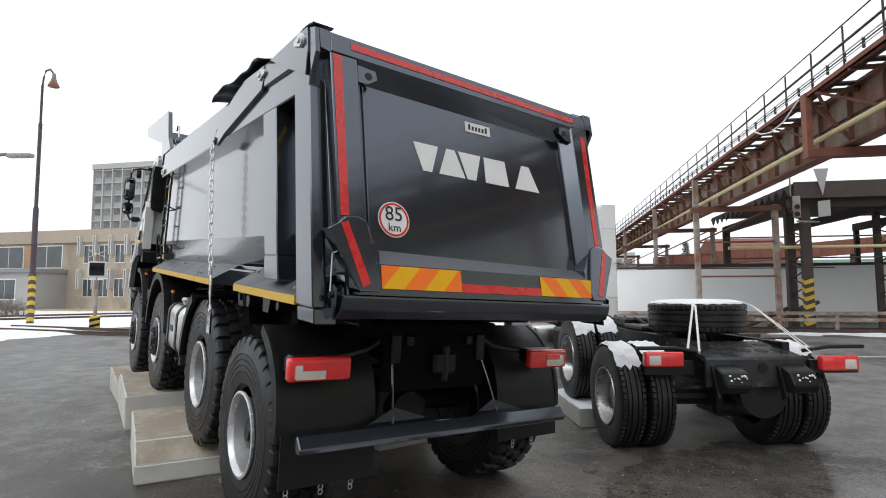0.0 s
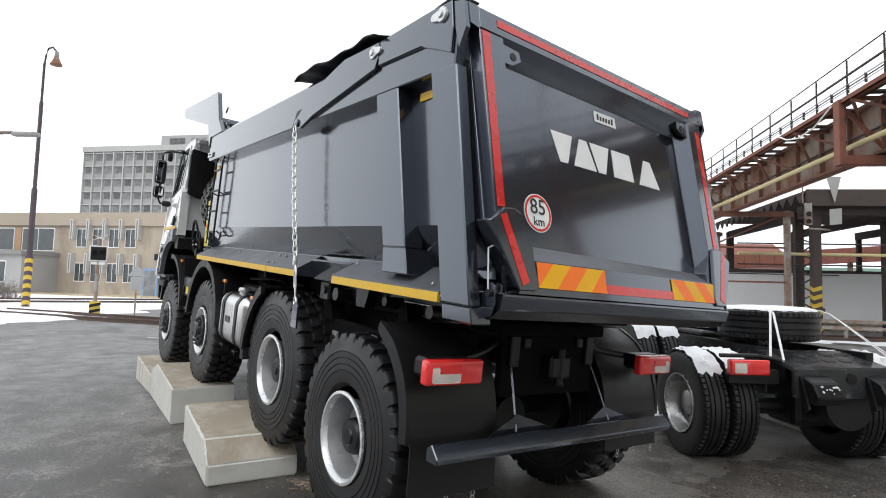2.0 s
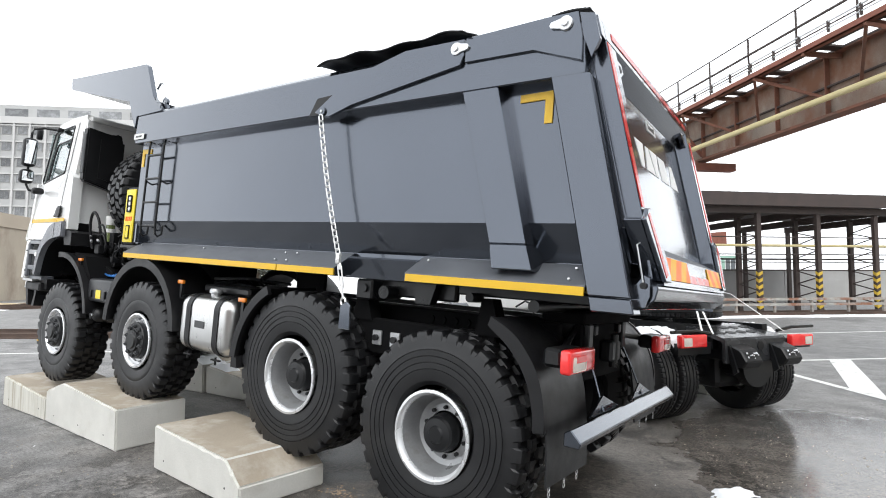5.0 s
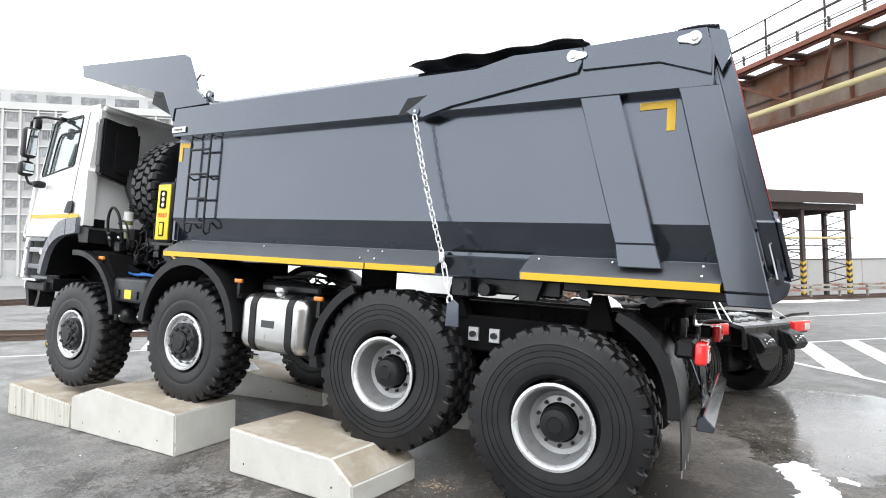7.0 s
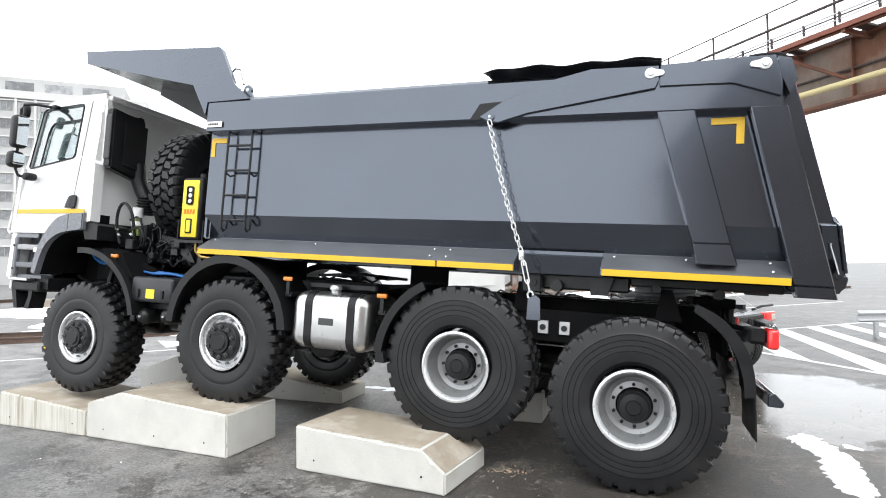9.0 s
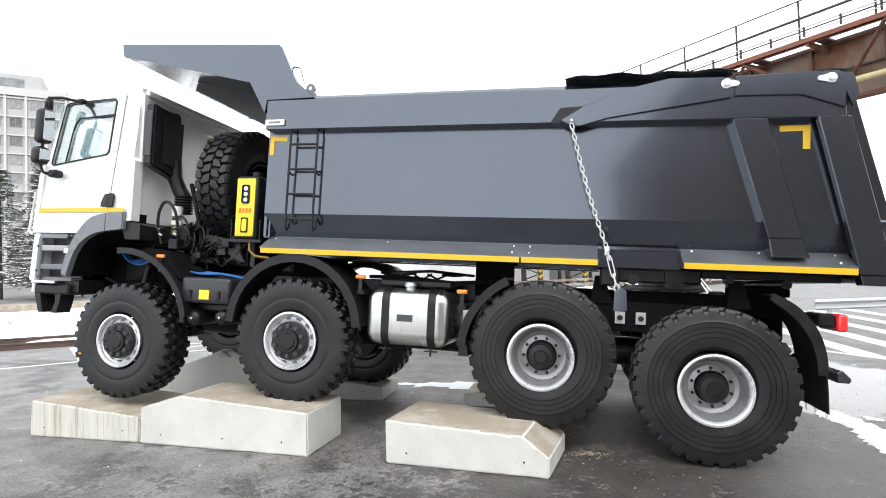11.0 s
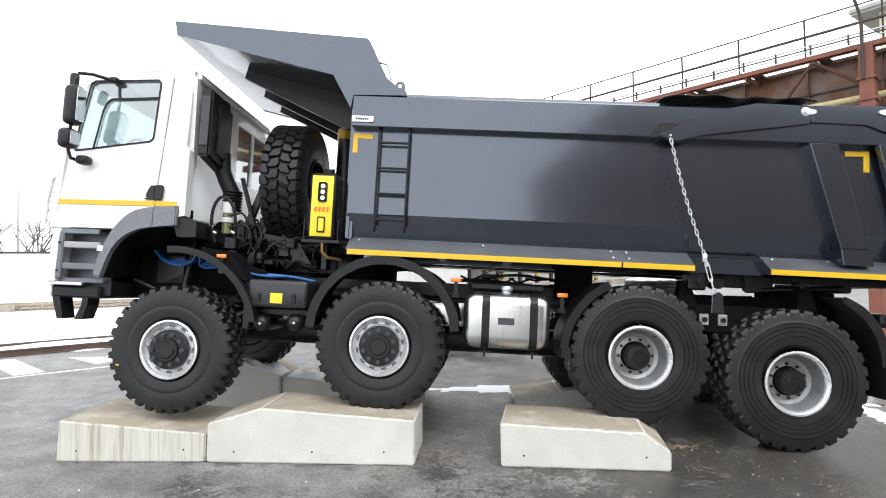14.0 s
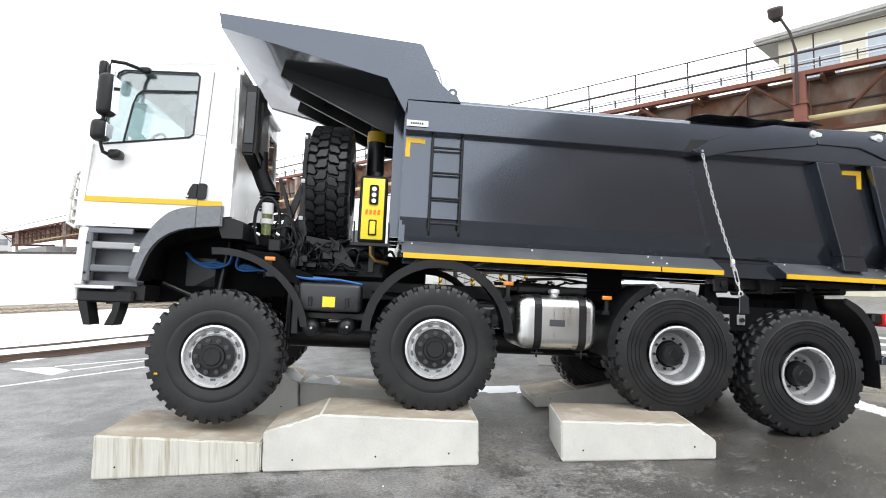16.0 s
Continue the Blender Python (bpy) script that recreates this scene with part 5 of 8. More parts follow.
# spare wheel standing across the frame behind the cab
def block_tyre(r, w, rim_r, n):
    """A tyre with two rows of six-sided middle blocks between heavy staggered shoulder blocks."""
    side = [(rim_r, 0.045), (rim_r + 0.03, 0.012), (rim_r + 0.12, 0.0), (r - 0.12, 0.006)]
    rb = r - 0.04
    rows = [(0.012, rb - 0.05), (0.02, rb - 0.03), (0.034, rb - 0.008)] + [(w * (0.09 + 0.41 * k / 20), rb) for k in range(21)]

    def height(u, y):
        half = y > w / 2
        e = min(y, w - y) / w
        v = (u + (0.5 if half else 0.0)) % 1.0
        zig = abs(2 * ((v + 0.25) % 1.0) - 1)
        split = 0.225 + 0.06 * zig
        if e < split - 0.012:
            q = (v - 0.55 * e) % 1.0
            return 0.04 if 0.14 < q < 0.86 else 0.0
        if split + 0.012 < e < 0.475 + 0.02 * zig:
            q = (v + 0.5 + 0.7 * (e - 0.36)) % 1.0
            return 0.038 if 0.13 < q < 0.87 else 0.0
        return 0.0
    return tread_tyre(r, w, side, n, 16, height, rows)


tmesh = block_tyre(0.675, 0.45, 0.29, 35)
tmesh.materials.append(RUBBER)
# silver rim copied in black: the shadow round the spare is put into colour
spare_rim = WHEELS["rear"][1].copy()
for k in (0, 1):
    spare_rim.materials[k] = CHASSIS
spare = new("spare_wheel", spare_rim)
spare.parent, spare.matrix_basis = truck, pose(-4.88, 0.86, 2.445, 0, 0, 90)
tagged(spare, "upright spare wheel with chunky black tyre")
o = new("tyre", tmesh)
o.parent = spare
b = B()
for y in (0.62, 1.20):
    slab(b, [(-5.42, 1.50), (-5.33, 1.50), (-5.35, 2.98), (-5.40, 2.98)], y - 0.03, y + 0.03)
    slab(b, [(-5.75, 1.50), (-5.66, 1.50), (-5.38, 2.35), (-5.42, 2.42)], y - 0.03, y + 0.03)
box(b, -5.42, -4.75, 0.55, 1.5, 1.52, 1.60, 0.01)
slab(b, [(-4.84, 1.55), (-4.78, 1.55), (-4.95, 1.80), (-5.30, 1.85), (-5.3, 1.80)], 0.45, 0.52)
carrier = tp("spare_carrier", b, CHASSIS)
for z in (2.05, 2.45, 2.93):
    b = B()
    box(b, -5.41, -5.37, 0.57, 0.595, z - 0.02, z + 0.02)
    cyl(b, (-5.39, 0.57, z), (-5.39, 0.56, z), 0.008, 6)
    tp("carrier_nut", b, ZINC, "", False, carrier)
# hydraulic tank with yellow front
b = B()
box(b, -4.765, -4.485, 0.175, 0.46, 1.785, 2.475, 0.04, 3)
cyl(b, (-4.60, 0.32, 2.46), (-4.60, 0.32, 2.53), 0.05, 14)
oil = tp("oil_tank", b, BLACK, "black oil tank with a yellow front panel", True)
b = B()
box(b, -4.735, -4.515, 0.162, 0.18, 1.82, 2.44, 0.008, 2)
panel = tp("front_panel", b, LEMON, "yellow panel", True, oil)
b = B()
box(b, -4.665, -4.575, 0.155, 0.165, 2.17, 2.37, 0.02, 2)
gauge = tp("gauge_strip", b, BLACK, "", True, oil)
for z in (2.21, 2.27, 2.33):
    b = B()
    cyl(b, (-4.62, 0.157, z), (-4.62, 0.150, z), 0.023, 16)
    tp("gauge", b, WHITEINK, "", False, oil)
plates("orange_mark", [[(-4.70 + 0.04 * k, 2.07), (-4.675 + 0.04 * k, 2.07), (-4.67 + 0.04 * k, 2.12), (-4.695 + 0.04 * k, 2.12)] for k in range(4)], ORANGE, oil, 0.157, 0.163)
b = B()
box(b, -4.66, -4.58, 0.155, 0.165, 1.86, 2.02, 0.012, 2)
tp("sight_glass", b, BLACK, "", False, oil)
b = B()
box(b, -4.648, -4.592, 0.150, 0.157, 1.875, 2.005, 0.006, 1)
tp("sight_label", b, LEMON, "", False, oil)
b = B()
tube(b, [(-4.63, 0.3, 1.80), (-4.63, 0.3, 1.68), (-4.58, 0.32, 1.62), (-4.45, 0.4, 1.6)], 0.02, 10)
tp("tank_outlet", b, surface("brass", (0.45, 0.30, 0.10), 0.35, metal=0.9), "", True, oil)
b = B()
for x in (-4.80, -4.455):
    tube(b, [(x, 0.2, 1.78), (x, 0.2, 1.98), (x - 0.005, 0.2, 2.0)], 0.008, 6)
beam(b, (-4.82, 0.2, 1.775), (-4.43, 0.2, 1.775), 0.03, 0.03)
beam(b, (-4.62, 0.45, 1.5), (-4.62, 0.45, 1.78), 0.2, 0.05)
tp("tank_cradle", b, CHASSIS, "", False, oil)
# front tipping ram
b = B()
cyl(b, (-4.655, 1.2, 1.45), (-4.655, 1.2, 3.08), 0.105, 24)
cyl(b, (-4.655, 1.2, 3.20), (-4.60, 1.2, 3.45), 0.085, 24)
ram = tp("tipping_ram", b, CHASSIS, "black hydraulic tipping ram", True)
b = B()
cyl(b, (-4.655, 1.2, 3.08), (-4.655, 1.2, 3.205), 0.112, 24)
tp("ram_band", b, YELLOW, "yellow band", True, ram)
# fuel filter and clutter behind the cab
b = B()
cyl(b, (-5.71, 0.45, 2.05), (-5.71, 0.45, 2.165), 0.060, 16)
cyl(b, (-5.71, 0.45, 1.95), (-5.71, 0.45, 2.0), 0.064, 16)
filt = tp("fuel_filter", b, WHITEINK, "white capped fuel filter with clear bowl", True)
b = B()
cyl(b, (-5.71, 0.45, 1.83), (-5.71, 0.45, 2.05), 0.053, 16)
tp("filter_bowl", b, surface("green_bowl", (0.16, 0.20, 0.07), 0.15, vary=0.3, scale=30, coat=0.6), "", True, filt)
b = B()
box(b, -5.64, -5.52, 0.25, 0.36, 1.66, 1.78, 0.01)
box(b, -5.60, -5.50, 0.40, 0.60, 1.70, 1.95, 0.01)
for i in range(18):
    t = i * 1.7
    x, y, z = -5.78 + 0.022 * i, 0.35 + 0.25 * abs(math.sin(t)), 1.60 + 0.30 * abs(math.sin(t * 1.3))
    hb = B()
    hose(hb, [(x, y, z), (x + 0.05, y + 0.05, z + 0.12 * math.sin(t)), (x + 0.12, y + 0.02, z - 0.08), (x + 0.10, y, z - 0.2)], 0.012, 7)
    tp("engine_hose", hb, BLACK, "", True)
hose(b, [(-5.74, 0.27, 1.72), (-5.78, 0.25, 1.88), (-5.77, 0.23, 2.05), (-5.71, 0.22, 2.17), (-5.63, 0.22, 2.18), (-5.56, 0.24, 2.08), (-5.54, 0.27, 1.90), (-5.56, 0.32, 1.70)], 0.017, 9)
for dz, dx in ((0.05, 0.05), (-0.07, 0.09)):
    hose(b, [(-5.60, 0.26, 1.95 + dz), (-5.52 + dx, 0.25, 1.98 + dz), (-5.46 + dx, 0.27, 1.86 + dz), (-5.50 + dx, 0.30, 1.72), (-5.58, 0.34, 1.66)], 0.012, 8)
tp("engine_hose", b, BLACK, "", True)
for x, z in ((-5.76, 1.83), (-5.80, 1.90), (-5.57, 1.84)):
    b = B()
    cyl(b, (x, 0.25, z), (x + 0.035, 0.25, z - 0.02), 0.014, 8)
    tp("hose_fitting", b, ZINC, "bare metal hose fitting", True)
b = B()
box(b, -6.0, -5.45, 0.75, 1.7, 1.35, 2.0, 0.06, 3)
box(b, -5.9, -5.5, 0.6, 0.8, 1.5, 1.85, 0.04, 2)
cyl(b, (-5.9, 0.42, 1.72), (-5.45, 0.42, 1.70), 0.05, 12)
tp("engine_block", b, WELL, "", True)
for k in range(3):
    o = 0.03 * k
    for pts in ([(-6.50, 0.5 + o, 1.62), (-6.38, 0.48 + o, 1.52), (-6.22, 0.47 + o, 1.475 + o), (-6.07, 0.47 + o, 1.52), (-6.03, 0.48 + o, 1.66)],
                [(-5.97, 0.48 + o, 1.64), (-5.98, 0.46 + o, 1.50), (-5.90, 0.44 + o, 1.46 + o), (-5.72, 0.42 + o, 1.47), (-5.5, 0.42 + o, 1.44)],
                [(-5.45, 0.30 + o, 1.43), (-5.2, 0.28 + o, 1.40 + 0.01 * k), (-4.95, 0.30 + o, 1.405), (-4.70, 0.34 + o, 1.37)]):
        b = B()
        hose(b, pts, 0.013, 8)
        tp("blue_hose", b, BLUE, "bright blue air hose", True)
b = B()
cyl(b, (-6.15, 0.45, 1.05), (-6.1, 0.6, 1.75), 0.035, 10)
tp("shock_absorber", b, CHASSIS, "", True)
b = B()
cyl(b, (-5.42, 0.45, 0.8), (-5.42, 0.45, 1.3), 0.03, 10)
tp("shock_absorber", b, CHASSIS, "", True)
b = B()
cyl(b, (-6.7, 0.5, 1.30), (-6.2, 0.55, 1.10), 0.02, 8)
tp("steering_rod", b, CHASSIS, "", True)
b = B()
box(b, -6.55, -6.2, 0.62, 0.7, 1.25, 1.6, 0.03)
tp("spring_mount", b, CHASSIS)

# winch of pipes, valves and air tanks between cab and body
b = B()
box(b, -5.40, -4.45, 0.95, 1.65, 1.42, 1.86, 0.05, 2)
box(b, -5.25, -4.95, 0.60, 0.95, 1.58, 1.78, 0.03, 2)
tp("valve_box", b, CHASSIS, "black valve box behind the cab")
b = B()
cyl(b, (-5.35, 0.72, 1.72), (-4.50, 0.72, 1.72), 0.09, 18)
tp("air_tank", b, BLACK, "", True)
for i in range(7):
    b = B()
    x = -5.30 + 0.13 * i
    hose(b, [(x, 0.50, 1.50), (x + 0.03, 0.46, 1.66 + 0.03 * (i % 3)), (x + 0.10, 0.55, 1.74), (x + 0.16, 0.70, 1.66)], 0.014, 6)
    tp("air_hose", b, BLACK, "", True)
b = B()
box(b, -4.95, -4.0, 0.98, 1.55, 0.95, 1.72, 0.06, 2)
tp("gearbox", b, WELL, "", True)
b = B()
slab(b, [(-6.535, 0.455), (-6.505, 0.452), (-6.505, 0.468), (-6.535, 0.470)], 0.044, 0.052)
tp("tyre_mark", b, YELLOW, "small yellow tyre mark")
rnd = random.Random(77)
for i in range(26):
    b = B()
    x, y = -5.85 + 0.85 * rnd.random(), 0.28 + 0.35 * rnd.random()
    z = 1.50 + 0.25 * rnd.random()
    pts = [(x, y, z)]
    for k in range(4):
        x, y, z = x + rnd.uniform(-0.08, 0.14), y + rnd.uniform(-0.06, 0.10), z + rnd.uniform(-0.09, 0.09)
        pts.append((x, y, z))
    hose(b, pts, 0.007 + 0.007 * rnd.random(), 6, 4)
    tp("cable", b, BLACK, "", True)
for i in range(9):
    b = B()
    x, y, z = -5.80 + 0.95 * rnd.random(), 0.30 + 0.2 * rnd.random(), 1.50 + 0.22 * rnd.random()
    box(b, x, x + 0.05 + 0.08 * rnd.random(), y, y + 0.10, z, z + 0.05 + 0.08 * rnd.random(), 0.008)
    tp("valve", b, CHASSIS)
for x0, x1 in ((-5.48, -5.10), (-5.30, -5.62)):
    b = B()
    beam(b, (x0, 0.50, 1.50), (x1, 0.55, 2.45), 0.035, 0.035)
    tp("carrier_strut", b, CHASSIS)


# ---- the second lorry: a bare road chassis parked askew, dusted with snow ----
CH = Matrix.Translation((0.759, 4.734, 0)) @ pose(0, 0, 0, 0, 0, -32.5) @ Matrix.Translation((0, 0.25, 0))
chassis2 = thing("chassis_truck", CH, "bare black truck chassis with white cab and snowy tyres", "truck")


def road_tyre(r=0.52, w=0.27):
    side = [(0.30, 0.03), (0.32, 0.008), (0.40, 0.0), (0.47, 0.004)]
    rows = [(0.012, r - 0.03), (0.022, r - 0.016), (0.045, r - 0.012)]
    for f in (0.20, 0.215, 0.235, 0.25, 0.36, 0.38, 0.40, 0.42, 0.5):
        rows.append((w * f, r - 0.012))

    def height(u, y):
        e = min(y, w - y) / w
        if 0.21 < e < 0.24 or 0.375 < e < 0.405:
            return -0.004
        if e < 0.21:
            return 0.012 if u % 1.0 < 0.7 else 0.0
        return 0.012 if u % 1.0 < 0.9 else 0.006
    me = tread_tyre(r, w, side, 56, 6, height, rows)
    me.materials.append(RUBBER)
    for p in me.polygons:
        p.use_smooth = True
    me.set_sharp_from_angle(angle=radians(30))
    return me


ROAD_TYRE = road_tyre()
b = B()
lathe(b, [(0.305, 0.02), (0.30, 0.0), (0.285, 0.004), (0.275, 0.03), (0.262, 0.12), (0.24, 0.145), (0.12, 0.15), (0.12, 0.10), (0.09, 0.09), (0.0, 0.09)], 40, caps=False)
ROAD_RIM = mesh_of(b, "wheel")
ROAD_RIM.materials.append(surface("worn_steel_rim", (0.45, 0.45, 0.45), 0.3, metal=0.85, vary=0.15))
for p in ROAD_RIM.polygons:
    p.use_smooth = True
ROAD_RIM.set_sharp_from_angle(angle=radians(35))


def snow_cap(cx, cy, cz, r, w, a0, a1, seed):
    """Snow lying on a tyre's crown, ragged at its ends."""
    rnd = random.Random(seed)
    b = B()
    na, nw = 18, 6
    rows = []
    for i in range(na + 1):
        row = []
        for k in range(nw + 1):
            a = radians(a0 + (a1 - a0) * i / na)
            edge = min(i, na - i) / 3
            up = 0.006 + 0.035 * min(1, edge) * (0.5 + rnd.random()) * (0.6 if k in (0, nw) else 1)
            y = cy + w * (0.02 + 0.96 * k / nw) + (rnd.random() - 0.5) * 0.015
            aa = a + (rnd.random() - 0.5) * 0.06 * (1 if 0 < i < na else 3)
            row.append(b.verts.new((cx + (r + up) * math.cos(aa), y, cz + (r + up) * math.sin(aa))))
        rows.append(row)
    for p, q in zip(rows, rows[1:]):
        for k in range(nw):
            b.faces.new((p[k], q[k], q[k + 1], p[k + 1]))
    return b


def road_wheel(x, y, z, far):
    rim = new("wheel", ROAD_RIM)
    rim.parent = chassis2
    rim.matrix_basis = pose(x, y, z, 0, 0, 180 if far else 0)
    tagged(rim, "grey steel wheel with road tyre")
    o = new("tyre", ROAD_TYRE)
    o.parent = rim
    return rim


for ax, z in ((0.0, 0.515), (-1.42, 0.74), (-5.4, 0.52)):
    for y, far in ((-1.34, False), (-1.04, False), (0.52, True), (0.82, True)):
        if ax < -5 and y in (-1.04, 0.52):
            continue
        road_wheel(ax, y, z, far)
        if ax > -5:
            w0 = y if not far else y - 0.27
            part("tyre_snow", snow_cap(ax, w0, z, 0.52, 0.27, 42 if not far else 55, 118, int(100 + 10 * ax + 7 * y)), SNOW, chassis2, "wet snow lying on the tyre", True)
for y in (-0.46, 0.38):
    b = B()
    run(b, [(y, 0.83), (y + 0.08, 0.83), (y + 0.08, 1.10), (y, 1.10)], -6.3, 0.42)
    rail = part("frame_rail", b, CHASSIS, chassis2)
    for k in range(16):
        b = B()
        cyl(b, (-3.0 + 0.19 * k, y - 0.004, 1.02), (-3.0 + 0.19 * k, y + 0.004, 1.02), 0.022, 8)
        part("rail_bolt", b, DARKGREY, rail)
PLATE = surface("glossy_black_plate", (0.03, 0.031, 0.033), 0.22, vary=0.25, stain=(0.16, 0.16, 0.17), stain_at=(0.60, 0.78), stain_scale=4)
# rear cross plate with punched holes
b = B()
slab(b, [(0.12, 1.085), (0.66, 0.985), (0.68, 0.96), (0.68, 0.70), (0.64, 0.70), (0.64, 0.94), (0.10, 1.06)], -0.56, 0.42)
plate2 = part("rear_plate", b, PLATE, chassis2, "black punched rear cross plate")
for r_ in range(2):
    for k in range(5):
        b = B()
        x, y = 0.26 + 0.20 * r_, -0.43 + 0.17 * k + 0.05 * r_
        z = 1.085 - (x - 0.12) * 0.185
        lathe(b, [(0.0, 0.006), (0.064, 0.006), (0.068, 0.0)], 18, axis="z")
        for v in b.verts:
            v.co = Vector((x + v.co.x * 0.8, y + v.co.y, z + v.co.z - v.co.x * 0.15))
        part("punched_hole", b, BLACK, plate2)
b = B()
cyl(b, (0.685, 0.0, 0.88), (0.69, 0.0, 0.88), 0.05, 18)
part("punched_hole", b, BLACK, plate2)
for y in (-0.36, 0.30):
    b = B()
    slab(b, [(0.62, 0.93), (0.82, 0.86), (0.90, 0.74), (0.84, 0.66), (0.70, 0.66), (0.62, 0.72)], y - 0.13, y + 0.13)
    bmesh.ops.bevel(b, geom=list(b.edges), offset=0.015, segments=1, affect="EDGES")
    slab(b, [(0.66, 0.90), (0.70, 0.90), (0.80, 0.62), (0.74, 0.58)], y - 0.16, y - 0.135)
    br = part("rear_bracket", b, CHASSIS, chassis2, "black hanging bracket")
    b = B()
    rnd = random.Random(5)
    for k in range(30):
        c = (0.80 + 0.08 * rnd.random(), y - 0.09 + 0.18 * rnd.random(), 0.83 - 0.06 * rnd.random())
        bmesh.ops.create_icosphere(b, subdivisions=1, radius=0.006 + 0.008 * rnd.random(), matrix=Matrix.Translation(c))
    tagged(part("snow_dusting", b, SNOW, br), kind="stuff")
for far in (0, 1):
    k = 1 if far else -1
    b = B()
    dy, dz = (-0.07, -0.055) if far else (0.0, 0.0)
    y0, y1 = sorted((k * 0.735 + dy, k * 1.125 + dy))
    box(b, 0.52, 0.60, y0, y1, 0.885 + dz, 1.03 + dz, 0.018, 3)
    lamp = part("rear_lamp", b, LAMPRED, chassis2, "red rear lamp with a clear field", True)
    b = B()
    y0, y1 = sorted((k * 0.97 + dy, k * 1.09 + dy))
    box(b, 0.595, 0.604, y0, y1, 0.905 + dz, 1.0 + dz, 0.01, 2)
    part("reversing_field", b, LAMPWHITE, lamp, "pale clear lamp field", True)
    b = B()
    tube(b, [(0.48, k * 0.55, 1.02), (0.50, k * 0.8, 1.06), (0.50, k * 1.18, 1.06)], 0.02, 6)
    box(b, 0.46, 0.52, min(k * 0.6, k * 1.1), max(k * 0.6, k * 1.1), 0.80, 0.93)
    part("lamp_arm", b, CHASSIS, lamp)
# lying spare wheel, snow on it, and its lashing straps
sp = new("spare_wheel", ROAD_TYRE)
sp.parent = chassis2
sp.matrix_basis = pose(-0.52, -0.02, 1.15, 90, 0, 0) @ Matrix.Diagonal((1.04, 1.26, 1.04, 1))
tagged(sp, "road tyre lying flat, topped with snow")
b = B()
rnd = random.Random(8)
rings = []
for q, z in ((0.515, 1.475), (0.505, 1.492), (0.40, 1.512), (0.2, 1.52), (0.02, 1.52)):
    rings.append([b.verts.new((-0.52 + q * math.cos(t), -0.02 + q * math.sin(t), z + 0.012 * rnd.random())) for t in (2 * math.pi * k / 48 for k in range(48))])
for u, v in zip(rings, rings[1:]):
    for k in range(48):
        b.faces.new((u[k], u[(k + 1) % 48], v[(k + 1) % 48], v[k]))
b.faces.new(rings[-1])
part("spare_snow", b, SNOW, chassis2, "snow crust on the lying tyre", True)
for pts in ([(-0.06, -0.30, 1.50), (0.03, -0.34, 1.46), (0.40, -0.60, 1.03)], [(-0.06, -0.30, 1.50), (0.05, -0.32, 1.46), (0.48, -0.52, 1.02)], [(-0.1, 0.30, 1.50), (0.02, 0.34, 1.46), (0.55, 0.58, 1.02)], [(-0.1, 0.30, 1.50), (0.0, 0.36, 1.46), (0.50, 0.66, 1.02)]):
    b = B()
    for p, q in zip(pts, pts[1:]):
        beam(b, p, q, 0.022, 0.005)
    part("lashing_strap", b, WHITEINK, chassis2, "white lashing strap")
b = B()
cyl(b, (-6, 0, 0.62), (0.4, 0, 0.60), 0.13, 16)
for ax, z in ((0, 0.515), (-1.42, 0.72), (-5.4, 0.52)):
    cyl(b, (ax, -0.95, z), (ax, 0.95, z), 0.11, 14)
    box(b, ax - 0.25, ax + 0.25, -0.25, 0.25, z - 0.2, z + 0.25, 0.08, 2)
box(b, 0.1, 0.6, -0.40, 0.35, 0.70, 0.95, 0.02)
part("drive_line", b, CHASSIS, chassis2)
b = B()
cyl(b, (0.46, 0.05, 0.62), (0.60, 0.05, 0.62), 0.24, 28)
part("axle_ring", b, CHASSIS, chassis2, smooth=True)
# clutter ahead of the spare wheel
for nm, args in (("battery_case", (-3.9, -3.1, -0.9, -0.5, 0.62, 1.0, 0.04, 2)), ("valve_case", (-2.6, -2.0, -0.30, 0.30, 1.10, 1.24, 0.03, 1)), ("cover_plate", (-1.85, -1.2, -0.40, 0.40, 1.10, 1.17, 0.02, 1))):
    b = B()
    box(b, *args)
    part(nm, b, CHASSIS, chassis2)
for k in range(8):
    b = B()
    tube(b, [(-4.5 + 0.4 * k, -0.3 + 0.05 * k, 1.12), (-4.3 + 0.4 * k, -0.2, 1.24), (-4.0 + 0.4 * k, -0.1, 1.13)], 0.02, 6)
    part("air_line", b, CHASSIS, chassis2)
b = B()
box(b, -4.9, -4.1, -1.2, -0.75, 0.55, 1.02, 0.08, 3)
part("fuel_tank", b, STEEL, chassis2, "bright steel fuel tank", True)
# white cab with rounded edges
b = B()
box(b, -6.95, -5.15, -1.44, 0.80, 0.98, 3.42, 0.12, 4)
cab2 = part("cab", b, WHITE, chassis2, "white truck cab", True)
for y in (-1.442, 0.794):
    b = B()
    box(b, -6.55, -5.75, y, y + 0.008, 1.95, 2.70, 0.003)
    part("side_window", b, PANE, cab2)
b = B()
box(b, -5.155, -5.13, -1.05, 0.40, 1.3, 3.1, 0.01)
part("rear_panel", b, WHITE, cab2)
for z in (1.5, 2.2, 2.9):
    b = B()
    box(b, -5.165, -5.145, 0.48, 0.76, z, z + 0.5, 0.008, 2)
    part("pressed_panel", b, WHITE, cab2)
b = B()
box(b, -6.9, -5.2, -1.2, 0.6, 0.75, 1.0, 0.04, 2)
part("cab_mount", b, CHASSIS, cab2)
b = B()
slab(b, arc(-5.4, 0.52, 0.72, 180, 0, 14) + arc(-5.4, 0.52, 0.62, 180, 0, 14)[::-1], -1.44, -1.1)
part("front_wing", b, GREYPL, cab2)
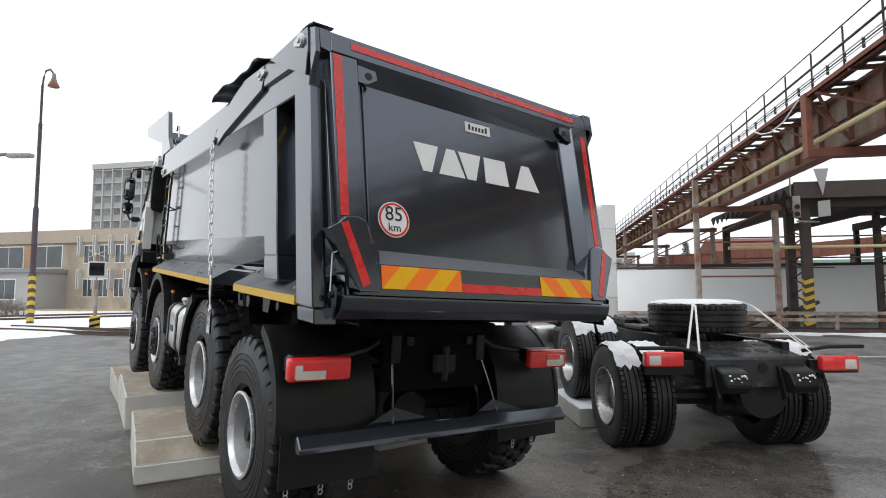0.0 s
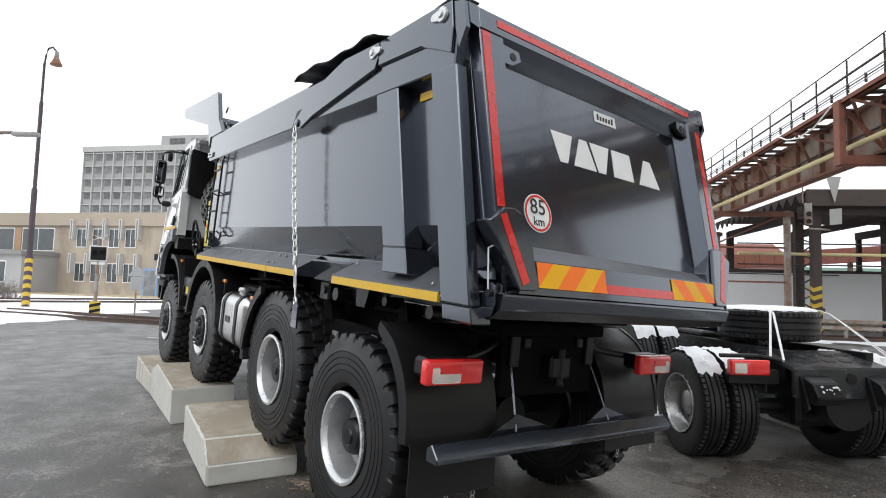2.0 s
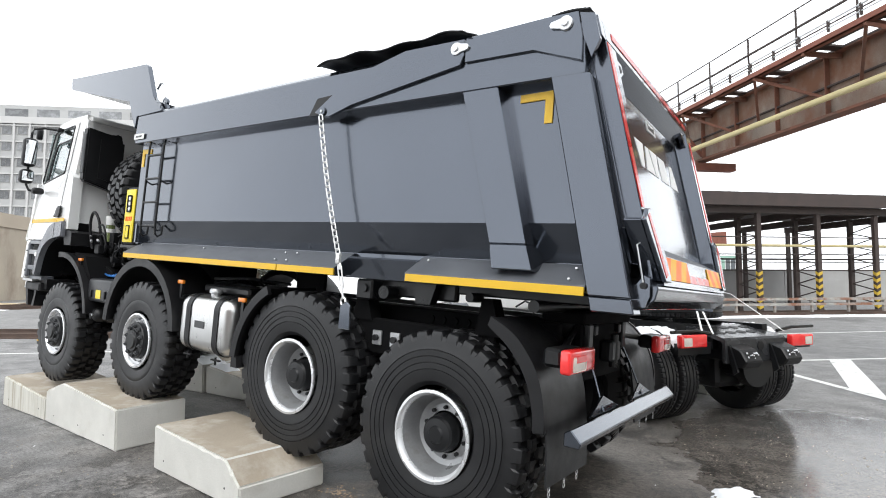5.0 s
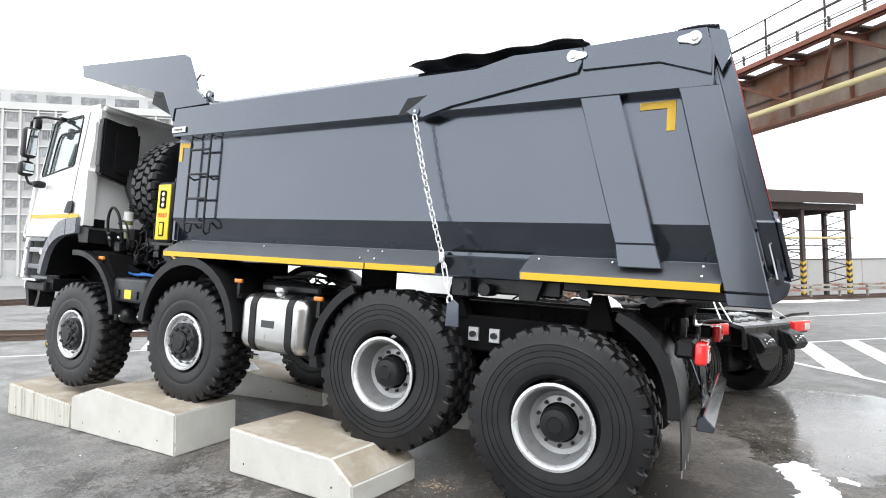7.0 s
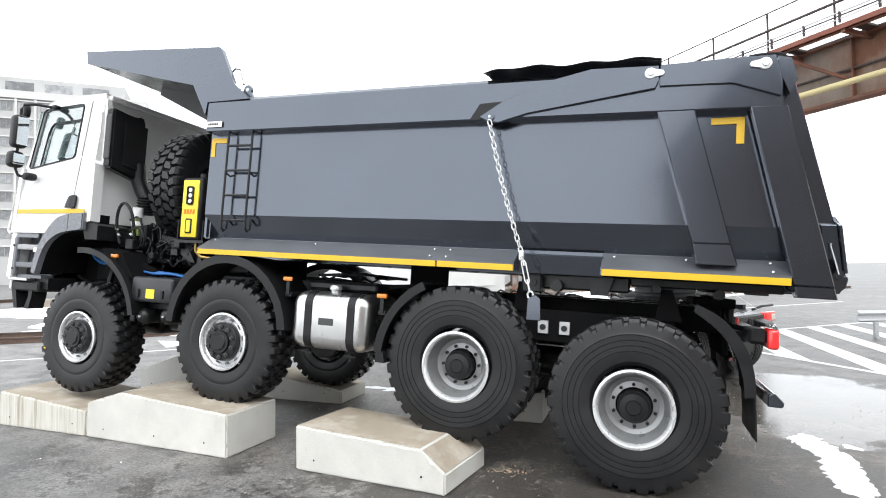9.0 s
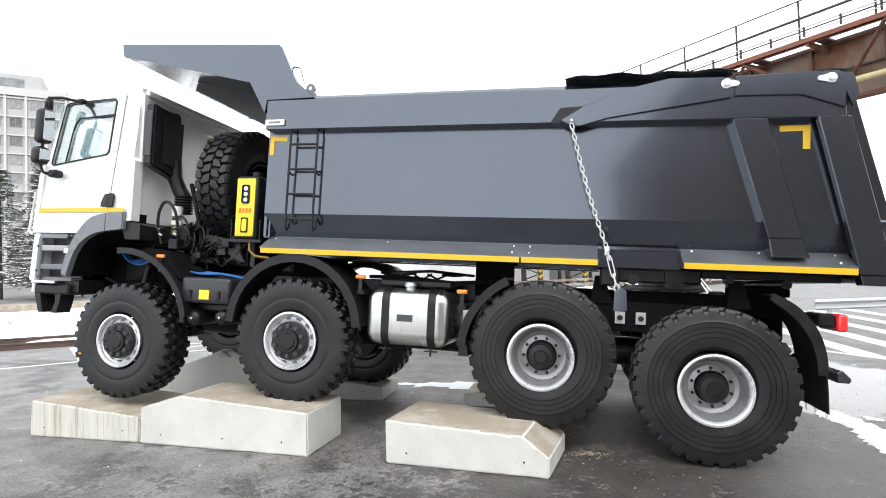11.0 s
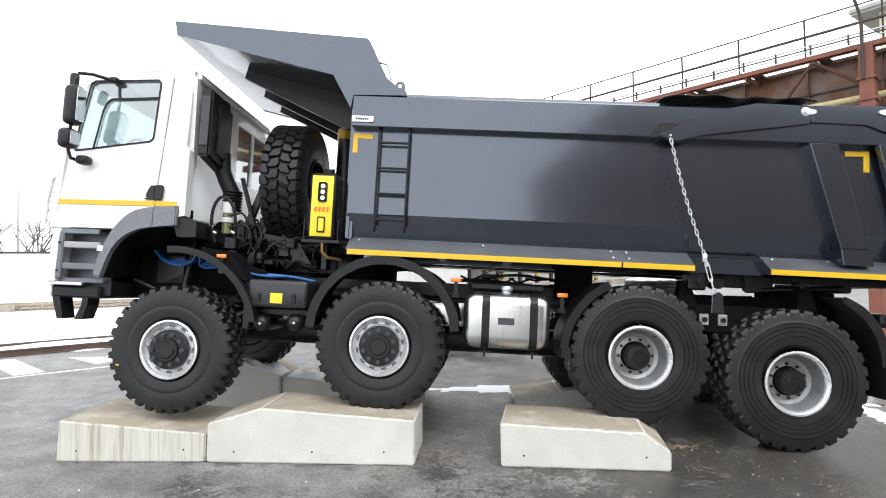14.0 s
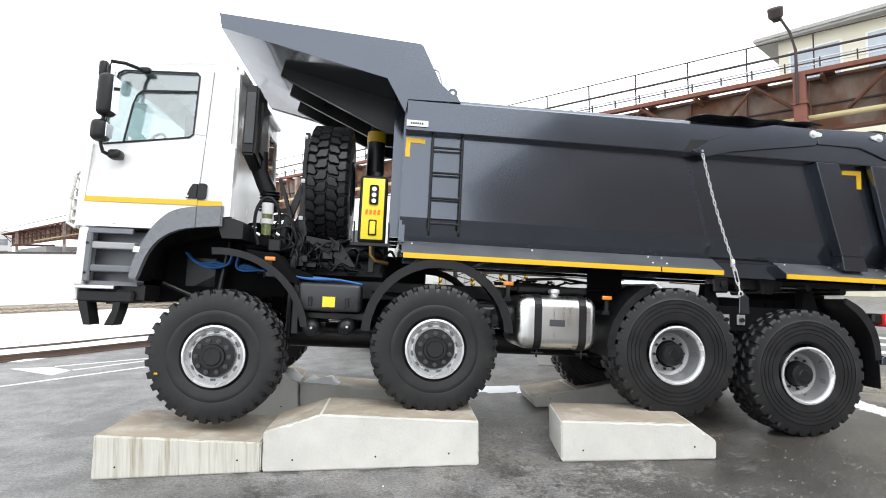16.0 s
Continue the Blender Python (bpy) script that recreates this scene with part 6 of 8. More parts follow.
# far blocks of the second lorry, with snow on top
def loose_block(m, lx, ly, lz, snow=True):
    b = B()
    box(b, -lx / 2, lx / 2, -ly / 2, ly / 2, 0, lz, 0.012)
    ob = part("concrete_block", b, CONCRETE, m=m)
    tagged(ob, "snow-topped concrete block under a truck wheel", "concrete block", "concrete blocks under the trucks")
    if snow:
        b = B()
        n = 12
        rnd = random.Random(int(lx * 100))
        vs = [[b.verts.new((-lx / 2 + lx * i / n + (rnd.random() - 0.5) * 0.03, -ly / 2 + ly * k / 6 + (rnd.random() - 0.5) * 0.03, lz + (0.03 * rnd.random() + 0.012 if 0 < i < n and 0 < k < 6 else 0.004))) for k in range(7)] for i in range(n + 1)]
        for i in range(n):
            for k in range(6):
                b.faces.new((vs[i][k], vs[i + 1][k], vs[i + 1][k + 1], vs[i][k + 1]))
        part("block_snow", b, SNOW, ob, "snow on the block", True)
    return ob


loose_block(CH @ pose(-1.35, -1.02, 0), 1.3, 0.75, 0.22)
loose_block(CH @ pose(-1.35, 1.02, 0), 1.3, 0.75, 0.22)

# ---- rusty conveyor and pipe bridge overhead: x along it, y towards the yard ----
GA = Matrix.Translation((4.2, 7.9, 0)) @ pose(0, 0, 0, 0, 0, math.degrees(math.atan2(0.714, -0.70)))
gantry = thing("pipe_bridge", GA, "rusty steel plate-girder bridge with walkway and railing", "bridge")
X0, X1 = -26.0, 70.0


def gp(name, b, mat, label="", parent=None, smooth=False):
    return part(name, b, mat, parent or gantry, label, smooth)


for y in (-0.95, -2.9):
    low = 5.12 if y > -1 else 5.98
    b = B()
    box(b, X0, X1, y - 0.012, y + 0.012, low, 6.34)
    web = gp("girder_web", b, BRIDGEWEB, "weathered steel girder web")
    b = B()
    box(b, X0, X1, y - 0.16, y + 0.16, low - 0.06, low)
    box(b, X0, X1, y - 0.16, y + 0.16, 6.34, 6.38)
    gp("girder_flange", b, RUST, "rusty girder flange", web)
    b = B()
    x = X0 + 0.3
    while x < X1:
        box(b, x, x + 0.02, y, y + 0.13, low, 6.34)
        x += 1.4
    tagged(gp("web_stiffener", b, RUST, "", web), kind="stuff")
# walkway: edge channel, brackets and deck with open slots
b = B()
box(b, X0, X1, -0.06, 0.0, 6.27, 6.38)
box(b, X0, X1, -0.16, 0.0, 6.27, 6.285)
gp("walkway_edge", b, REDSTEEL, "faded red walkway edge channel")
b = B()
x = X0
while x < X1:
    box(b, x + 1.18, x + 1.40, -0.80, -0.42, 6.36, 6.40)
    x += 1.4
box(b, X0, X1, -0.42, -0.06, 6.36, 6.40)
box(b, X0, X1, -0.93, -0.78, 6.36, 6.40)
box(b, X0, X1, -2.75, -1.1, 6.39, 6.42)
tagged(gp("walkway_deck", b, DARKSTEEL, "dark walkway deck plates"), kind="stuff")
b = B()
x, k = X0, 0
while x < X1:
    beam(b, (x, -0.03, 6.26), (x, -0.95, 6.26), 0.07, 0.09)
    if k % 2 == 0:
        beam(b, (x, -0.05, 6.24), (x + 0.95, -0.90, 5.55), 0.06, 0.06)
        beam(b, (x, -0.05, 6.24), (x - 0.95, -0.90, 5.55), 0.06, 0.06)
    x += 1.4
    k += 1
tagged(gp("walkway_bracket", b, RUST, "rusty walkway brackets"), kind="stuff")
# railing
x = X0
post = None
while x < 46:
    if post is None:
        b = B()
        beam(b, (0, 0, 6.30), (0, 0, 7.22), 0.03, 0.03)
        post = gp("railing_post", b, DARKSTEEL)
        post.matrix_basis = Matrix.Translation((x + 0.13, -0.02, 0))
    else:
        again(post, "railing_post", Matrix.Translation((x + 0.13, -0.02, 0)))
    x += 1.4
for z, r, nm, mat in ((7.21, 0.016, "top_rail", DARKSTEEL), (6.82, 0.030, "cable_tray", DARKSTEEL), (6.60, 0.018, "cable", ZINC), (6.53, 0.016, "cable", DARKSTEEL), (6.47, 0.014, "cable", ZINC)):
    b = B()
    cyl(b, (X0, 0.03, z), (X1, 0.03, z), r, 6)
    gp(nm, b, mat)
b = B()
x = X0
while x < 40:
    box(b, x, x + 0.03, 0.0, 0.05, 6.40, 6.62)
    x += 0.7
tagged(gp("cable_clips", b, DARKSTEEL), kind="stuff")
b = B()
cyl(b, (X0, -0.45, 5.33), (19.0, -0.45, 5.33), 0.065, 12)
cyl(b, (19.0, -0.45, 5.33), (60.0, -0.45, 5.2), 0.055, 10)
gp("yellow_pipe", b, PIPE, "cream-yellow gas pipe", None, True)
b = B()
cyl(b, (X0, -0.88, 5.72), (X1, -0.88, 5.72), 0.03, 6)
gp("thin_pipe", b, DARKSTEEL)
# hanging cross frame
b = B()
box(b, 7.98, 8.25, -0.10, 0.04, 4.98, 6.38, 0.01)
box(b, 7.98, 8.25, -1.95, 0.04, 4.80, 5.02, 0.01)
beam(b, (8.1, -0.1, 6.2), (8.1, -1.0, 5.2), 0.08, 0.08)
gp("cross_frame", b, REDSTEEL, "faded red hanging cross frame")
b = B()
tube(b, [(8.3, 0.05, 6.30), (9.0, 0.12, 5.98), (9.9, 0.10, 5.95), (10.6, 0.08, 6.10), (11.2, 0.05, 6.35)], 0.02, 6)
gp("hanging_cable", b, WHITEINK, "loose white cable")
# column with its lamp
b = B()
box(b, -1.89, -1.63, -0.30, 0.02, 0.0, 6.37, 0.01)
for z in (5.6, 5.15):
    box(b, -1.93, -1.59, -0.33, 0.05, z, z + 0.05)
gp("bridge_column", b, REDSTEEL, "faded red bridge column")
lampy = thing("wall_lamp", GA @ Matrix.Translation((-1.72, 0.05, 0)), "dark industrial lamp on a bent pole", "street lamp")
b = B()
tube(b, [(0, 0.0, 5.6), (0, 0.0, 6.9), (0.10, 0.02, 7.35), (0.28, 0.10, 7.72)], 0.035, 8)
part("lamp_pole", b, DARKSTEEL, lampy, smooth=True)
b = B()
lathe(b, [(0.0, -0.22), (0.06, -0.22), (0.10, -0.16), (0.16, -0.10), (0.17, 0.10), (0.13, 0.13), (0.0, 0.13)], 20, axis="z")
for v in b.verts:
    v.co = Matrix.Rotation(radians(-25), 3, "X") @ v.co + Vector((0.36, 0.14, 7.86))
part("lamp_head", b, DARKSTEEL, lampy, smooth=True)
# lattice legs
def trestle(x):
    t = thing("bridge_trestle", GA @ Matrix.Translation((x, 0, 0)), "rusty lattice trestle leg under the pipe bridge", "trestle", "trestles of the pipe bridge")
    for y in (0.0, -3.0):
        b = B()
        box(b, -0.10, 0.10, y - 0.10, y + 0.10, 0.0, 6.2 if y == 0 else 5.1, 0.008)
        part("leg", b, GREYSTEEL, t, "rust-streaked leg")
    for k in (1, 2):
        b = B()
        z = 0.8 + 1.4 * k
        if k == 2:
            beam(b, (0, 0.0, z), (0, -3.0, z + 1.4), 0.06, 0.06)
        beam(b, (0, 0.0, z), (0, -3.0, z), 0.07, 0.07)
        part("brace", b, RUST, t)
    b = B()
    box(b, -0.14, 0.14, -3.2, 0.2, 4.86, 5.06)
    part("head_beam", b, RUST, t)


for x in (17.9, 26.2, 37.5, 50.0, 64.0):
    trestle(x)


# ---- steel shelter beside the tracks: x along its front, y to its back ----
SH = Matrix.Translation((-5.9, 24.8, 0)) @ pose(0, 0, 0, 0, 0, math.degrees(math.atan2(0.70, 0.714)))
shelter = thing("steel_shelter", SH, "dark brown steel shelter with flat roof and lattice posts", "shelter")
HAZ_Y = surface("hazard_yellow", (0.62, 0.42, 0.05), 0.6, vary=0.15)


def lattice_post(x, y, striped):
    b = B()
    h = 0.17 if x == 0 else 0.115
    box(b, x - h, x + h, y - 0.88 * h, y + 0.88 * h, -0.4, 5.4)
    p = part("post", b, DARKSTEEL, shelter)
    if striped:
        for k in range(6):
            b = B()
            z = 0.15 + 0.34 * k
            lo = [(x - h - 0.002, z), (x + h + 0.002, z + 0.12), (x + h + 0.002, z + 0.29), (x - h - 0.002, z + 0.17)]
            slab(b, lo, y - 0.88 * h - 0.006, y - 0.88 * h + 0.002)
            slab(b, [(y + (u - x) * 0.88, w) for u, w in lo], x - h - 0.008, x - h + 0.002, axis="x")
            part("hazard_stripe", b, HAZ_Y, p, "yellow hazard stripe")
    return p


for k in range(6):
    x = 3.5 * k
    lattice_post(x, 0.0, True)
    lattice_post(x, 1.5, False)
    b = B()
    for j in range(7):
        z = 0.4 + 0.7 * j
        beam(b, (x, 0.05, z), (x, 1.45, z + 0.35), 0.05, 0.05)
        beam(b, (x, 1.45, z + 0.35), (x, 0.05, z + 0.7), 0.05, 0.05)
    part("lattice", b, DARKSTEEL, shelter)
    lattice_post(x, 10.0, False)
    b = B()
    box(b, x - 0.1, x + 0.1, 0.0, 10.2, 5.05, 5.45)
    part("roof_beam", b, DARKSTEEL, shelter)
b = B()
box(b, -0.6, 18.0, -0.65, -0.55, 5.42, 6.10)
box(b, -0.6, 18.0, -0.6, 10.6, 5.98, 6.06)
box(b, -0.6, 18.0, -0.2, 0.2, 5.1, 5.45)
part("roof", b, DARKSTEEL, shelter, "dark brown roof with deep fascia")
b = B()
for k in range(14):
    y = -0.6 + 0.8 * k
    slab(b, [(y, 5.98), (y + 0.4, 5.55), (y + 0.8, 5.98)], -0.66, -0.6, axis="x")
part("saw_edge_cladding", b, DARKSTEEL, shelter)
for z, y, r in ((3.45, 0.12, 0.07), (3.0, 0.2, 0.03), (3.9, 0.2, 0.03)):
    b = B()
    cyl(b, (-3.0, y, z), (18.0, y, z), r, 8)
    part("yard_pipe", b, PIPE if r > 0.05 else DARKSTEEL, shelter)
for z, r in ((2.95, 0.05), (2.76, 0.025)):
    b = B()
    cyl(b, (-6.0, 5.0, z), (20.0, 5.0, z), r, 6)
    part("low_pipe", b, DARKSTEEL, shelter)
# signal head and sign plates on the corner post
sig = thing("signal_post", SH @ Matrix.Translation((-0.6, -0.75, 0)), "grey railway signal plates hung on the shelter corner", "signal")
b = B()
box(b, -0.14, 0.14, -0.05, 0.05, 4.6, 5.5, 0.01)
cyl(b, (-0.2, 0, 5.5), (-0.2, 0, 6.9), 0.03, 8)
cyl(b, (0, 0, 4.45), (1.0, 0.4, 4.45), 0.04, 8)
part("signal_body", b, GREYSTEEL, sig)
for z in (4.75, 5.05):
    b = B()
    cyl(b, (0, -0.055, z), (0, -0.08, z), 0.10, 16)
    part("signal_lens", b, BLACK, sig)
b = B()
slab(b, [(0.7, 6.6), (1.25, 6.6), (1.0, 5.5)], -0.03, 0.0)
part("triangle_plate", b, WALLP, sig, "back of a triangular sign")
b = B()
slab(b, [(0.8, 4.6), (1.25, 4.65), (1.25, 5.3), (0.8, 5.25)], -0.03, 0.0)
part("sign_plate", b, WALLP, sig)
# panel wall at the back
wallb = thing("panel_wall", SH @ Matrix.Translation((0, 11.0, 0)), kind="structure")
tagged(wallb, "pale grey concrete panel wall", "wall")
b = B()
box(b, 0.02, 2.98, 0, 0.12, 0.0, 2.35, 0.01)
pan = None
for k in range(-4, 14):
    m = Matrix.Translation((3.0 * k, 0, 0))
    if pan is None:
        pan = part("panel", b, WALLP, wallb)
        pan.matrix_basis = m
    else:
        again(pan, "panel", m)
b = B()
box(b, -12, 42, -0.03, 0.15, 2.35, 2.45)
part("wall_cap", b, DARKSTEEL, wallb)
# guard rail by the road
rail2 = thing("guard_rail", SH @ Matrix.Translation((0, -2.2, 0)), "rusty grey guard rail on short posts", "guard rail")
b = B()
for z in (0.45, 0.70):
    box(b, -10, 18, -0.03, 0.03, z, z + 0.12)
part("rail", b, GREYSTEEL, rail2)
gpst = None
for k in range(15):
    m = Matrix.Translation((-10 + 2.0 * k, 0.05, 0))
    if gpst is None:
        b = B()
        box(b, -0.05, 0.05, -0.05, 0.05, -0.2, 0.82)
        gpst = part("post", b, GREYSTEEL, rail2)
        gpst.matrix_basis = m
    else:
        again(gpst, "post", m)
# buildings behind the wall
def far_house(x, y, lx, lz, colour, name, label, windows, wz, roof=None):
    h = thing(name, SH @ Matrix.Translation((x, y, 0)), label, "building")
    b = B()
    box(b, 0, lx, 0, 10, 0, lz)
    part("wall", b, colour, h)
    if roof:
        b = B()
        slab(b, [(-0.3, lz), (10.3, lz), (5, lz + 2.2)], -0.3, lx + 0.3, axis="x")
        part("roof", b, roof, h)
    for k in range(windows):
        b = B()
        wx = 0.8 + (lx - 1.6) * k / max(1, windows - 1) - 0.6
        box(b, wx, wx + 1.3, -0.03, 0.05, wz, wz + 1.4)
        w = part("window", b, WHITEINK, h)
        for j in range(2):
            b = B()
            box(b, wx + 0.08 + 0.6 * j, wx + 0.60 + 0.6 * j, -0.05, -0.03, wz + 0.1, wz + 1.3)
            part("pane", b, PANE, w)
    return h


GREEN = surface("mint_render", (0.30, 0.46, 0.38), 0.9, vary=0.08, scale=0.5)
PINK = surface("faded_pink_render", (0.46, 0.27, 0.25), 0.9, vary=0.1, scale=0.5)
far_house(11.0, 28.0, 16, 4.3, GREEN, "green_house", "mint green works building with white windows", 7, 2.6)
far_house(4.8, 25.6, 5.6, 4.3, PINK, "pink_house", "faded pink gabled works building", 3, 2.4, REDSTEEL)
far_house(-4.0, 38.0, 6.5, 4.6, PALE, "low_hall", "long pale low hall under snow", 7, 1.4)
conv = thing("red_conveyor", SH @ Matrix.Translation((0, 20, 0)), "faded red sloping conveyor gallery behind the wall", "conveyor")
b = B()
slab(b, [(-2, 3.31), (20, 4.9), (20, 6.1), (-2, 4.27)], 0, 1.6)
part("gallery", b, REDSTEEL, conv)
b = B()
for k in range(21):
    x = -1.9 + 1.05 * k
    z = 2.3 + (x + 16) * 2.6 / 36
    box(b, x, x + 0.08, -0.05, 0.0, z, z + 0.95)
tagged(part("gallery_ribs", b, REDSTEEL, conv), kind="stuff")
for x in (-1, 4, 12):
    b = B()
    z = 2.3 + (x + 16) * 2.6 / 36
    box(b, x, x + 0.25, 0.6, 0.9, 0, z)
    part("leg", b, GREYSTEEL, conv)
# cream works building that rises beyond the bridge; x along its eaves, from its free corner
YB = Matrix.Translation((19.1, 27.1, 0)) @ pose(0, 0, 0, 0, 0, math.degrees(math.atan2(-0.7875, 0.6163)))
yb = thing("cream_house", YB, "cream rendered upper works storey with metal windows", "building")
b = B()
box(b, 1.2, 30, 0.8, 9, 0, 15.85)
part("wall", b, surface("cream_render", (0.74, 0.70, 0.56), 0.85, vary=0.05, scale=0.5), yb)
b = B()
box(b, 0, 31, 0, 9.5, 16.0, 16.2)
box(b, 0.1, 31, 0.1, 9.5, 15.85, 16.0)
part("roof", b, surface("grey_eaves", (0.42, 0.41, 0.39), 0.7, vary=0.12), yb)
PALEGLASS = surface("pale_glass", (0.42, 0.47, 0.52), 0.1, vary=0.15, scale=1)
for k in range(7):
    b = B()
    x = 1.75 + 3.85 * k
    box(b, x, x + 2.75, 0.72, 0.80, 12.9, 15.1)
    w = part("window", b, WHITEINK, yb)
    for j in range(2):
        b = B()
        box(b, x + 0.12 + 1.28 * j, x + 1.35 + 1.28 * j, 0.68, 0.72, 13.0, 15.0)
        part("pane", b, PALEGLASS, w)

# short galvanised barrier at the yard's edge
bar = thing("road_barrier", Matrix.Translation((5.0, 10.6, 0)) @ pose(0, 0, 0, 0, 0, 20), "short galvanised steel road barrier on a post", "barrier")
b = B()
run(b, [(0.0, 0.38), (-0.05, 0.42), (0.0, 0.48), (0.0, 0.52), (-0.05, 0.58), (0.0, 0.64), (0.02, 0.64), (-0.03, 0.58), (0.02, 0.52), (0.02, 0.48), (-0.03, 0.42), (0.02, 0.38)], -0.6, 2.6)
part("w_beam", b, ZINC, bar)
for x in (-0.2, 1.8):
    b = B()
    box(b, x, x + 0.08, 0.02, 0.10, 0.0, 0.62)
    part("post", b, ZINC, bar)


# ---- slab block and works office across the tracks ----
TO = Matrix.Translation((-168, 8.2, 0)) @ pose(0, 0, 0, 0, 0, 42.3)
tower = thing("slab_block", TO, "long grey ten-storey panel slab block with window grid", "building")
TLEN, FLOOR, COLS, ROWS_N = 101.9, 3.35, 34, 10
PANEL = surface("grey_facade_panel", (0.42, 0.42, 0.415), 0.85, vary=0.08, scale=0.15, stain=(0.26, 0.26, 0.25), stain_at=(0.5, 0.85), stain_scale=0.2)
FIN = surface("pale_facade_fin", (0.54, 0.535, 0.525), 0.85, vary=0.06, scale=0.2)
b = B()
box(b, 0, TLEN, 0.0, 15, 0, 35.0)
part("wall", b, PANEL, tower)
b = B()
box(b, -0.3, TLEN + 0.3, -0.5, 15.3, 34.2, 35.6)
part("parapet", b, FIN, tower)
b = B()
box(b, 20, TLEN - 4, 3, 12, 35.6, 39.0)
part("roof_storey", b, PANEL, tower)
step = TLEN / COLS
b = B()
for f in range(1, ROWS_N):
    z = 1.2 + FLOOR * f
    box(b, 0, TLEN, -0.28, 0.0, z + 2.35, z + 2.6)
for c in range(COLS + 1):
    box(b, max(0, c * step - 0.18), c * step + 0.18, -0.42, 0.0, 2.0, 34.2)
tagged(part("facade_ribs", b, FIN, tower, "pale concrete ribs and sills"), kind="stuff")
b = B()
box(b, 0.0, step - 1.15, -0.06, 0.02, 0, 1.75)
fr = part("window", b, WALLP, tower)
fr.matrix_basis = Matrix.Translation((0.57, 0, 1.2 + FLOOR + 0.55))
b = B()
box(b, 0.06, (step - 1.15) * 0.5 - 0.04, -0.10, -0.06, 0.1, 1.65)
box(b, (step - 1.15) * 0.5 + 0.04, step - 1.21, -0.10, -0.06, 0.1, 1.65)
pn = part("pane", b, PANE, fr)
# distance haze over the panes is put into this lighter grey
GLASS2 = surface("haze_greyed_glass", (0.19, 0.195, 0.20), 0.25, vary=0.35, scale=1.2, pieces=0.5)
pn.data.materials[0] = GLASS2
for f in range(1, ROWS_N):
    for c in range(COLS):
        if f == 1 and c == 0:
            continue
        w = again(fr, "window", Matrix.Translation((c * step + 0.57, 0, 1.2 + FLOOR * f + 0.55)))
        o = new("pane", pn.data)
        o.parent = w
for f in range(1, ROWS_N):
    b = B()
    box(b, TLEN, TLEN + 0.05, 3, 12, 1.2 + FLOOR * f + 0.7, 1.2 + FLOOR * f + 2.2)
    part("end_window", b, GLASS2, tower)
for k in range(12):
    b = B()
    box(b, 22.5 + 6.2 * k, 27.0 + 6.2 * k, 2.95, 3.0, 36.4, 38.2)
    part("roof_window", b, GLASS2, tower)

OF = Matrix.Translation((-50.7, 7.9, 0)) @ pose(0, 0, 0, 0, 0, 41)
office = thing("office_building", OF, "two-storey beige works office with concrete window fins", "building")
b = B()
box(b, -60, 0, 0, 12, -0.5, 7.3)
part("wall", b, BEIGE, office)
b = B()
box(b, -60.2, 0.15, -0.25, 12.2, 6.35, 7.55)
part("parapet", b, surface("tan_parapet", (0.40, 0.34, 0.27), 0.9, vary=0.08, scale=0.3), office)


def office_window(x, z, w, h):
    b = B()
    box(b, x, x + w, -0.05, 0.05, z, z + h)
    f = part("window", b, WHITEINK, office)
    n = 2
    for j in range(n):
        b = B()
        box(b, x + 0.08 + (w - 0.06) / n * j, x + (w - 0.06) / n * (j + 1), -0.07, -0.05, z + 0.08, z + h - 0.08)
        part("pane", b, PANE, f)


for z in (4.35, 1.2):
    for k in range(4):
        office_window(-4.20 - 1.75 * k, z, 1.15, 1.75)
    for k in range(5):
        x = -2.85 - 1.75 * k
        for dx in (0.0, 0.22):
            b = B()
            box(b, x + dx, x + dx + 0.10, -0.45, 0.0, z + 0.75, z + 2.5)
            part("window_fin", b, FIN, office, "concrete sun fin")
        b = B()
        box(b, x, x + 0.32, -0.45, 0.0, z + 2.5, z + 2.6)
        part("fin_cap", b, FIN, office)
b = B()
box(b, -2.1, -0.55, -0.08, 0.02, 0.0, 2.55)
dr = part("door", b, surface("blue_door_paint", (0.20, 0.33, 0.52), 0.5), office, "pale blue steel door frame")
b = B()
box(b, -1.9, -0.75, -0.10, -0.08, 0.05, 2.35)
part("door_panes", b, GLASS2, dr)
b = B()
box(b, -1.0, -0.45, -0.1, 0.0, 3.3, 3.85)
part("wall_sign", b, BLACK, office)
for k in range(9):
    x = -15.6 - 4.6 * k
    b = B()
    box(b, x, x + 3.7, -0.06, 0.02, 3.95, 6.15)
    w = part("window", b, WHITEINK, office)
    for j in range(2):
        b = B()
        box(b, x + 0.10 + 1.80 * j, x + 1.80 + 1.80 * j, -0.08, -0.06, 4.05, 6.05)
        part("pane", b, PANE, w)
    b = B()
    box(b, x - 0.75, x - 0.1, -0.08, 0.02, 3.95, 6.15)
    part("wood_panel", b, surface("tan_boards", (0.42, 0.26, 0.15), 0.7), office)
b = B()
box(b, -60, -11.4, -3.5, 0.0, -0.5, 3.45)
annex = part("annex", b, PALE, office, "pale grey low annex")
b = B()
box(b, -60, -11.2, -3.8, 0.0, 3.45, 3.8)
part("annex_roof", b, surface("grey_roof_edge", (0.24, 0.235, 0.23), 0.8), annex)
for k in range(6):
    b = B()
    x = -16.6 - 7.0 * k
    box(b, x, x + 3.6, -3.56, -3.48, 1.0, 2.9)
    w = part("annex_window", b, WHITEINK, annex)
    for j in range(3):
        b = B()
        box(b, x + 0.1 + 1.17 * j, x + 1.17 + 1.17 * j, -3.6, -3.56, 1.1, 2.8)
        part("annex_pane", b, PANE, w)

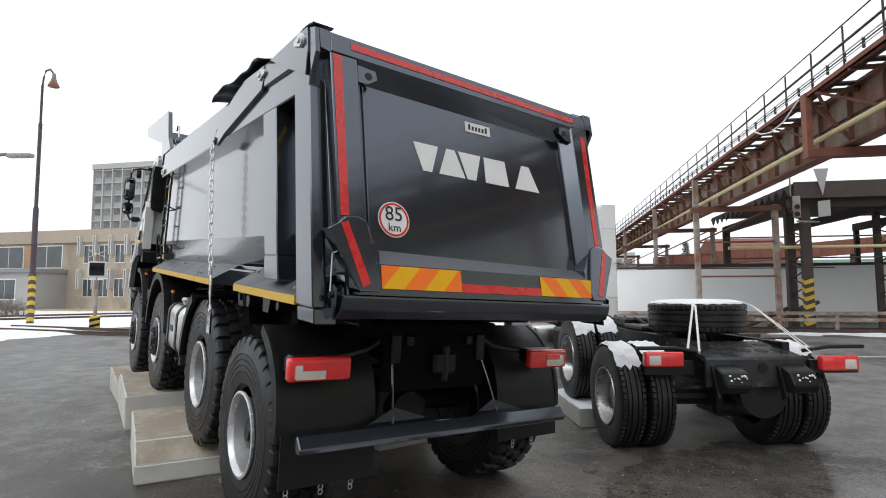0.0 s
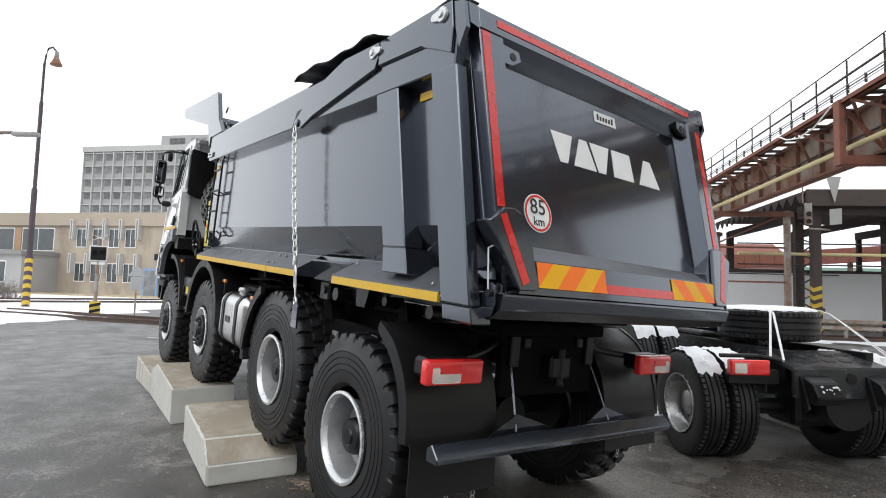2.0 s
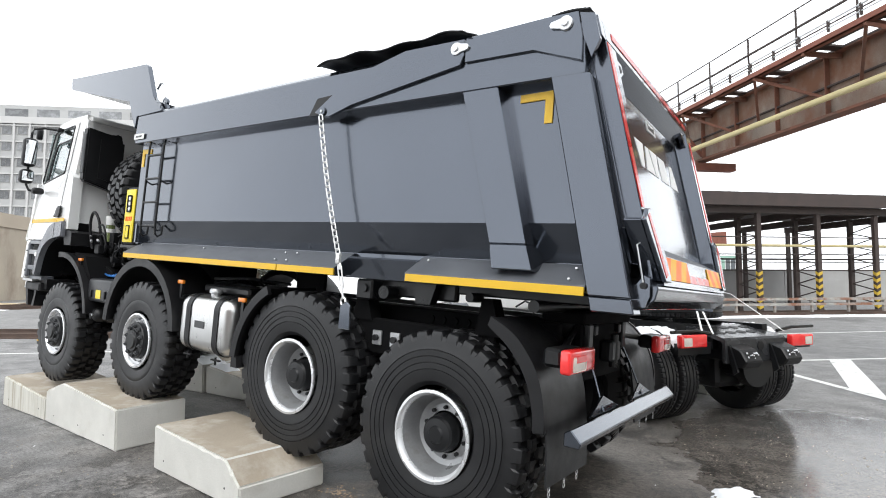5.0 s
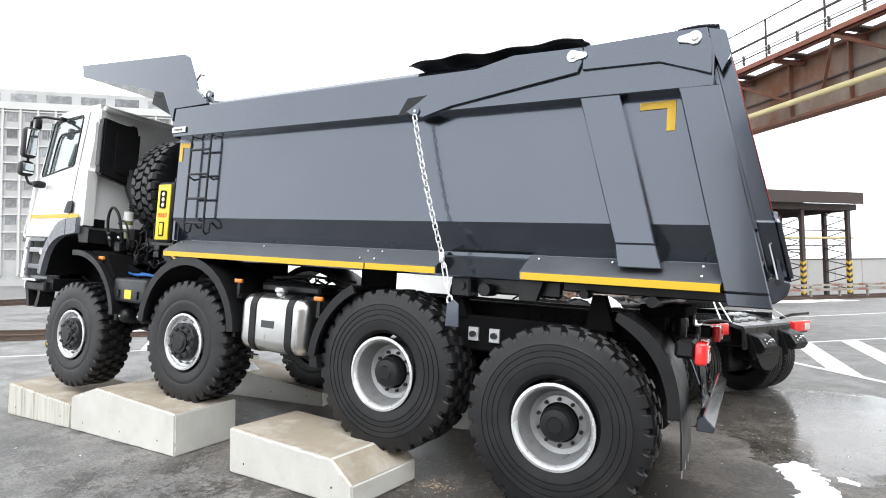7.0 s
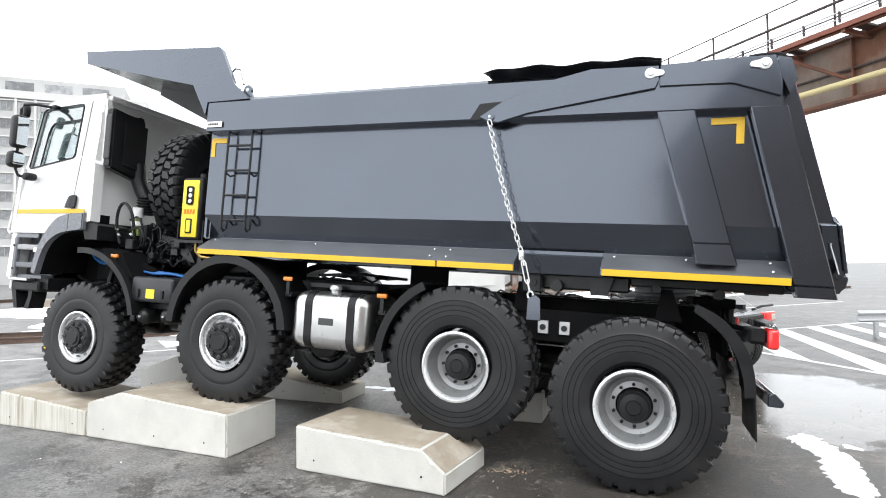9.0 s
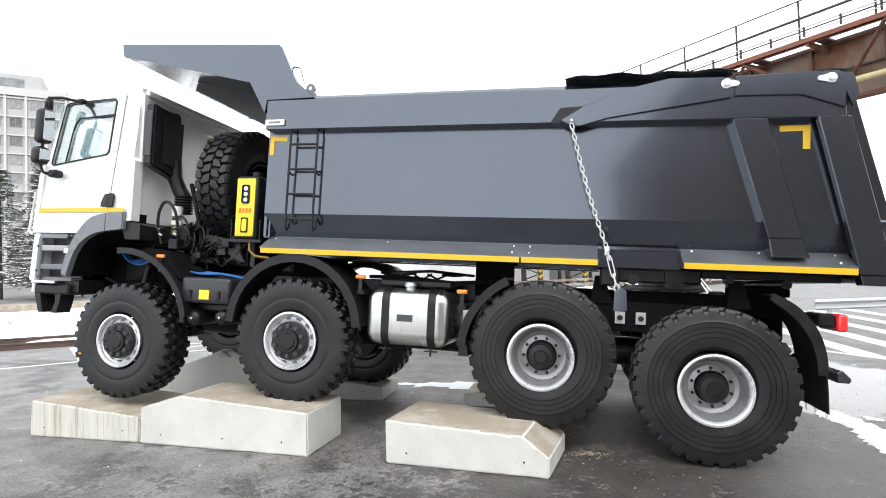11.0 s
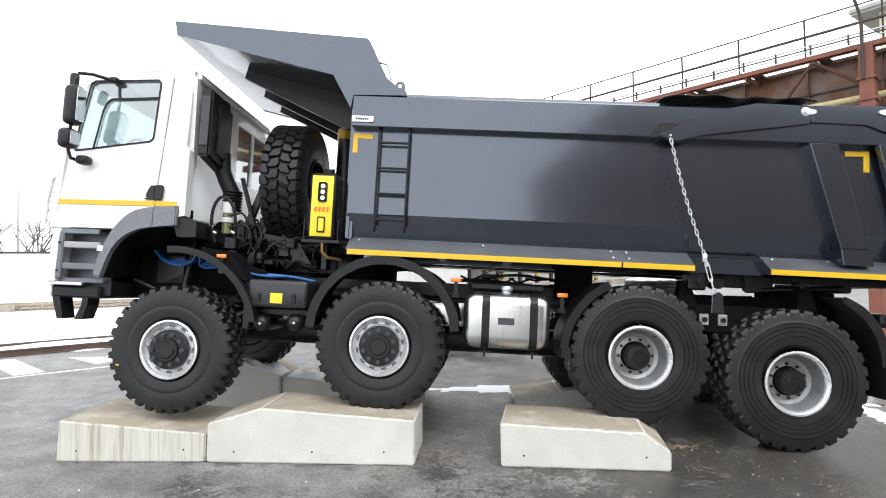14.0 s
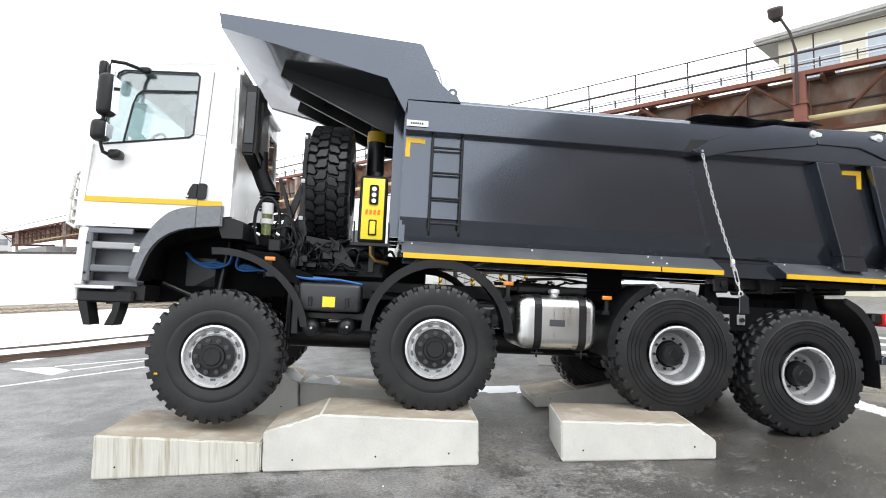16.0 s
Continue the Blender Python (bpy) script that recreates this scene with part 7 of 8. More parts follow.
# ---- street lamps, signals and signs ----
pole = thing("street_lamp", Matrix.Translation((-31.5, -1.70, 0)), "tall steel lamp post with striped foot and bell lamp", "street lamp")
b = B()
lathe(b, [(0.17, 0.0), (0.17, 2.6), (0.13, 2.65), (0.13, 6.0), (0.09, 6.1), (0.09, 10.5), (0.06, 10.6), (0.06, 12.6)], 14, axis="z")
RUSTPOLE = surface("dark_rusty_pole", (0.075, 0.055, 0.065), 0.7, vary=0.3, scale=2)
part("post", b, RUSTPOLE, pole, smooth=True)
b = B()
tube(b, [(0, 0, 12.5), (0.04, 0.04, 13.0), (0.18, 0.12, 13.35), (0.42, 0.30, 13.4), (0.70, 0.47, 13.1)], 0.045, 8)
part("swan_neck", b, RUSTPOLE, pole, smooth=True)
b = B()
lathe(b, [(0.0, 0.45), (0.08, 0.45), (0.10, 0.22), (0.14, 0.06), (0.27, -0.22), (0.26, -0.26), (0.0, -0.25)], 20, axis="z")
for v in b.verts:
    v.co += Vector((0.72, 0.48, 12.65))
part("bell_lamp", b, GREYSTEEL, pole, smooth=True)
for k in range(6):
    b = B()
    z = 0.1 + 0.42 * k
    ring = []
    n = 12
    lo = [b.verts.new((0.175 * math.cos(2 * math.pi * j / n), 0.175 * math.sin(2 * math.pi * j / n), z + 0.10 * math.cos(2 * math.pi * j / n))) for j in range(n)]
    hi = [b.verts.new((v.co.x, v.co.y, v.co.z + 0.21)) for v in lo]
    for j in range(n):
        b.faces.new((lo[j], lo[(j + 1) % n], hi[(j + 1) % n], hi[j]))
    part("hazard_stripe", b, HAZ_Y, pole, "yellow hazard stripe")
b = B()
for k in range(22):
    beam(b, (-0.2, 0, 3.2 + 0.42 * k), (0.2, 0, 3.2 + 0.42 * k), 0.025, 0.025)
tagged(part("climbing_rungs", b, RUSTPOLE, pole), kind="stuff")
lamp2 = thing("street_lamp", Matrix.Translation((-21.9, -4.0, 0)), "grey arm lamp on a thin steel post", "street lamp")
b = B()
tube(b, [(0, 0, 0), (0, 0, 6.2), (0.2, 0.25, 6.45), (1.2, 1.55, 6.55)], 0.06, 8)
part("post", b, GREYSTEEL, lamp2, smooth=True)
b = B()
box(b, -0.45, 0.45, -0.13, 0.13, -0.08, 0.07, 0.05, 2)
part("lamp_head", b, WALLP, lamp2, m=pose(1.5, 1.95, 6.5, 0, 0, 52), smooth=True)


def crossing_signal(m, label):
    t = thing("crossing_signal", m, label, "railway signal")
    b = B()
    cyl(b, (0, 0, 0), (0, 0, 3.4), 0.075, 10)
    part("post", b, GREYSTEEL, t, smooth=True)
    for s in (1, -1):
        b = B()
        beam(b, (0.08, -0.30, 3.30 - 0.14 * s), (0.08, 0.30, 3.30 + 0.14 * s), 0.03, 0.085, up=(1, 0, 0))
        c = part("cross_board", b, WHITEINK, t, "white and red crossing board")
        for u in (-0.20, 0.20):
            b = B()
            beam(b, (0.098, u - 0.09, 3.30 + (u - 0.09) * 0.467 * s), (0.098, u + 0.09, 3.30 + (u + 0.09) * 0.467 * s), 0.01, 0.06, up=(1, 0, 0))
            part("red_band", b, RED, c)
    b = B()
    box(b, 0.05, 0.08, -0.34, 0.34, 2.28, 2.96, 0.01)
    part("white_board", b, WHITEINK, t)
    b = B()
    box(b, 0.08, 0.12, -0.285, 0.285, 2.335, 2.905, 0.01)
    bx = part("lamp_box", b, BLACK, t)
    for y in (-0.14, 0.14):
        b = B()
        cyl(b, (0.12, y, 2.68), (0.24, y, 2.66), 0.10, 16, caps=False)
        part("lamp_hood", b, BLACK, bx)
    b = B()
    box(b, 0.05, 0.07, -0.26, 0.26, 2.14, 2.25)
    part("text_board", b, WHITEINK, t)
    b = B()
    box(b, -0.2, 0.2, -0.2, 0.2, 0, 0.55, 0.03)
    ft = part("foot", b, HAZ_Y, t)
    for z in (0.05, 0.30):
        b = B()
        slab(b, [(-0.21, z), (0.21, z + 0.10), (0.21, z + 0.22), (-0.21, z + 0.12)], 0.195, 0.205, axis="x")
        part("black_band", b, BLACK, ft)


crossing_signal(Matrix.Translation((-24.8, 0.70, 0.05)) @ pose(0, 0, 0, 0, 0, -5), "railway crossing signal with black lamp box and cross boards")
crossing_signal(Matrix.Translation((-39.5, 29.6, 0)) @ pose(0, 0, 0, 0, 0, -43), "distant railway crossing signal seen beside conifers")
for x, y, h, k in ((-24.6, 2.2, 2.15, 1.0), (-30.0, 5.3, 1.75, 0.62)):
    t = thing("road_sign", Matrix.Translation((x, y, 0)) @ pose(0, 0, 0, 0, 0, -8), "grey back of a small triangular road sign on a post", "road sign")
    b = B()
    cyl(b, (0, 0, 0), (0, 0.12 * (1 - k), h), 0.035, 8)
    part("post", b, GREYSTEEL, t)
    b = B()
    slab(b, [(-0.36 * k, h - 0.42 * k), (0.36 * k, h - 0.42 * k), (0.0, h + 0.12 * k)], 0.035, 0.05, axis="x")
    part("plate", b, ZINC, t)
    if k == 1.0:
        b = B()
        box(b, 0.035, 0.05, -0.24, 0.24, h - 1.02, h - 0.45, 0.004)
        part("lower_plate", b, ZINC, t)


# ---- snow, tracks, road paint, walls and trees ----
def snow_field(name, outline, seed, z=0.03, cell=0.5, label="wet snow lying on the ground", rough=0.6, cat="snow"):
    """A patch of snow with a ragged rim and a bumpy top; the rim sinks into the ground."""
    xs, ys = [p[0] for p in outline], [p[1] for p in outline]
    x0, x1, y0, y1 = min(xs), max(xs), min(ys), max(ys)
    n = len(outline)

    def inside(x, y):
        c = False
        for k in range(n):
            (ax, ay), (bx, by) = outline[k], outline[(k + 1) % n]
            if (ay > y) != (by > y) and x < (bx - ax) * (y - ay) / (by - ay) + ax:
                c = not c
        d = min(math.hypot(x - ax - (bx - ax) * u, y - ay - (by - ay) * u) for (ax, ay), (bx, by) in zip(outline, outline[1:] + outline[:1]) for u in (max(0, min(1, ((x - ax) * (bx - ax) + (y - ay) * (by - ay)) / ((bx - ax) ** 2 + (by - ay) ** 2 + 1e-9))),))
        return d if c else -d

    nx, ny = int((x1 - x0) / cell) + 3, int((y1 - y0) / cell) + 3
    b = B()
    grid = {}
    for i in range(nx):
        for j in range(ny):
            x, y = x0 + (i - 1) * cell, y0 + (j - 1) * cell
            d = inside(x, y) + rough * noise.noise((x * 1.1 / (cell * 3), y * 1.1 / (cell * 3), seed)) * cell * 3
            h = z * max(-0.6, min(1.0, d / (cell * 1.5))) + 0.3 * z * noise.noise((x / cell * 0.7, y / cell * 0.7, seed + 5))
            grid[i, j] = (b.verts.new((x, y, h)), d)
    for i in range(nx - 1):
        for j in range(ny - 1):
            q = [grid[i, j], grid[i + 1, j], grid[i + 1, j + 1], grid[i, j + 1]]
            if max(d for _, d in q) > -cell * 0.4:
                b.faces.new([v for v, _ in q])
    bmesh.ops.delete(b, geom=[v for v in b.verts if not v.link_faces], context="VERTS")
    ob = part(name, b, SNOW, smooth=True)
    return tagged(ob, label, cat, kind="stuff")


snow_field("snow_patch", [(1.35, 1.95), (1.60, 2.15), (1.78, 1.45), (1.74, 0.9), (1.62, 0.40), (1.45, 0.55), (1.44, 1.0), (1.50, 1.45)], 3, 0.020, 0.030, "small melting snow patch on asphalt", 1.0)
snow_field("snow_patch", [(1.80, 1.85), (1.95, 1.80), (1.92, 1.70), (1.80, 1.74)], 4, 0.015, 0.03, "small melting snow crumb on asphalt", 0.5)
snow_field("snow_patch", [(-3.9, 2.85), (-2.4, 2.6), (-1.75, 2.9), (-2.6, 3.1)], 9, 0.02, 0.06, "thin melting snow streak on asphalt", 0.8)
snow_field("snow_patch", [(-4.6, 2.15), (-4.2, 2.05), (-3.7, 2.25), (-4.1, 2.5)], 10, 0.02, 0.05, "thin melting snow streak on asphalt", 0.8)
snow_field("snow_field", [(-19.4, -3.0), (-19.8, -2.1), (-23.0, 0.0), (-25.6, 1.9), (-29.5, 4.0), (-36, 9), (-60, 12), (-60, -30), (-22, -24)], 5, 0.08, 0.8, "snow field beside the railway tracks")
snow_field("snow_field", [(-21.5, 10.2), (-17.0, 6.5), (-14.3, 6.2), (-12.5, 7.2), (-10.6, 9.2), (-8.5, 12.0), (-6.5, 16.0), (-6.3, 20.0), (-18, 26.5), (-27, 20), (-30, 12)], 6, 0.10, 0.6, "snow bank beside the railway tracks")
snow_field("snow_strip", [(-6.0, 20.6), (-1.5, 24.0), (6.0, 31.0), (5.2, 32.0), (-2.2, 25.4), (-6.4, 21.6)], 7, 0.06, 0.4, "snow strip along the shelter track")


STRAW = surface("dry_straw_grass", (0.42, 0.33, 0.20), 0.95, vary=0.35, scale=3, bump=0.6, bump_scale=12, stain=(0.70, 0.69, 0.66), stain_at=(0.55, 0.66), stain_scale=0.8)
grass = snow_field("dry_grass", [(-61.1, -1.5), (-50.5, 7.67), (-44.0, 13.2), (-42.0, 10.6), (-47.6, 4.8), (-58.5, -4.5)], 12, 0.16, 0.5, "dry straw-coloured grass strip before the office", cat="grass")
grass.data.materials[0] = STRAW
RAILRUST = surface("dark_rail_rust", (0.085, 0.055, 0.042), 0.7, vary=0.3, scale=3, bump=0.15)


def track(line, label):
    """Two rails along a bent line of (x, y)."""
    t = thing("railway_track", None, label, "railway track")
    pts = [Vector((x, y, 0)) for x, y in line]
    for k in (-0.75, 0.75):
        side = []
        for i, p in enumerate(pts):
            d = (pts[min(i + 1, len(pts) - 1)] - pts[max(i - 1, 0)]).normalized()
            side.append(p + k * Vector((-d.y, d.x, 0)))
        b = B()
        form = [(-0.065, 0), (0.065, 0), (0.065, 0.02), (0.012, 0.035), (0.012, 0.115), (0.03, 0.12), (0.03, 0.15), (-0.03, 0.15), (-0.03, 0.12), (-0.012, 0.115), (-0.012, 0.035), (-0.065, 0.02)]
        rings = []
        for i, p in enumerate(side):
            d = (side[min(i + 1, len(side) - 1)] - side[max(i - 1, 0)]).normalized()
            rings.append([b.verts.new(p + Vector((-d.y * u, d.x * u, v))) for u, v in form])
        for u, v in zip(rings, rings[1:]):
            for j in range(len(form)):
                b.faces.new((u[j], u[(j + 1) % len(form)], v[(j + 1) % len(form)], v[j]))
        b.faces.new(rings[0]), b.faces.new(rings[-1][::-1])
        part("rail", b, RAILRUST, t)
    return t


track([(-28.5, -3.0), (-22.0, 0.9), (-17.0, 4.2), (-14.0, 6.6), (-11.87, 8.69), (-9.2, 11.6), (-6.0, 15.8), (-4.5, 18.5)], "rusty rails sunk in snow and asphalt")
track([(-36.5, -22.0), (-38.5, 20.0)], "rusty rails across the snowy field")
track([(-41.5, -22.0), (-43.5, 20.0)], "rusty rails across the snowy field")
track([(-7.5, 21.0), (12.0, 40.0)], "rusty rails before the shelter")


def paint(name, outline, label):
    b = B()
    b.faces.new([b.verts.new((x, y, 0.004)) for x, y in outline])
    ext = bmesh.ops.extrude_face_region(b, geom=list(b.faces))
    for v in ext["geom"]:
        if isinstance(v, bmesh.types.BMVert):
            v.co.z -= 0.003
    return tagged(part(name, b, ROADPAINT), label, "road marking", "white road markings")


def stripe(a, c, w):
    a, c = Vector(a), Vector(c)
    d = (c - a).normalized() * (w / 2)
    s = Vector((-d.y, d.x))
    return [tuple(a + s), tuple(c + s), tuple(c - s), tuple(a - s)]


LM = "worn white hatched road marking"
# hatched island by the road: two long edge lines and slanted bars between them
paint("road_marking", stripe((1.3, 8.95), (4.6, 4.35), 0.13), LM)
paint("road_marking", stripe((1.2, 10.35), (9.5, 18.0), 0.13), LM)
for ax, ay, cx, cy in ((2.07, 11.08, 2.34, 7.60), (3.06, 12.00, 3.42, 6.12), (3.98, 12.85, 4.45, 4.75), (4.87, 13.67, 5.45, 4.9), (5.78, 14.5, 6.5, 5.6), (6.7, 15.35, 7.5, 6.4)):
    paint("road_marking", [(ax, ay), (ax + 0.36, ay + 0.33), (cx + 0.42, cy - 0.58), (cx, cy)], LM)
paint("road_marking", [(-13.09, 5.84), (-12.70, 6.15), (-10.77, 4.58), (-11.07, 4.22)], LM)
paint("road_marking", [(-11.60, 6.28), (-10.88, 6.33), (-10.28, 5.86), (-10.33, 5.36)], LM)
paint("road_marking", stripe((-14.0, 1.1), (-8.2, 6.78), 0.10), LM)
paint("road_marking", stripe((-10.25, 5.89), (-8.8, 7.32), 0.09), LM)
paint("road_marking", stripe((-10.85, 6.40), (-9.30, 7.20), 0.09), LM)
paint("road_marking", stripe((-7.8, 8.4), (8.0, 24.5), 0.14), LM)
# white fence wall with dark cap on a rubble footing
ww = thing("white_wall", Matrix.Translation((-25.5, 19.6, 0)) @ pose(0, 0, 0, 0, 0, 31), kind="structure")
tagged(ww, "plain white rendered yard wall with dark cap", "wall")
b = B()
box(b, 0, 26, 0, 0.25, 0.5, 2.85)
part("wall_face", b, surface("white_render", (0.80, 0.80, 0.80), 0.85, vary=0.03, scale=0.6), ww)
b = B()
box(b, -0.05, 26.05, -0.05, 0.30, 2.85, 2.95)
part("wall_cap", b, DARKSTEEL, ww)
rnd = random.Random(11)
stones = []
for k in range(3):
    b = B()
    bmesh.ops.create_icosphere(b, subdivisions=1, radius=0.24)
    for v in b.verts:
        v.co *= 1 + (rnd.random() - 0.5) * 0.4
    stones.append(mesh_of(b, "stone"))
    stones[-1].materials.append(STONE)
b = B()
box(b, 0, 26, 0.0, 0.22, 0.0, 0.5)
part("footing", b, STONE, ww)
for k in range(240):
    o = new("stone", stones[k % 3])
    o.parent = ww
    o.matrix_basis = Matrix.Translation((26 * (k // 3) / 80 + rnd.random() * 0.15, -0.02, 0.08 + 0.15 * (k % 3))) @ pose(0, 0, 0, 0, 40 * (rnd.random() - 0.5), 0) @ Matrix.Diagonal((0.7 + 0.5 * rnd.random(), 0.22, 0.34, 1))
b = B()
tube(b, [(18.0, -5.5, 0.1), (20.2, -3.5, 1.1)], 0.09, 6)
tube(b, [(17.2, -5.5, 0.1), (19.4, -3.5, 1.0)], 0.09, 6)
part("timber_props", b, BARK, ww)
kerb = tagged(part("low_kerb_wall", box(B(), 0, 7, 0, 0.5, 0, 0.42, 0.03), STONE, m=Matrix.Translation((-29.5, 15.2, 0)) @ pose(0, 0, 0, 0, 0, 42)), "low crumbling kerb wall of brick and stone", "wall")


# ---- trees ----
def conifer(x, y, h, seed, spread=0.20):
    rnd = random.Random(seed)
    t = thing("pine_tree", Matrix.Translation((x, y, 0)) @ pose(0, 0, 0, 0, 0, rnd.random() * 360), "dark conifer dusted with snow", "tree", "conifers beyond the wall")
    b = B()
    cyl(b, (0, 0, 0), (0, 0, h * 0.97), 0.16 * h / 10, 10, 0.02)
    limbs = []
    n = int(h * 9)
    for k in range(n):
        u = 0.12 + 0.86 * k / n
        z = h * u
        a = k * 2.4 + rnd.random()
        ln = h * spread * (1.05 - u) * (0.7 + 0.5 * rnd.random()) + 0.15
        tip = Vector((ln * math.cos(a), ln * math.sin(a), z - 0.12 * ln + 0.2 * rnd.random()))
        beam(b, (0, 0, z), tip, 0.035, 0.035)
        limbs.append((Vector((0, 0, z)), tip))
    part("trunk", b, BARK, t)
    b = B()
    for p, q in limbs:
        for j in range(60):
            u = 0.18 + 0.85 * rnd.random()
            c = p.lerp(q, u) + Vector((rnd.gauss(0, 0.16), rnd.gauss(0, 0.16), rnd.gauss(-0.06, 0.10)))
            d = (q - p).normalized() + Vector((rnd.gauss(0, 0.5), rnd.gauss(0, 0.5), rnd.gauss(-0.1, 0.3)))
            d.normalize()
            s = d.cross(Vector((rnd.random(), rnd.random(), 1))).normalized() * (0.035 + 0.03 * rnd.random())
            e = d * (0.16 + 0.16 * rnd.random())
            b.faces.new([b.verts.new(v) for v in (c - s, c + s, c + e)])
    me = bpy.data.meshes.new("crown")
    b.to_mesh(me)
    b.free()
    me.materials.append(NEEDLES)
    o = new("crown", me)
    o.parent = t
    tagged(o, kind="stuff")
    vs, fs = [], []
    for p, q in limbs:
        for j in range(7):
            c = p.lerp(q, 0.35 + 0.6 * rnd.random()) + Vector((rnd.gauss(0, 0.1), rnd.gauss(0, 0.1), 0.05))
            r, n0 = 0.06 + 0.06 * rnd.random(), len(vs)
            for k in range(5):
                vs.append((c.x + r * 1.4 * math.cos(1.2566 * k), c.y + r * 1.4 * math.sin(1.2566 * k), c.z - 0.02 * rnd.random()))
            vs.append((c.x, c.y, c.z + r * 0.5))
            fs += [(n0 + k, n0 + (k + 1) % 5, n0 + 5) for k in range(5)]
    me = bpy.data.meshes.new("snow_dusting")
    me.from_pydata(vs, [], fs)
    me.materials.append(SNOW)
    o = new("snow_dusting", me)
    o.parent = t
    tagged(o, kind="stuff")
    return t


def bare_tree(x, y, h, seed, label="leafless grey tree with fine twigs"):
    rnd = random.Random(seed)
    t = thing("bare_tree", Matrix.Translation((x, y, 0)), label, "tree", "bare trees")
    b = B()
    thin = []

    def grow(p, d, ln, r, depth):
        q = p + d * ln
        cyl(b, p, q, r, 5 if depth > 1 else 7, r * 0.68, caps=False)
        if depth >= 5:
            return
        for k in range(2 if depth < 4 else 3):
            nd = (d + Vector((rnd.gauss(0, 0.42), rnd.gauss(0, 0.42), rnd.gauss(0.12, 0.22)))).normalized()
            grow(p.lerp(q, 0.65 + 0.35 * rnd.random()), nd, ln * (0.62 + 0.2 * rnd.random()), r * 0.62, depth + 1)
    grow(Vector((0, 0, 0)), Vector((0.05, 0, 1)).normalized(), h * 0.34, 0.022 * h, 0)
    part("branches", b, TWIGS, t)
    return t


for i, (x, y, h) in enumerate(((-40.5, 28.6, 11.5), (-43.5, 33.0, 12.0), (-41.0, 36.0, 7.0), (-47, 30, 11), (-45, 41, 8.5), (-52, 38, 12))):
    conifer(x, y, h, 40 + i, 0.30)
for i, (x, y, h) in enumerate(((-41.8, 32.8, 6.8), (-40.2, 34.4, 6.4), (-43.0, 31.4, 8.6))):
    conifer(x, y, h, 60 + i, 0.42)
for i, (x, y, h) in enumerate(((-37.5, 33.5, 7.0), (-39.0, 39.5, 7.5), (-34.2, 31.3, 6.3), (-33.4, 32.0, 7.0), (-32.7, 32.6, 6.0), (-35.0, 30.6, 7.2))):
    bare_tree(x, y, h, 70 + i)
for i, (x, y, h) in enumerate(((-63, 112, 12.5), (-57, 112, 11.5))):
    conifer(x, y, h, 90 + i)
far = thing("pale_block", Matrix.Translation((-100.0, 122.0, 0)) @ pose(0, 0, 0, 0, 0, 36), "pale distant flat-roofed block seen over the wall", "building")
b = B()
box(b, 4.2, 14, 0, 10, 0, 12.2)
box(b, 0, 4.2, -0.6, 10, 0, 13.2)
part("wall", b, FIN, far)
for f in range(4):
    for k in range(5):
        b = B()
        box(b, 0.6 + 2.7 * k, 2.4 + 2.7 * k, -0.05, 0.02, 1.2 + 2.6 * f, 2.6 + 2.6 * f)
        part("window", b, GLASS2, far)
# thicket before the office
b = B()
rnd = random.Random(21)
for k in range(420):
    a, r = rnd.random() * 6.28, 3.6 * math.sqrt(rnd.random())
    p = Vector((r * math.cos(a), r * math.sin(a) * 0.6, 0))
    h = (1.9 - 0.3 * r) * (0.6 + 0.6 * rnd.random())
    q = p + Vector((rnd.gauss(0, 0.4), rnd.gauss(0, 0.4), h))
    cyl(b, p, q, 0.014, 3, 0.004, caps=False)
    for j in range(2):
        c = p.lerp(q, 0.4 + 0.5 * rnd.random())
        cyl(b, c, c + Vector((rnd.gauss(0, 0.35), rnd.gauss(0, 0.35), 0.4 * rnd.random())), 0.008, 3, 0.003, caps=False)
tagged(part("leafless_thicket", b, TWIGS, m=Matrix.Translation((-44.0, -4.2, 0))), "brown leafless thicket before the office", "shrub", kind="stuff")
mast = tagged(part("thin_mast", cyl(B(), (0, 0, 0), (0, 0, 8.5), 0.09, 10, 0.06), ZINC, m=Matrix.Translation((-36.5, 34.5, 0))), "thin pale steel mast behind the wall", "mast")

# plain wall closing the yard behind the walk; unseen, added to darken body reflections
hall = thing("unseen_wall_behind", Matrix.Translation((3.5, -16.0, 0)) @ pose(0, 0, 0, 0, 0, -12), kind="structure")
tagged(hall, "plain unseen dark wall closing the yard, added to darken the truck body's reflections", "wall")
b = B()
box(b, 0, 46, -12, 0, 0, 9.5)
part("wall_face", b, surface("dark_reflected_wall", (0.19, 0.145, 0.12), 0.9, vary=0.15, scale=2, bump=0.2), hall)
b = B()
box(b, -0.3, 46.3, -12.3, 0.3, 9.5, 9.8)
part("wall_cap", b, DARKSTEEL, hall)

# loose grit and crumbs lying on the asphalt round the trucks
rnd = random.Random(31)
CHIPS = surface("wood_chips", (0.34, 0.25, 0.17), 0.85, vary=0.35, scale=20)
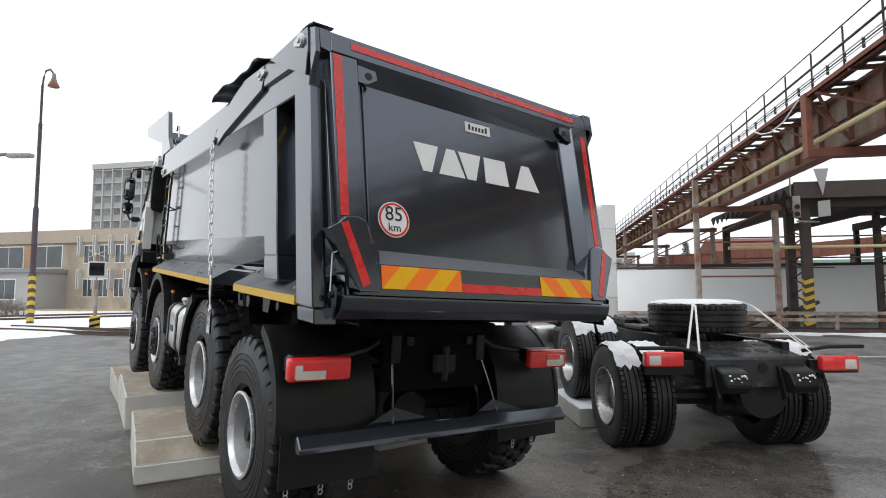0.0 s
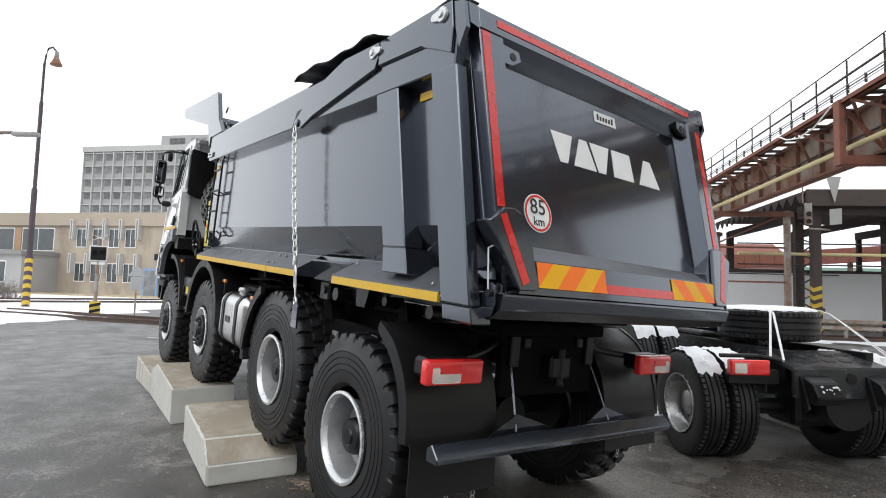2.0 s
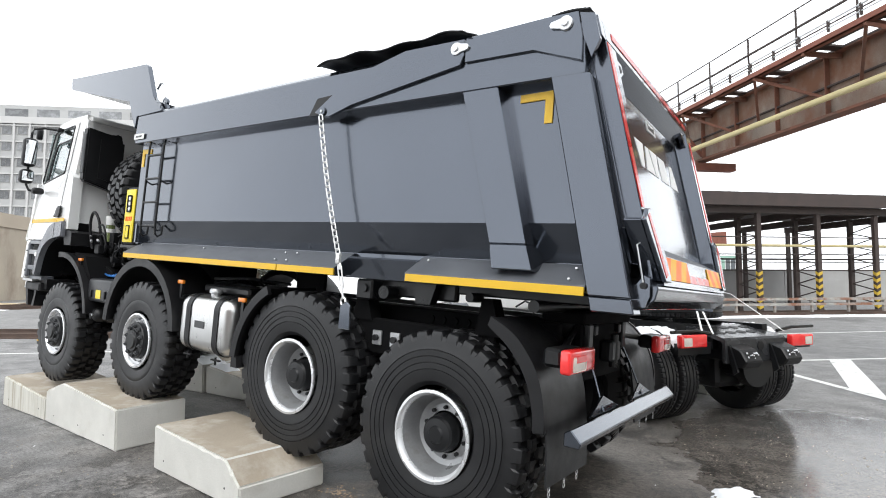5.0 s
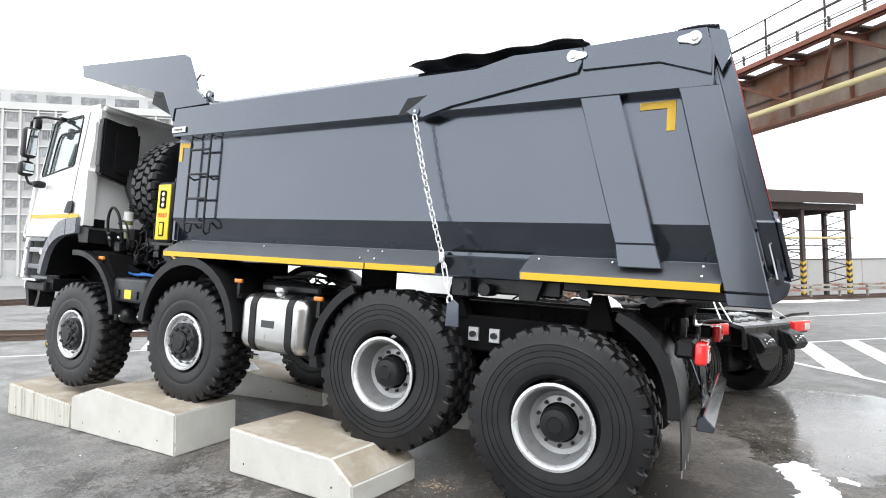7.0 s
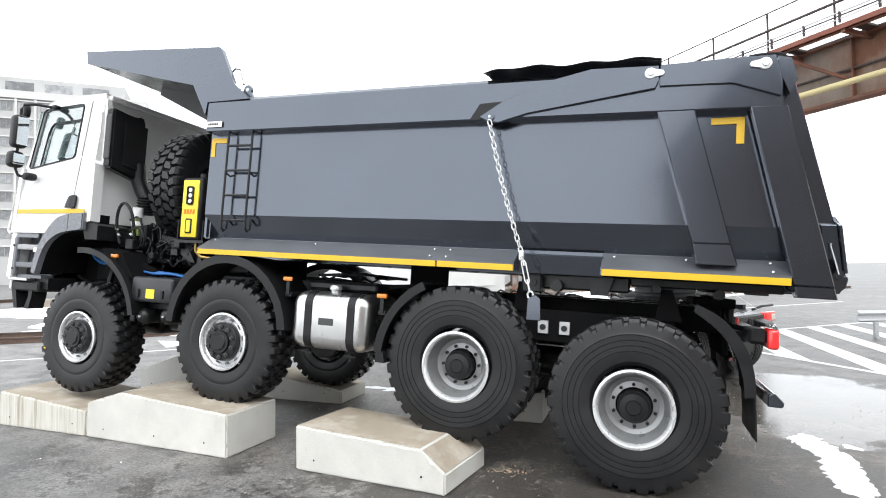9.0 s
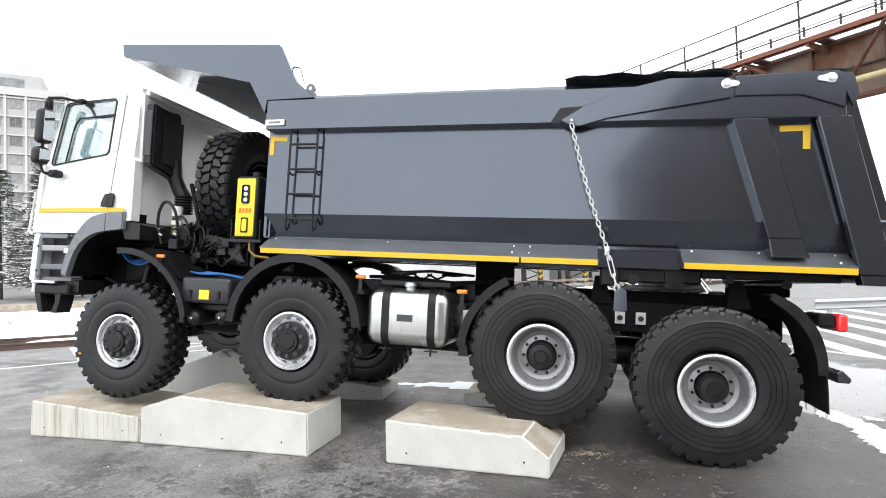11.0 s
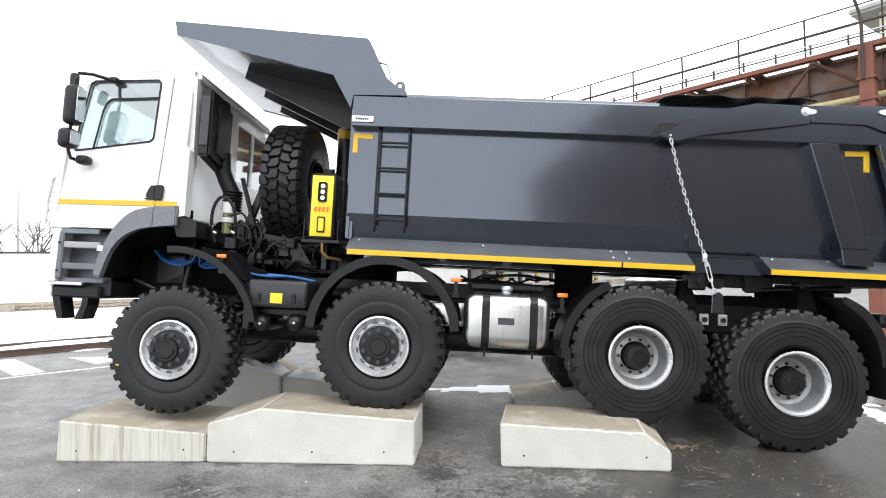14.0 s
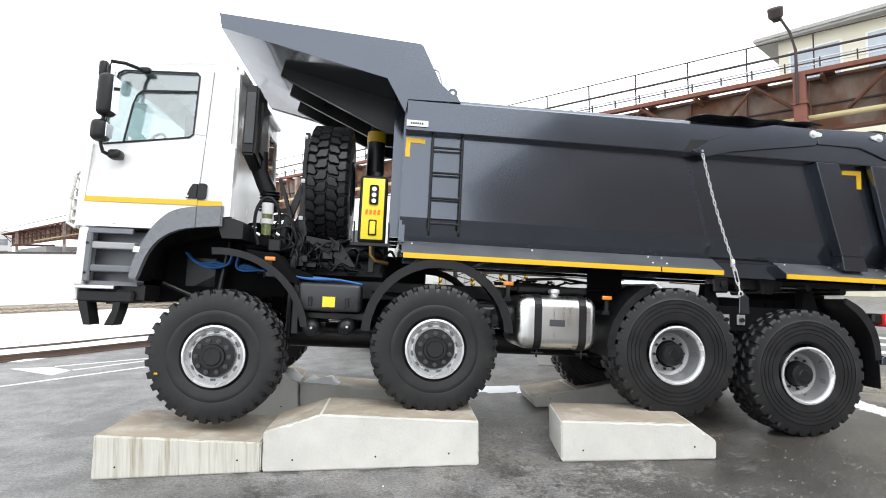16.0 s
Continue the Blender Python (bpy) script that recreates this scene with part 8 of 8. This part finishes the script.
for nm, mat, count, lo, hi, lab in (("snow_debris", BARK, 160, 0.02, 0.09, "dark clods and twigs on the snow"), ("loose_grit", STONE, 2600, 0.003, 0.009, "loose grit on the asphalt"), ("wood_chips", CHIPS, 60, 0.005, 0.014, "pale brown wood chips beside a concrete block"), ("snow_crumbs", SNOW, 70, 0.003, 0.010, "small snow crumbs on the asphalt")):
    vs, fs = [], []
    for k in range(count):
        x, y, r = rnd.uniform(-9, 5), rnd.uniform(-5.0, 4.0), rnd.uniform(lo, hi)
        zz = 0.0
        if mat == BARK:
            x, y, zz = rnd.uniform(-27, -9), rnd.uniform(9.5, 21), 0.09
        if mat == CHIPS:
            x, y = rnd.gauss(-0.99, 0.09), rnd.gauss(0.24, 0.05)
        a = rnd.random() * 6.28
        n0 = len(vs)
        for q in range(5):
            vs.append((x + r * math.cos(a + 1.2566 * q) * rnd.uniform(0.7, 1.3), y + r * math.sin(a + 1.2566 * q) * rnd.uniform(0.7, 1.3), zz))
        vs.append((x, y, zz + r * (0.9 if mat in (STONE, SNOW) else 0.35)))
        fs += [(n0 + q, n0 + (q + 1) % 5, n0 + 5) for q in range(5)]
    me = bpy.data.meshes.new(nm)
    me.from_pydata(vs, [], fs)
    me.materials.append(mat)
    tagged(new(nm, me), lab, "snow" if mat == SNOW else "grit", kind="stuff")


# ---- ground ----
def asphalt():
    """Old yard asphalt: fine grit, patches, damp films and one wide puddle behind the trucks."""
    m = bpy.data.materials.new("damp_asphalt")
    m.use_nodes = True
    n, l = m.node_tree.nodes, m.node_tree.links
    p = n["Principled BSDF"]
    at = n.new("ShaderNodeTexCoord").outputs["Object"]

    def tex(scale, detail=6, rough=0.55, vec=at):
        t = n.new("ShaderNodeTexNoise")
        t.inputs["Scale"].default_value, t.inputs["Detail"].default_value, t.inputs["Roughness"].default_value = scale, detail, rough
        l.new(vec, t.inputs["Vector"])
        return t.outputs["Fac"]

    def ramp(v, a, c, lo=0.0, hi=1.0):
        r = n.new("ShaderNodeMapRange")
        r.interpolation_type = "SMOOTHSTEP"
        for k, x in (("From Min", a), ("From Max", c), ("To Min", lo), ("To Max", hi)):
            r.inputs[k].default_value = x
        l.new(v, r.inputs["Value"])
        return r.outputs[0]

    def calc(op, a, c):
        q = n.new("ShaderNodeMath")
        q.operation = op
        for k, v in ((0, a), (1, c)):
            if isinstance(v, (int, float)):
                q.inputs[k].default_value = v
            else:
                l.new(v, q.inputs[k])
        return q.outputs[0]

    # distance from a puddle's middle, stretched and wobbled
    def pool(cx, cy, sx, sy):
        mp = n.new("ShaderNodeMapping")
        mp.inputs["Location"].default_value = (-cx / sx, -cy / sy, 0)
        mp.inputs["Scale"].default_value = (1 / sx, 1 / sy, 1)
        l.new(at, mp.inputs["Vector"])
        ln = n.new("ShaderNodeVectorMath")
        ln.operation = "LENGTH"
        l.new(mp.outputs[0], ln.inputs[0])
        return calc("ADD", ln.outputs["Value"], calc("MULTIPLY", calc("SUBTRACT", tex(1.6), 0.5), 1.5))

    grit, patch, wide, fleck = tex(34, 8, 0.85), tex(2.2, 9, 0.65), tex(0.25), tex(38, 5, 0.75)
    wet = calc("MAXIMUM", ramp(pool(2.1, 3.6, 1.5, 2.0), 1.15, 0.75), ramp(pool(1.2, 2.6, 2.6, 3.4), 1.3, 0.6, 0, 0.35))
    wet = calc("MAXIMUM", wet, ramp(pool(-1.0, 1.5, 3.6, 2.2), 1.2, 0.5, 0, 0.35))
    wet = calc("MAXIMUM", wet, ramp(wide, 0.55, 0.68, 0, 0.45))
    # speckled damp that clings to the pits of the worn surface
    region = calc("MAXIMUM", ramp(pool(1.2, -1.6, 4.2, 3.0), 1.4, 0.5), ramp(tex(0.45), 0.50, 0.62, 0, 0.75))
    pits = calc("ADD", calc("MULTIPLY", tex(16, 12, 0.82), 0.6), calc("MULTIPLY", tex(2.6, 8, 0.7), 0.4))
    damp = ramp(calc("ADD", pits, calc("MULTIPLY", region, 0.12)), 0.535, 0.575)
    wet = calc("MAXIMUM", wet, calc("MULTIPLY", damp, 0.5))
    tone = calc("MULTIPLY", ramp(patch, 0.3, 0.72, 0.66, 1.28), calc("MULTIPLY", ramp(grit, 0.3, 0.72, 0.45, 1.6), ramp(wide, 0.3, 0.7, 0.88, 1.10)))
    tone = calc("MULTIPLY", tone, ramp(wet, 0, 1, 1.0, 0.58))
    tone = calc("MULTIPLY", tone, ramp(damp, 0, 1, 1.18, 0.50))
    sc = n.new("ShaderNodeVectorMath")
    sc.operation = "SCALE"
    hue = n.new("ShaderNodeMix")
    hue.data_type = "RGBA"
    l.new(ramp(pool(0.6, 1.6, 4.6, 3.4), 1.4, 0.4, 0, 0.85), hue.inputs["Factor"])
    hue.inputs["A"].default_value = (0.168, 0.164, 0.160, 1)
    hue.inputs["B"].default_value = (0.165, 0.145, 0.125, 1)
    l.new(hue.outputs["Result"], sc.inputs[0])
    l.new(tone, sc.inputs["Scale"])
    stones = n.new("ShaderNodeMix")
    stones.data_type = "RGBA"
    l.new(ramp(fleck, 0.60, 0.70, 0, 0.75), stones.inputs["Factor"])
    l.new(sc.outputs[0], stones.inputs["A"])
    stones.inputs["B"].default_value = (0.28, 0.27, 0.255, 1)
    l.new(stones.outputs["Result"], p.inputs["Base Color"])
    l.new(calc("ADD", ramp(wet, 0.1, 0.95, 0.62, 0.16), calc("MULTIPLY", calc("SUBTRACT", patch, 0.5), 0.12)), p.inputs["Roughness"])
    b = n.new("ShaderNodeBump")
    b.inputs["Distance"].default_value = 0.012
    l.new(ramp(wet, 0.3, 1, 0.55, 0.03), b.inputs["Strength"])
    l.new(calc("ADD", grit, calc("MULTIPLY", patch, 1.5)), b.inputs["Height"])
    l.new(b.outputs[0], p.inputs["Normal"])
    return m


b = B()
bmesh.ops.create_grid(b, x_segments=8, y_segments=8, size=1500)
ground = tagged(part("ground", b, asphalt()), "dark damp asphalt yard with puddles", "ground", kind="structure")


def block(name, front, top, depth, label, skew=0.0, mats=None):
    """A cast block: its front's bottom line (two x, y ends), top outline of (x, z), and depth to +y."""
    (xa, ya), (xb, yb) = front
    b = B()

    def fy(x):
        return ya + (yb - ya) * (x - xa) / (xb - xa)
    line = [(xa, 0.0)] + top + [(xb, 0.0)]
    lo = [b.verts.new((x, fy(x), z)) for x, z in line]
    hi = [b.verts.new((x + skew, fy(x) + depth, z)) for x, z in line]
    b.faces.new(lo), b.faces.new(hi[::-1])
    n = len(line)
    for k in range(n):
        f = b.faces.new((lo[k], lo[(k + 1) % n], hi[(k + 1) % n], hi[k]))
        if 0 < k < n - 2:
            f.material_index = 1
    bmesh.ops.bevel(b, geom=list(b.edges), offset=0.013, segments=2, affect="EDGES")
    long = [e for e in b.edges if e.calc_length() > 0.12]
    bmesh.ops.subdivide_edges(b, edges=long, cuts=18)
    for v in b.verts:
        k = abs(noise.noise(v.co * 9)) * 0.004 + max(0.0, noise.noise(v.co * 23) - 0.2) * 0.03
        inner = abs(v.co.y - fy(v.co.x))
        if inner < 0.003:
            v.co.z -= k * (v.co.z > 0.05)
        elif inner < 0.0128:
            v.co += Vector((0, k * 0.7, -k * (v.co.z > 0.05)))
        elif inner < 0.03:
            v.co.y += k
    ob = part(name, b, mats or [CONCRETE, DUSTY])
    for u in (0.14, 0.52, 0.86):
        x = xa + (xb - xa) * u
        if u == 0.52 and xb - xa < 1.6:
            continue
        b = B()
        cyl(b, (x, fy(x) - 0.001, 0.10 + 0.02 * u), (x, fy(x) + 0.01, 0.10 + 0.02 * u), 0.009, 10)
        part("tie_hole", b, BLACKINK, ob)
    return tagged(ob, label, "concrete block", "concrete blocks under the trucks")


STREAKED = surface("rain_streaked_concrete", (0.58, 0.565, 0.51), 0.85, vary=0.12, scale=3, bump=0.25, bump_scale=70, stain=(0.36, 0.32, 0.24), stain_at=(0.50, 0.66), stain_scale=1.0, stretch=(16, 16, 0.8))
L1 = "pale cast concrete wedge block under a truck wheel"
block("concrete_block", ((-6.935, -0.165), (-5.49, -0.188)), [(-6.91, 0.386), (-5.485, 0.264)], 0.95, "cast concrete wedge block with brown rain streaks", mats=[STREAKED, DUSTY])
block("concrete_block", ((-5.482, -0.188), (-3.535, -0.290)), [(-5.465, 0.36), (-4.955, 0.50), (-3.53, 0.40)], 0.70, L1, 0.02)
block("concrete_block", ((-2.765, -0.312), (-1.335, -0.447)), [(-2.765, 0.378), (-1.54, 0.326), (-1.33, 0.166)], 0.72, L1, 0.10)
block("concrete_block", ((-6.95, 1.75), (-5.46, 1.80)), [(-6.95, 0.30), (-5.95, 0.62), (-5.46, 0.42)], 0.75, "snow-dusted concrete wedge block under a truck wheel")
block("concrete_block", ((-5.45, 1.84), (-3.60, 1.84)), [(-5.45, 0.40), (-3.60, 0.17)], 0.65, L1)
block("concrete_block", ((-2.45, 1.72), (-1.0, 1.72)), [(-2.5, 0.14), (-1.9, 0.20), (-1.0, 0.33)], 0.7, L1)


def snow_lump(x0, x1, y0, y1, z0, z1, seed, m=None):
    """A low lump of wet snow on a block: x0 to x1 along it, its foot from z0 to z1."""
    b = B()
    nx, ny = 14, 8
    vs = []
    for i in range(nx + 1):
        row = []
        for k in range(ny + 1):
            u, v = i / nx, k / ny
            edge = min(1.0, 5 * min(u, 1 - u), 4 * min(v, 1 - v))
            x, y = x0 + (x1 - x0) * u, y0 + (y1 - y0) * v
            j = noise.noise(Vector((x * 7, y * 7, seed)))
            row.append(b.verts.new((x + 0.03 * noise.noise(Vector((x * 9, y * 9, seed + 3))), y + 0.03 * noise.noise(Vector((x * 9, y * 9, seed + 7))), z0 + (z1 - z0) * u + edge * (0.055 + 0.055 * j) - 0.01 * (edge == 0))))
        vs.append(row)
    for p, q in zip(vs, vs[1:]):
        for k in range(ny):
            b.faces.new((p[k], q[k], q[k + 1], p[k + 1]))
    ob = part("snow_lump", b, SNOW, smooth=True)
    return tagged(ob, "lump of wet snow melting on a concrete block", "snow", "snow lumps on the blocks")


snow_lump(-6.08, -5.44, 1.77, 2.14, 0.605, 0.430, 3)
snow_lump(-5.40, -4.95, 1.86, 2.10, 0.40, 0.34, 8)
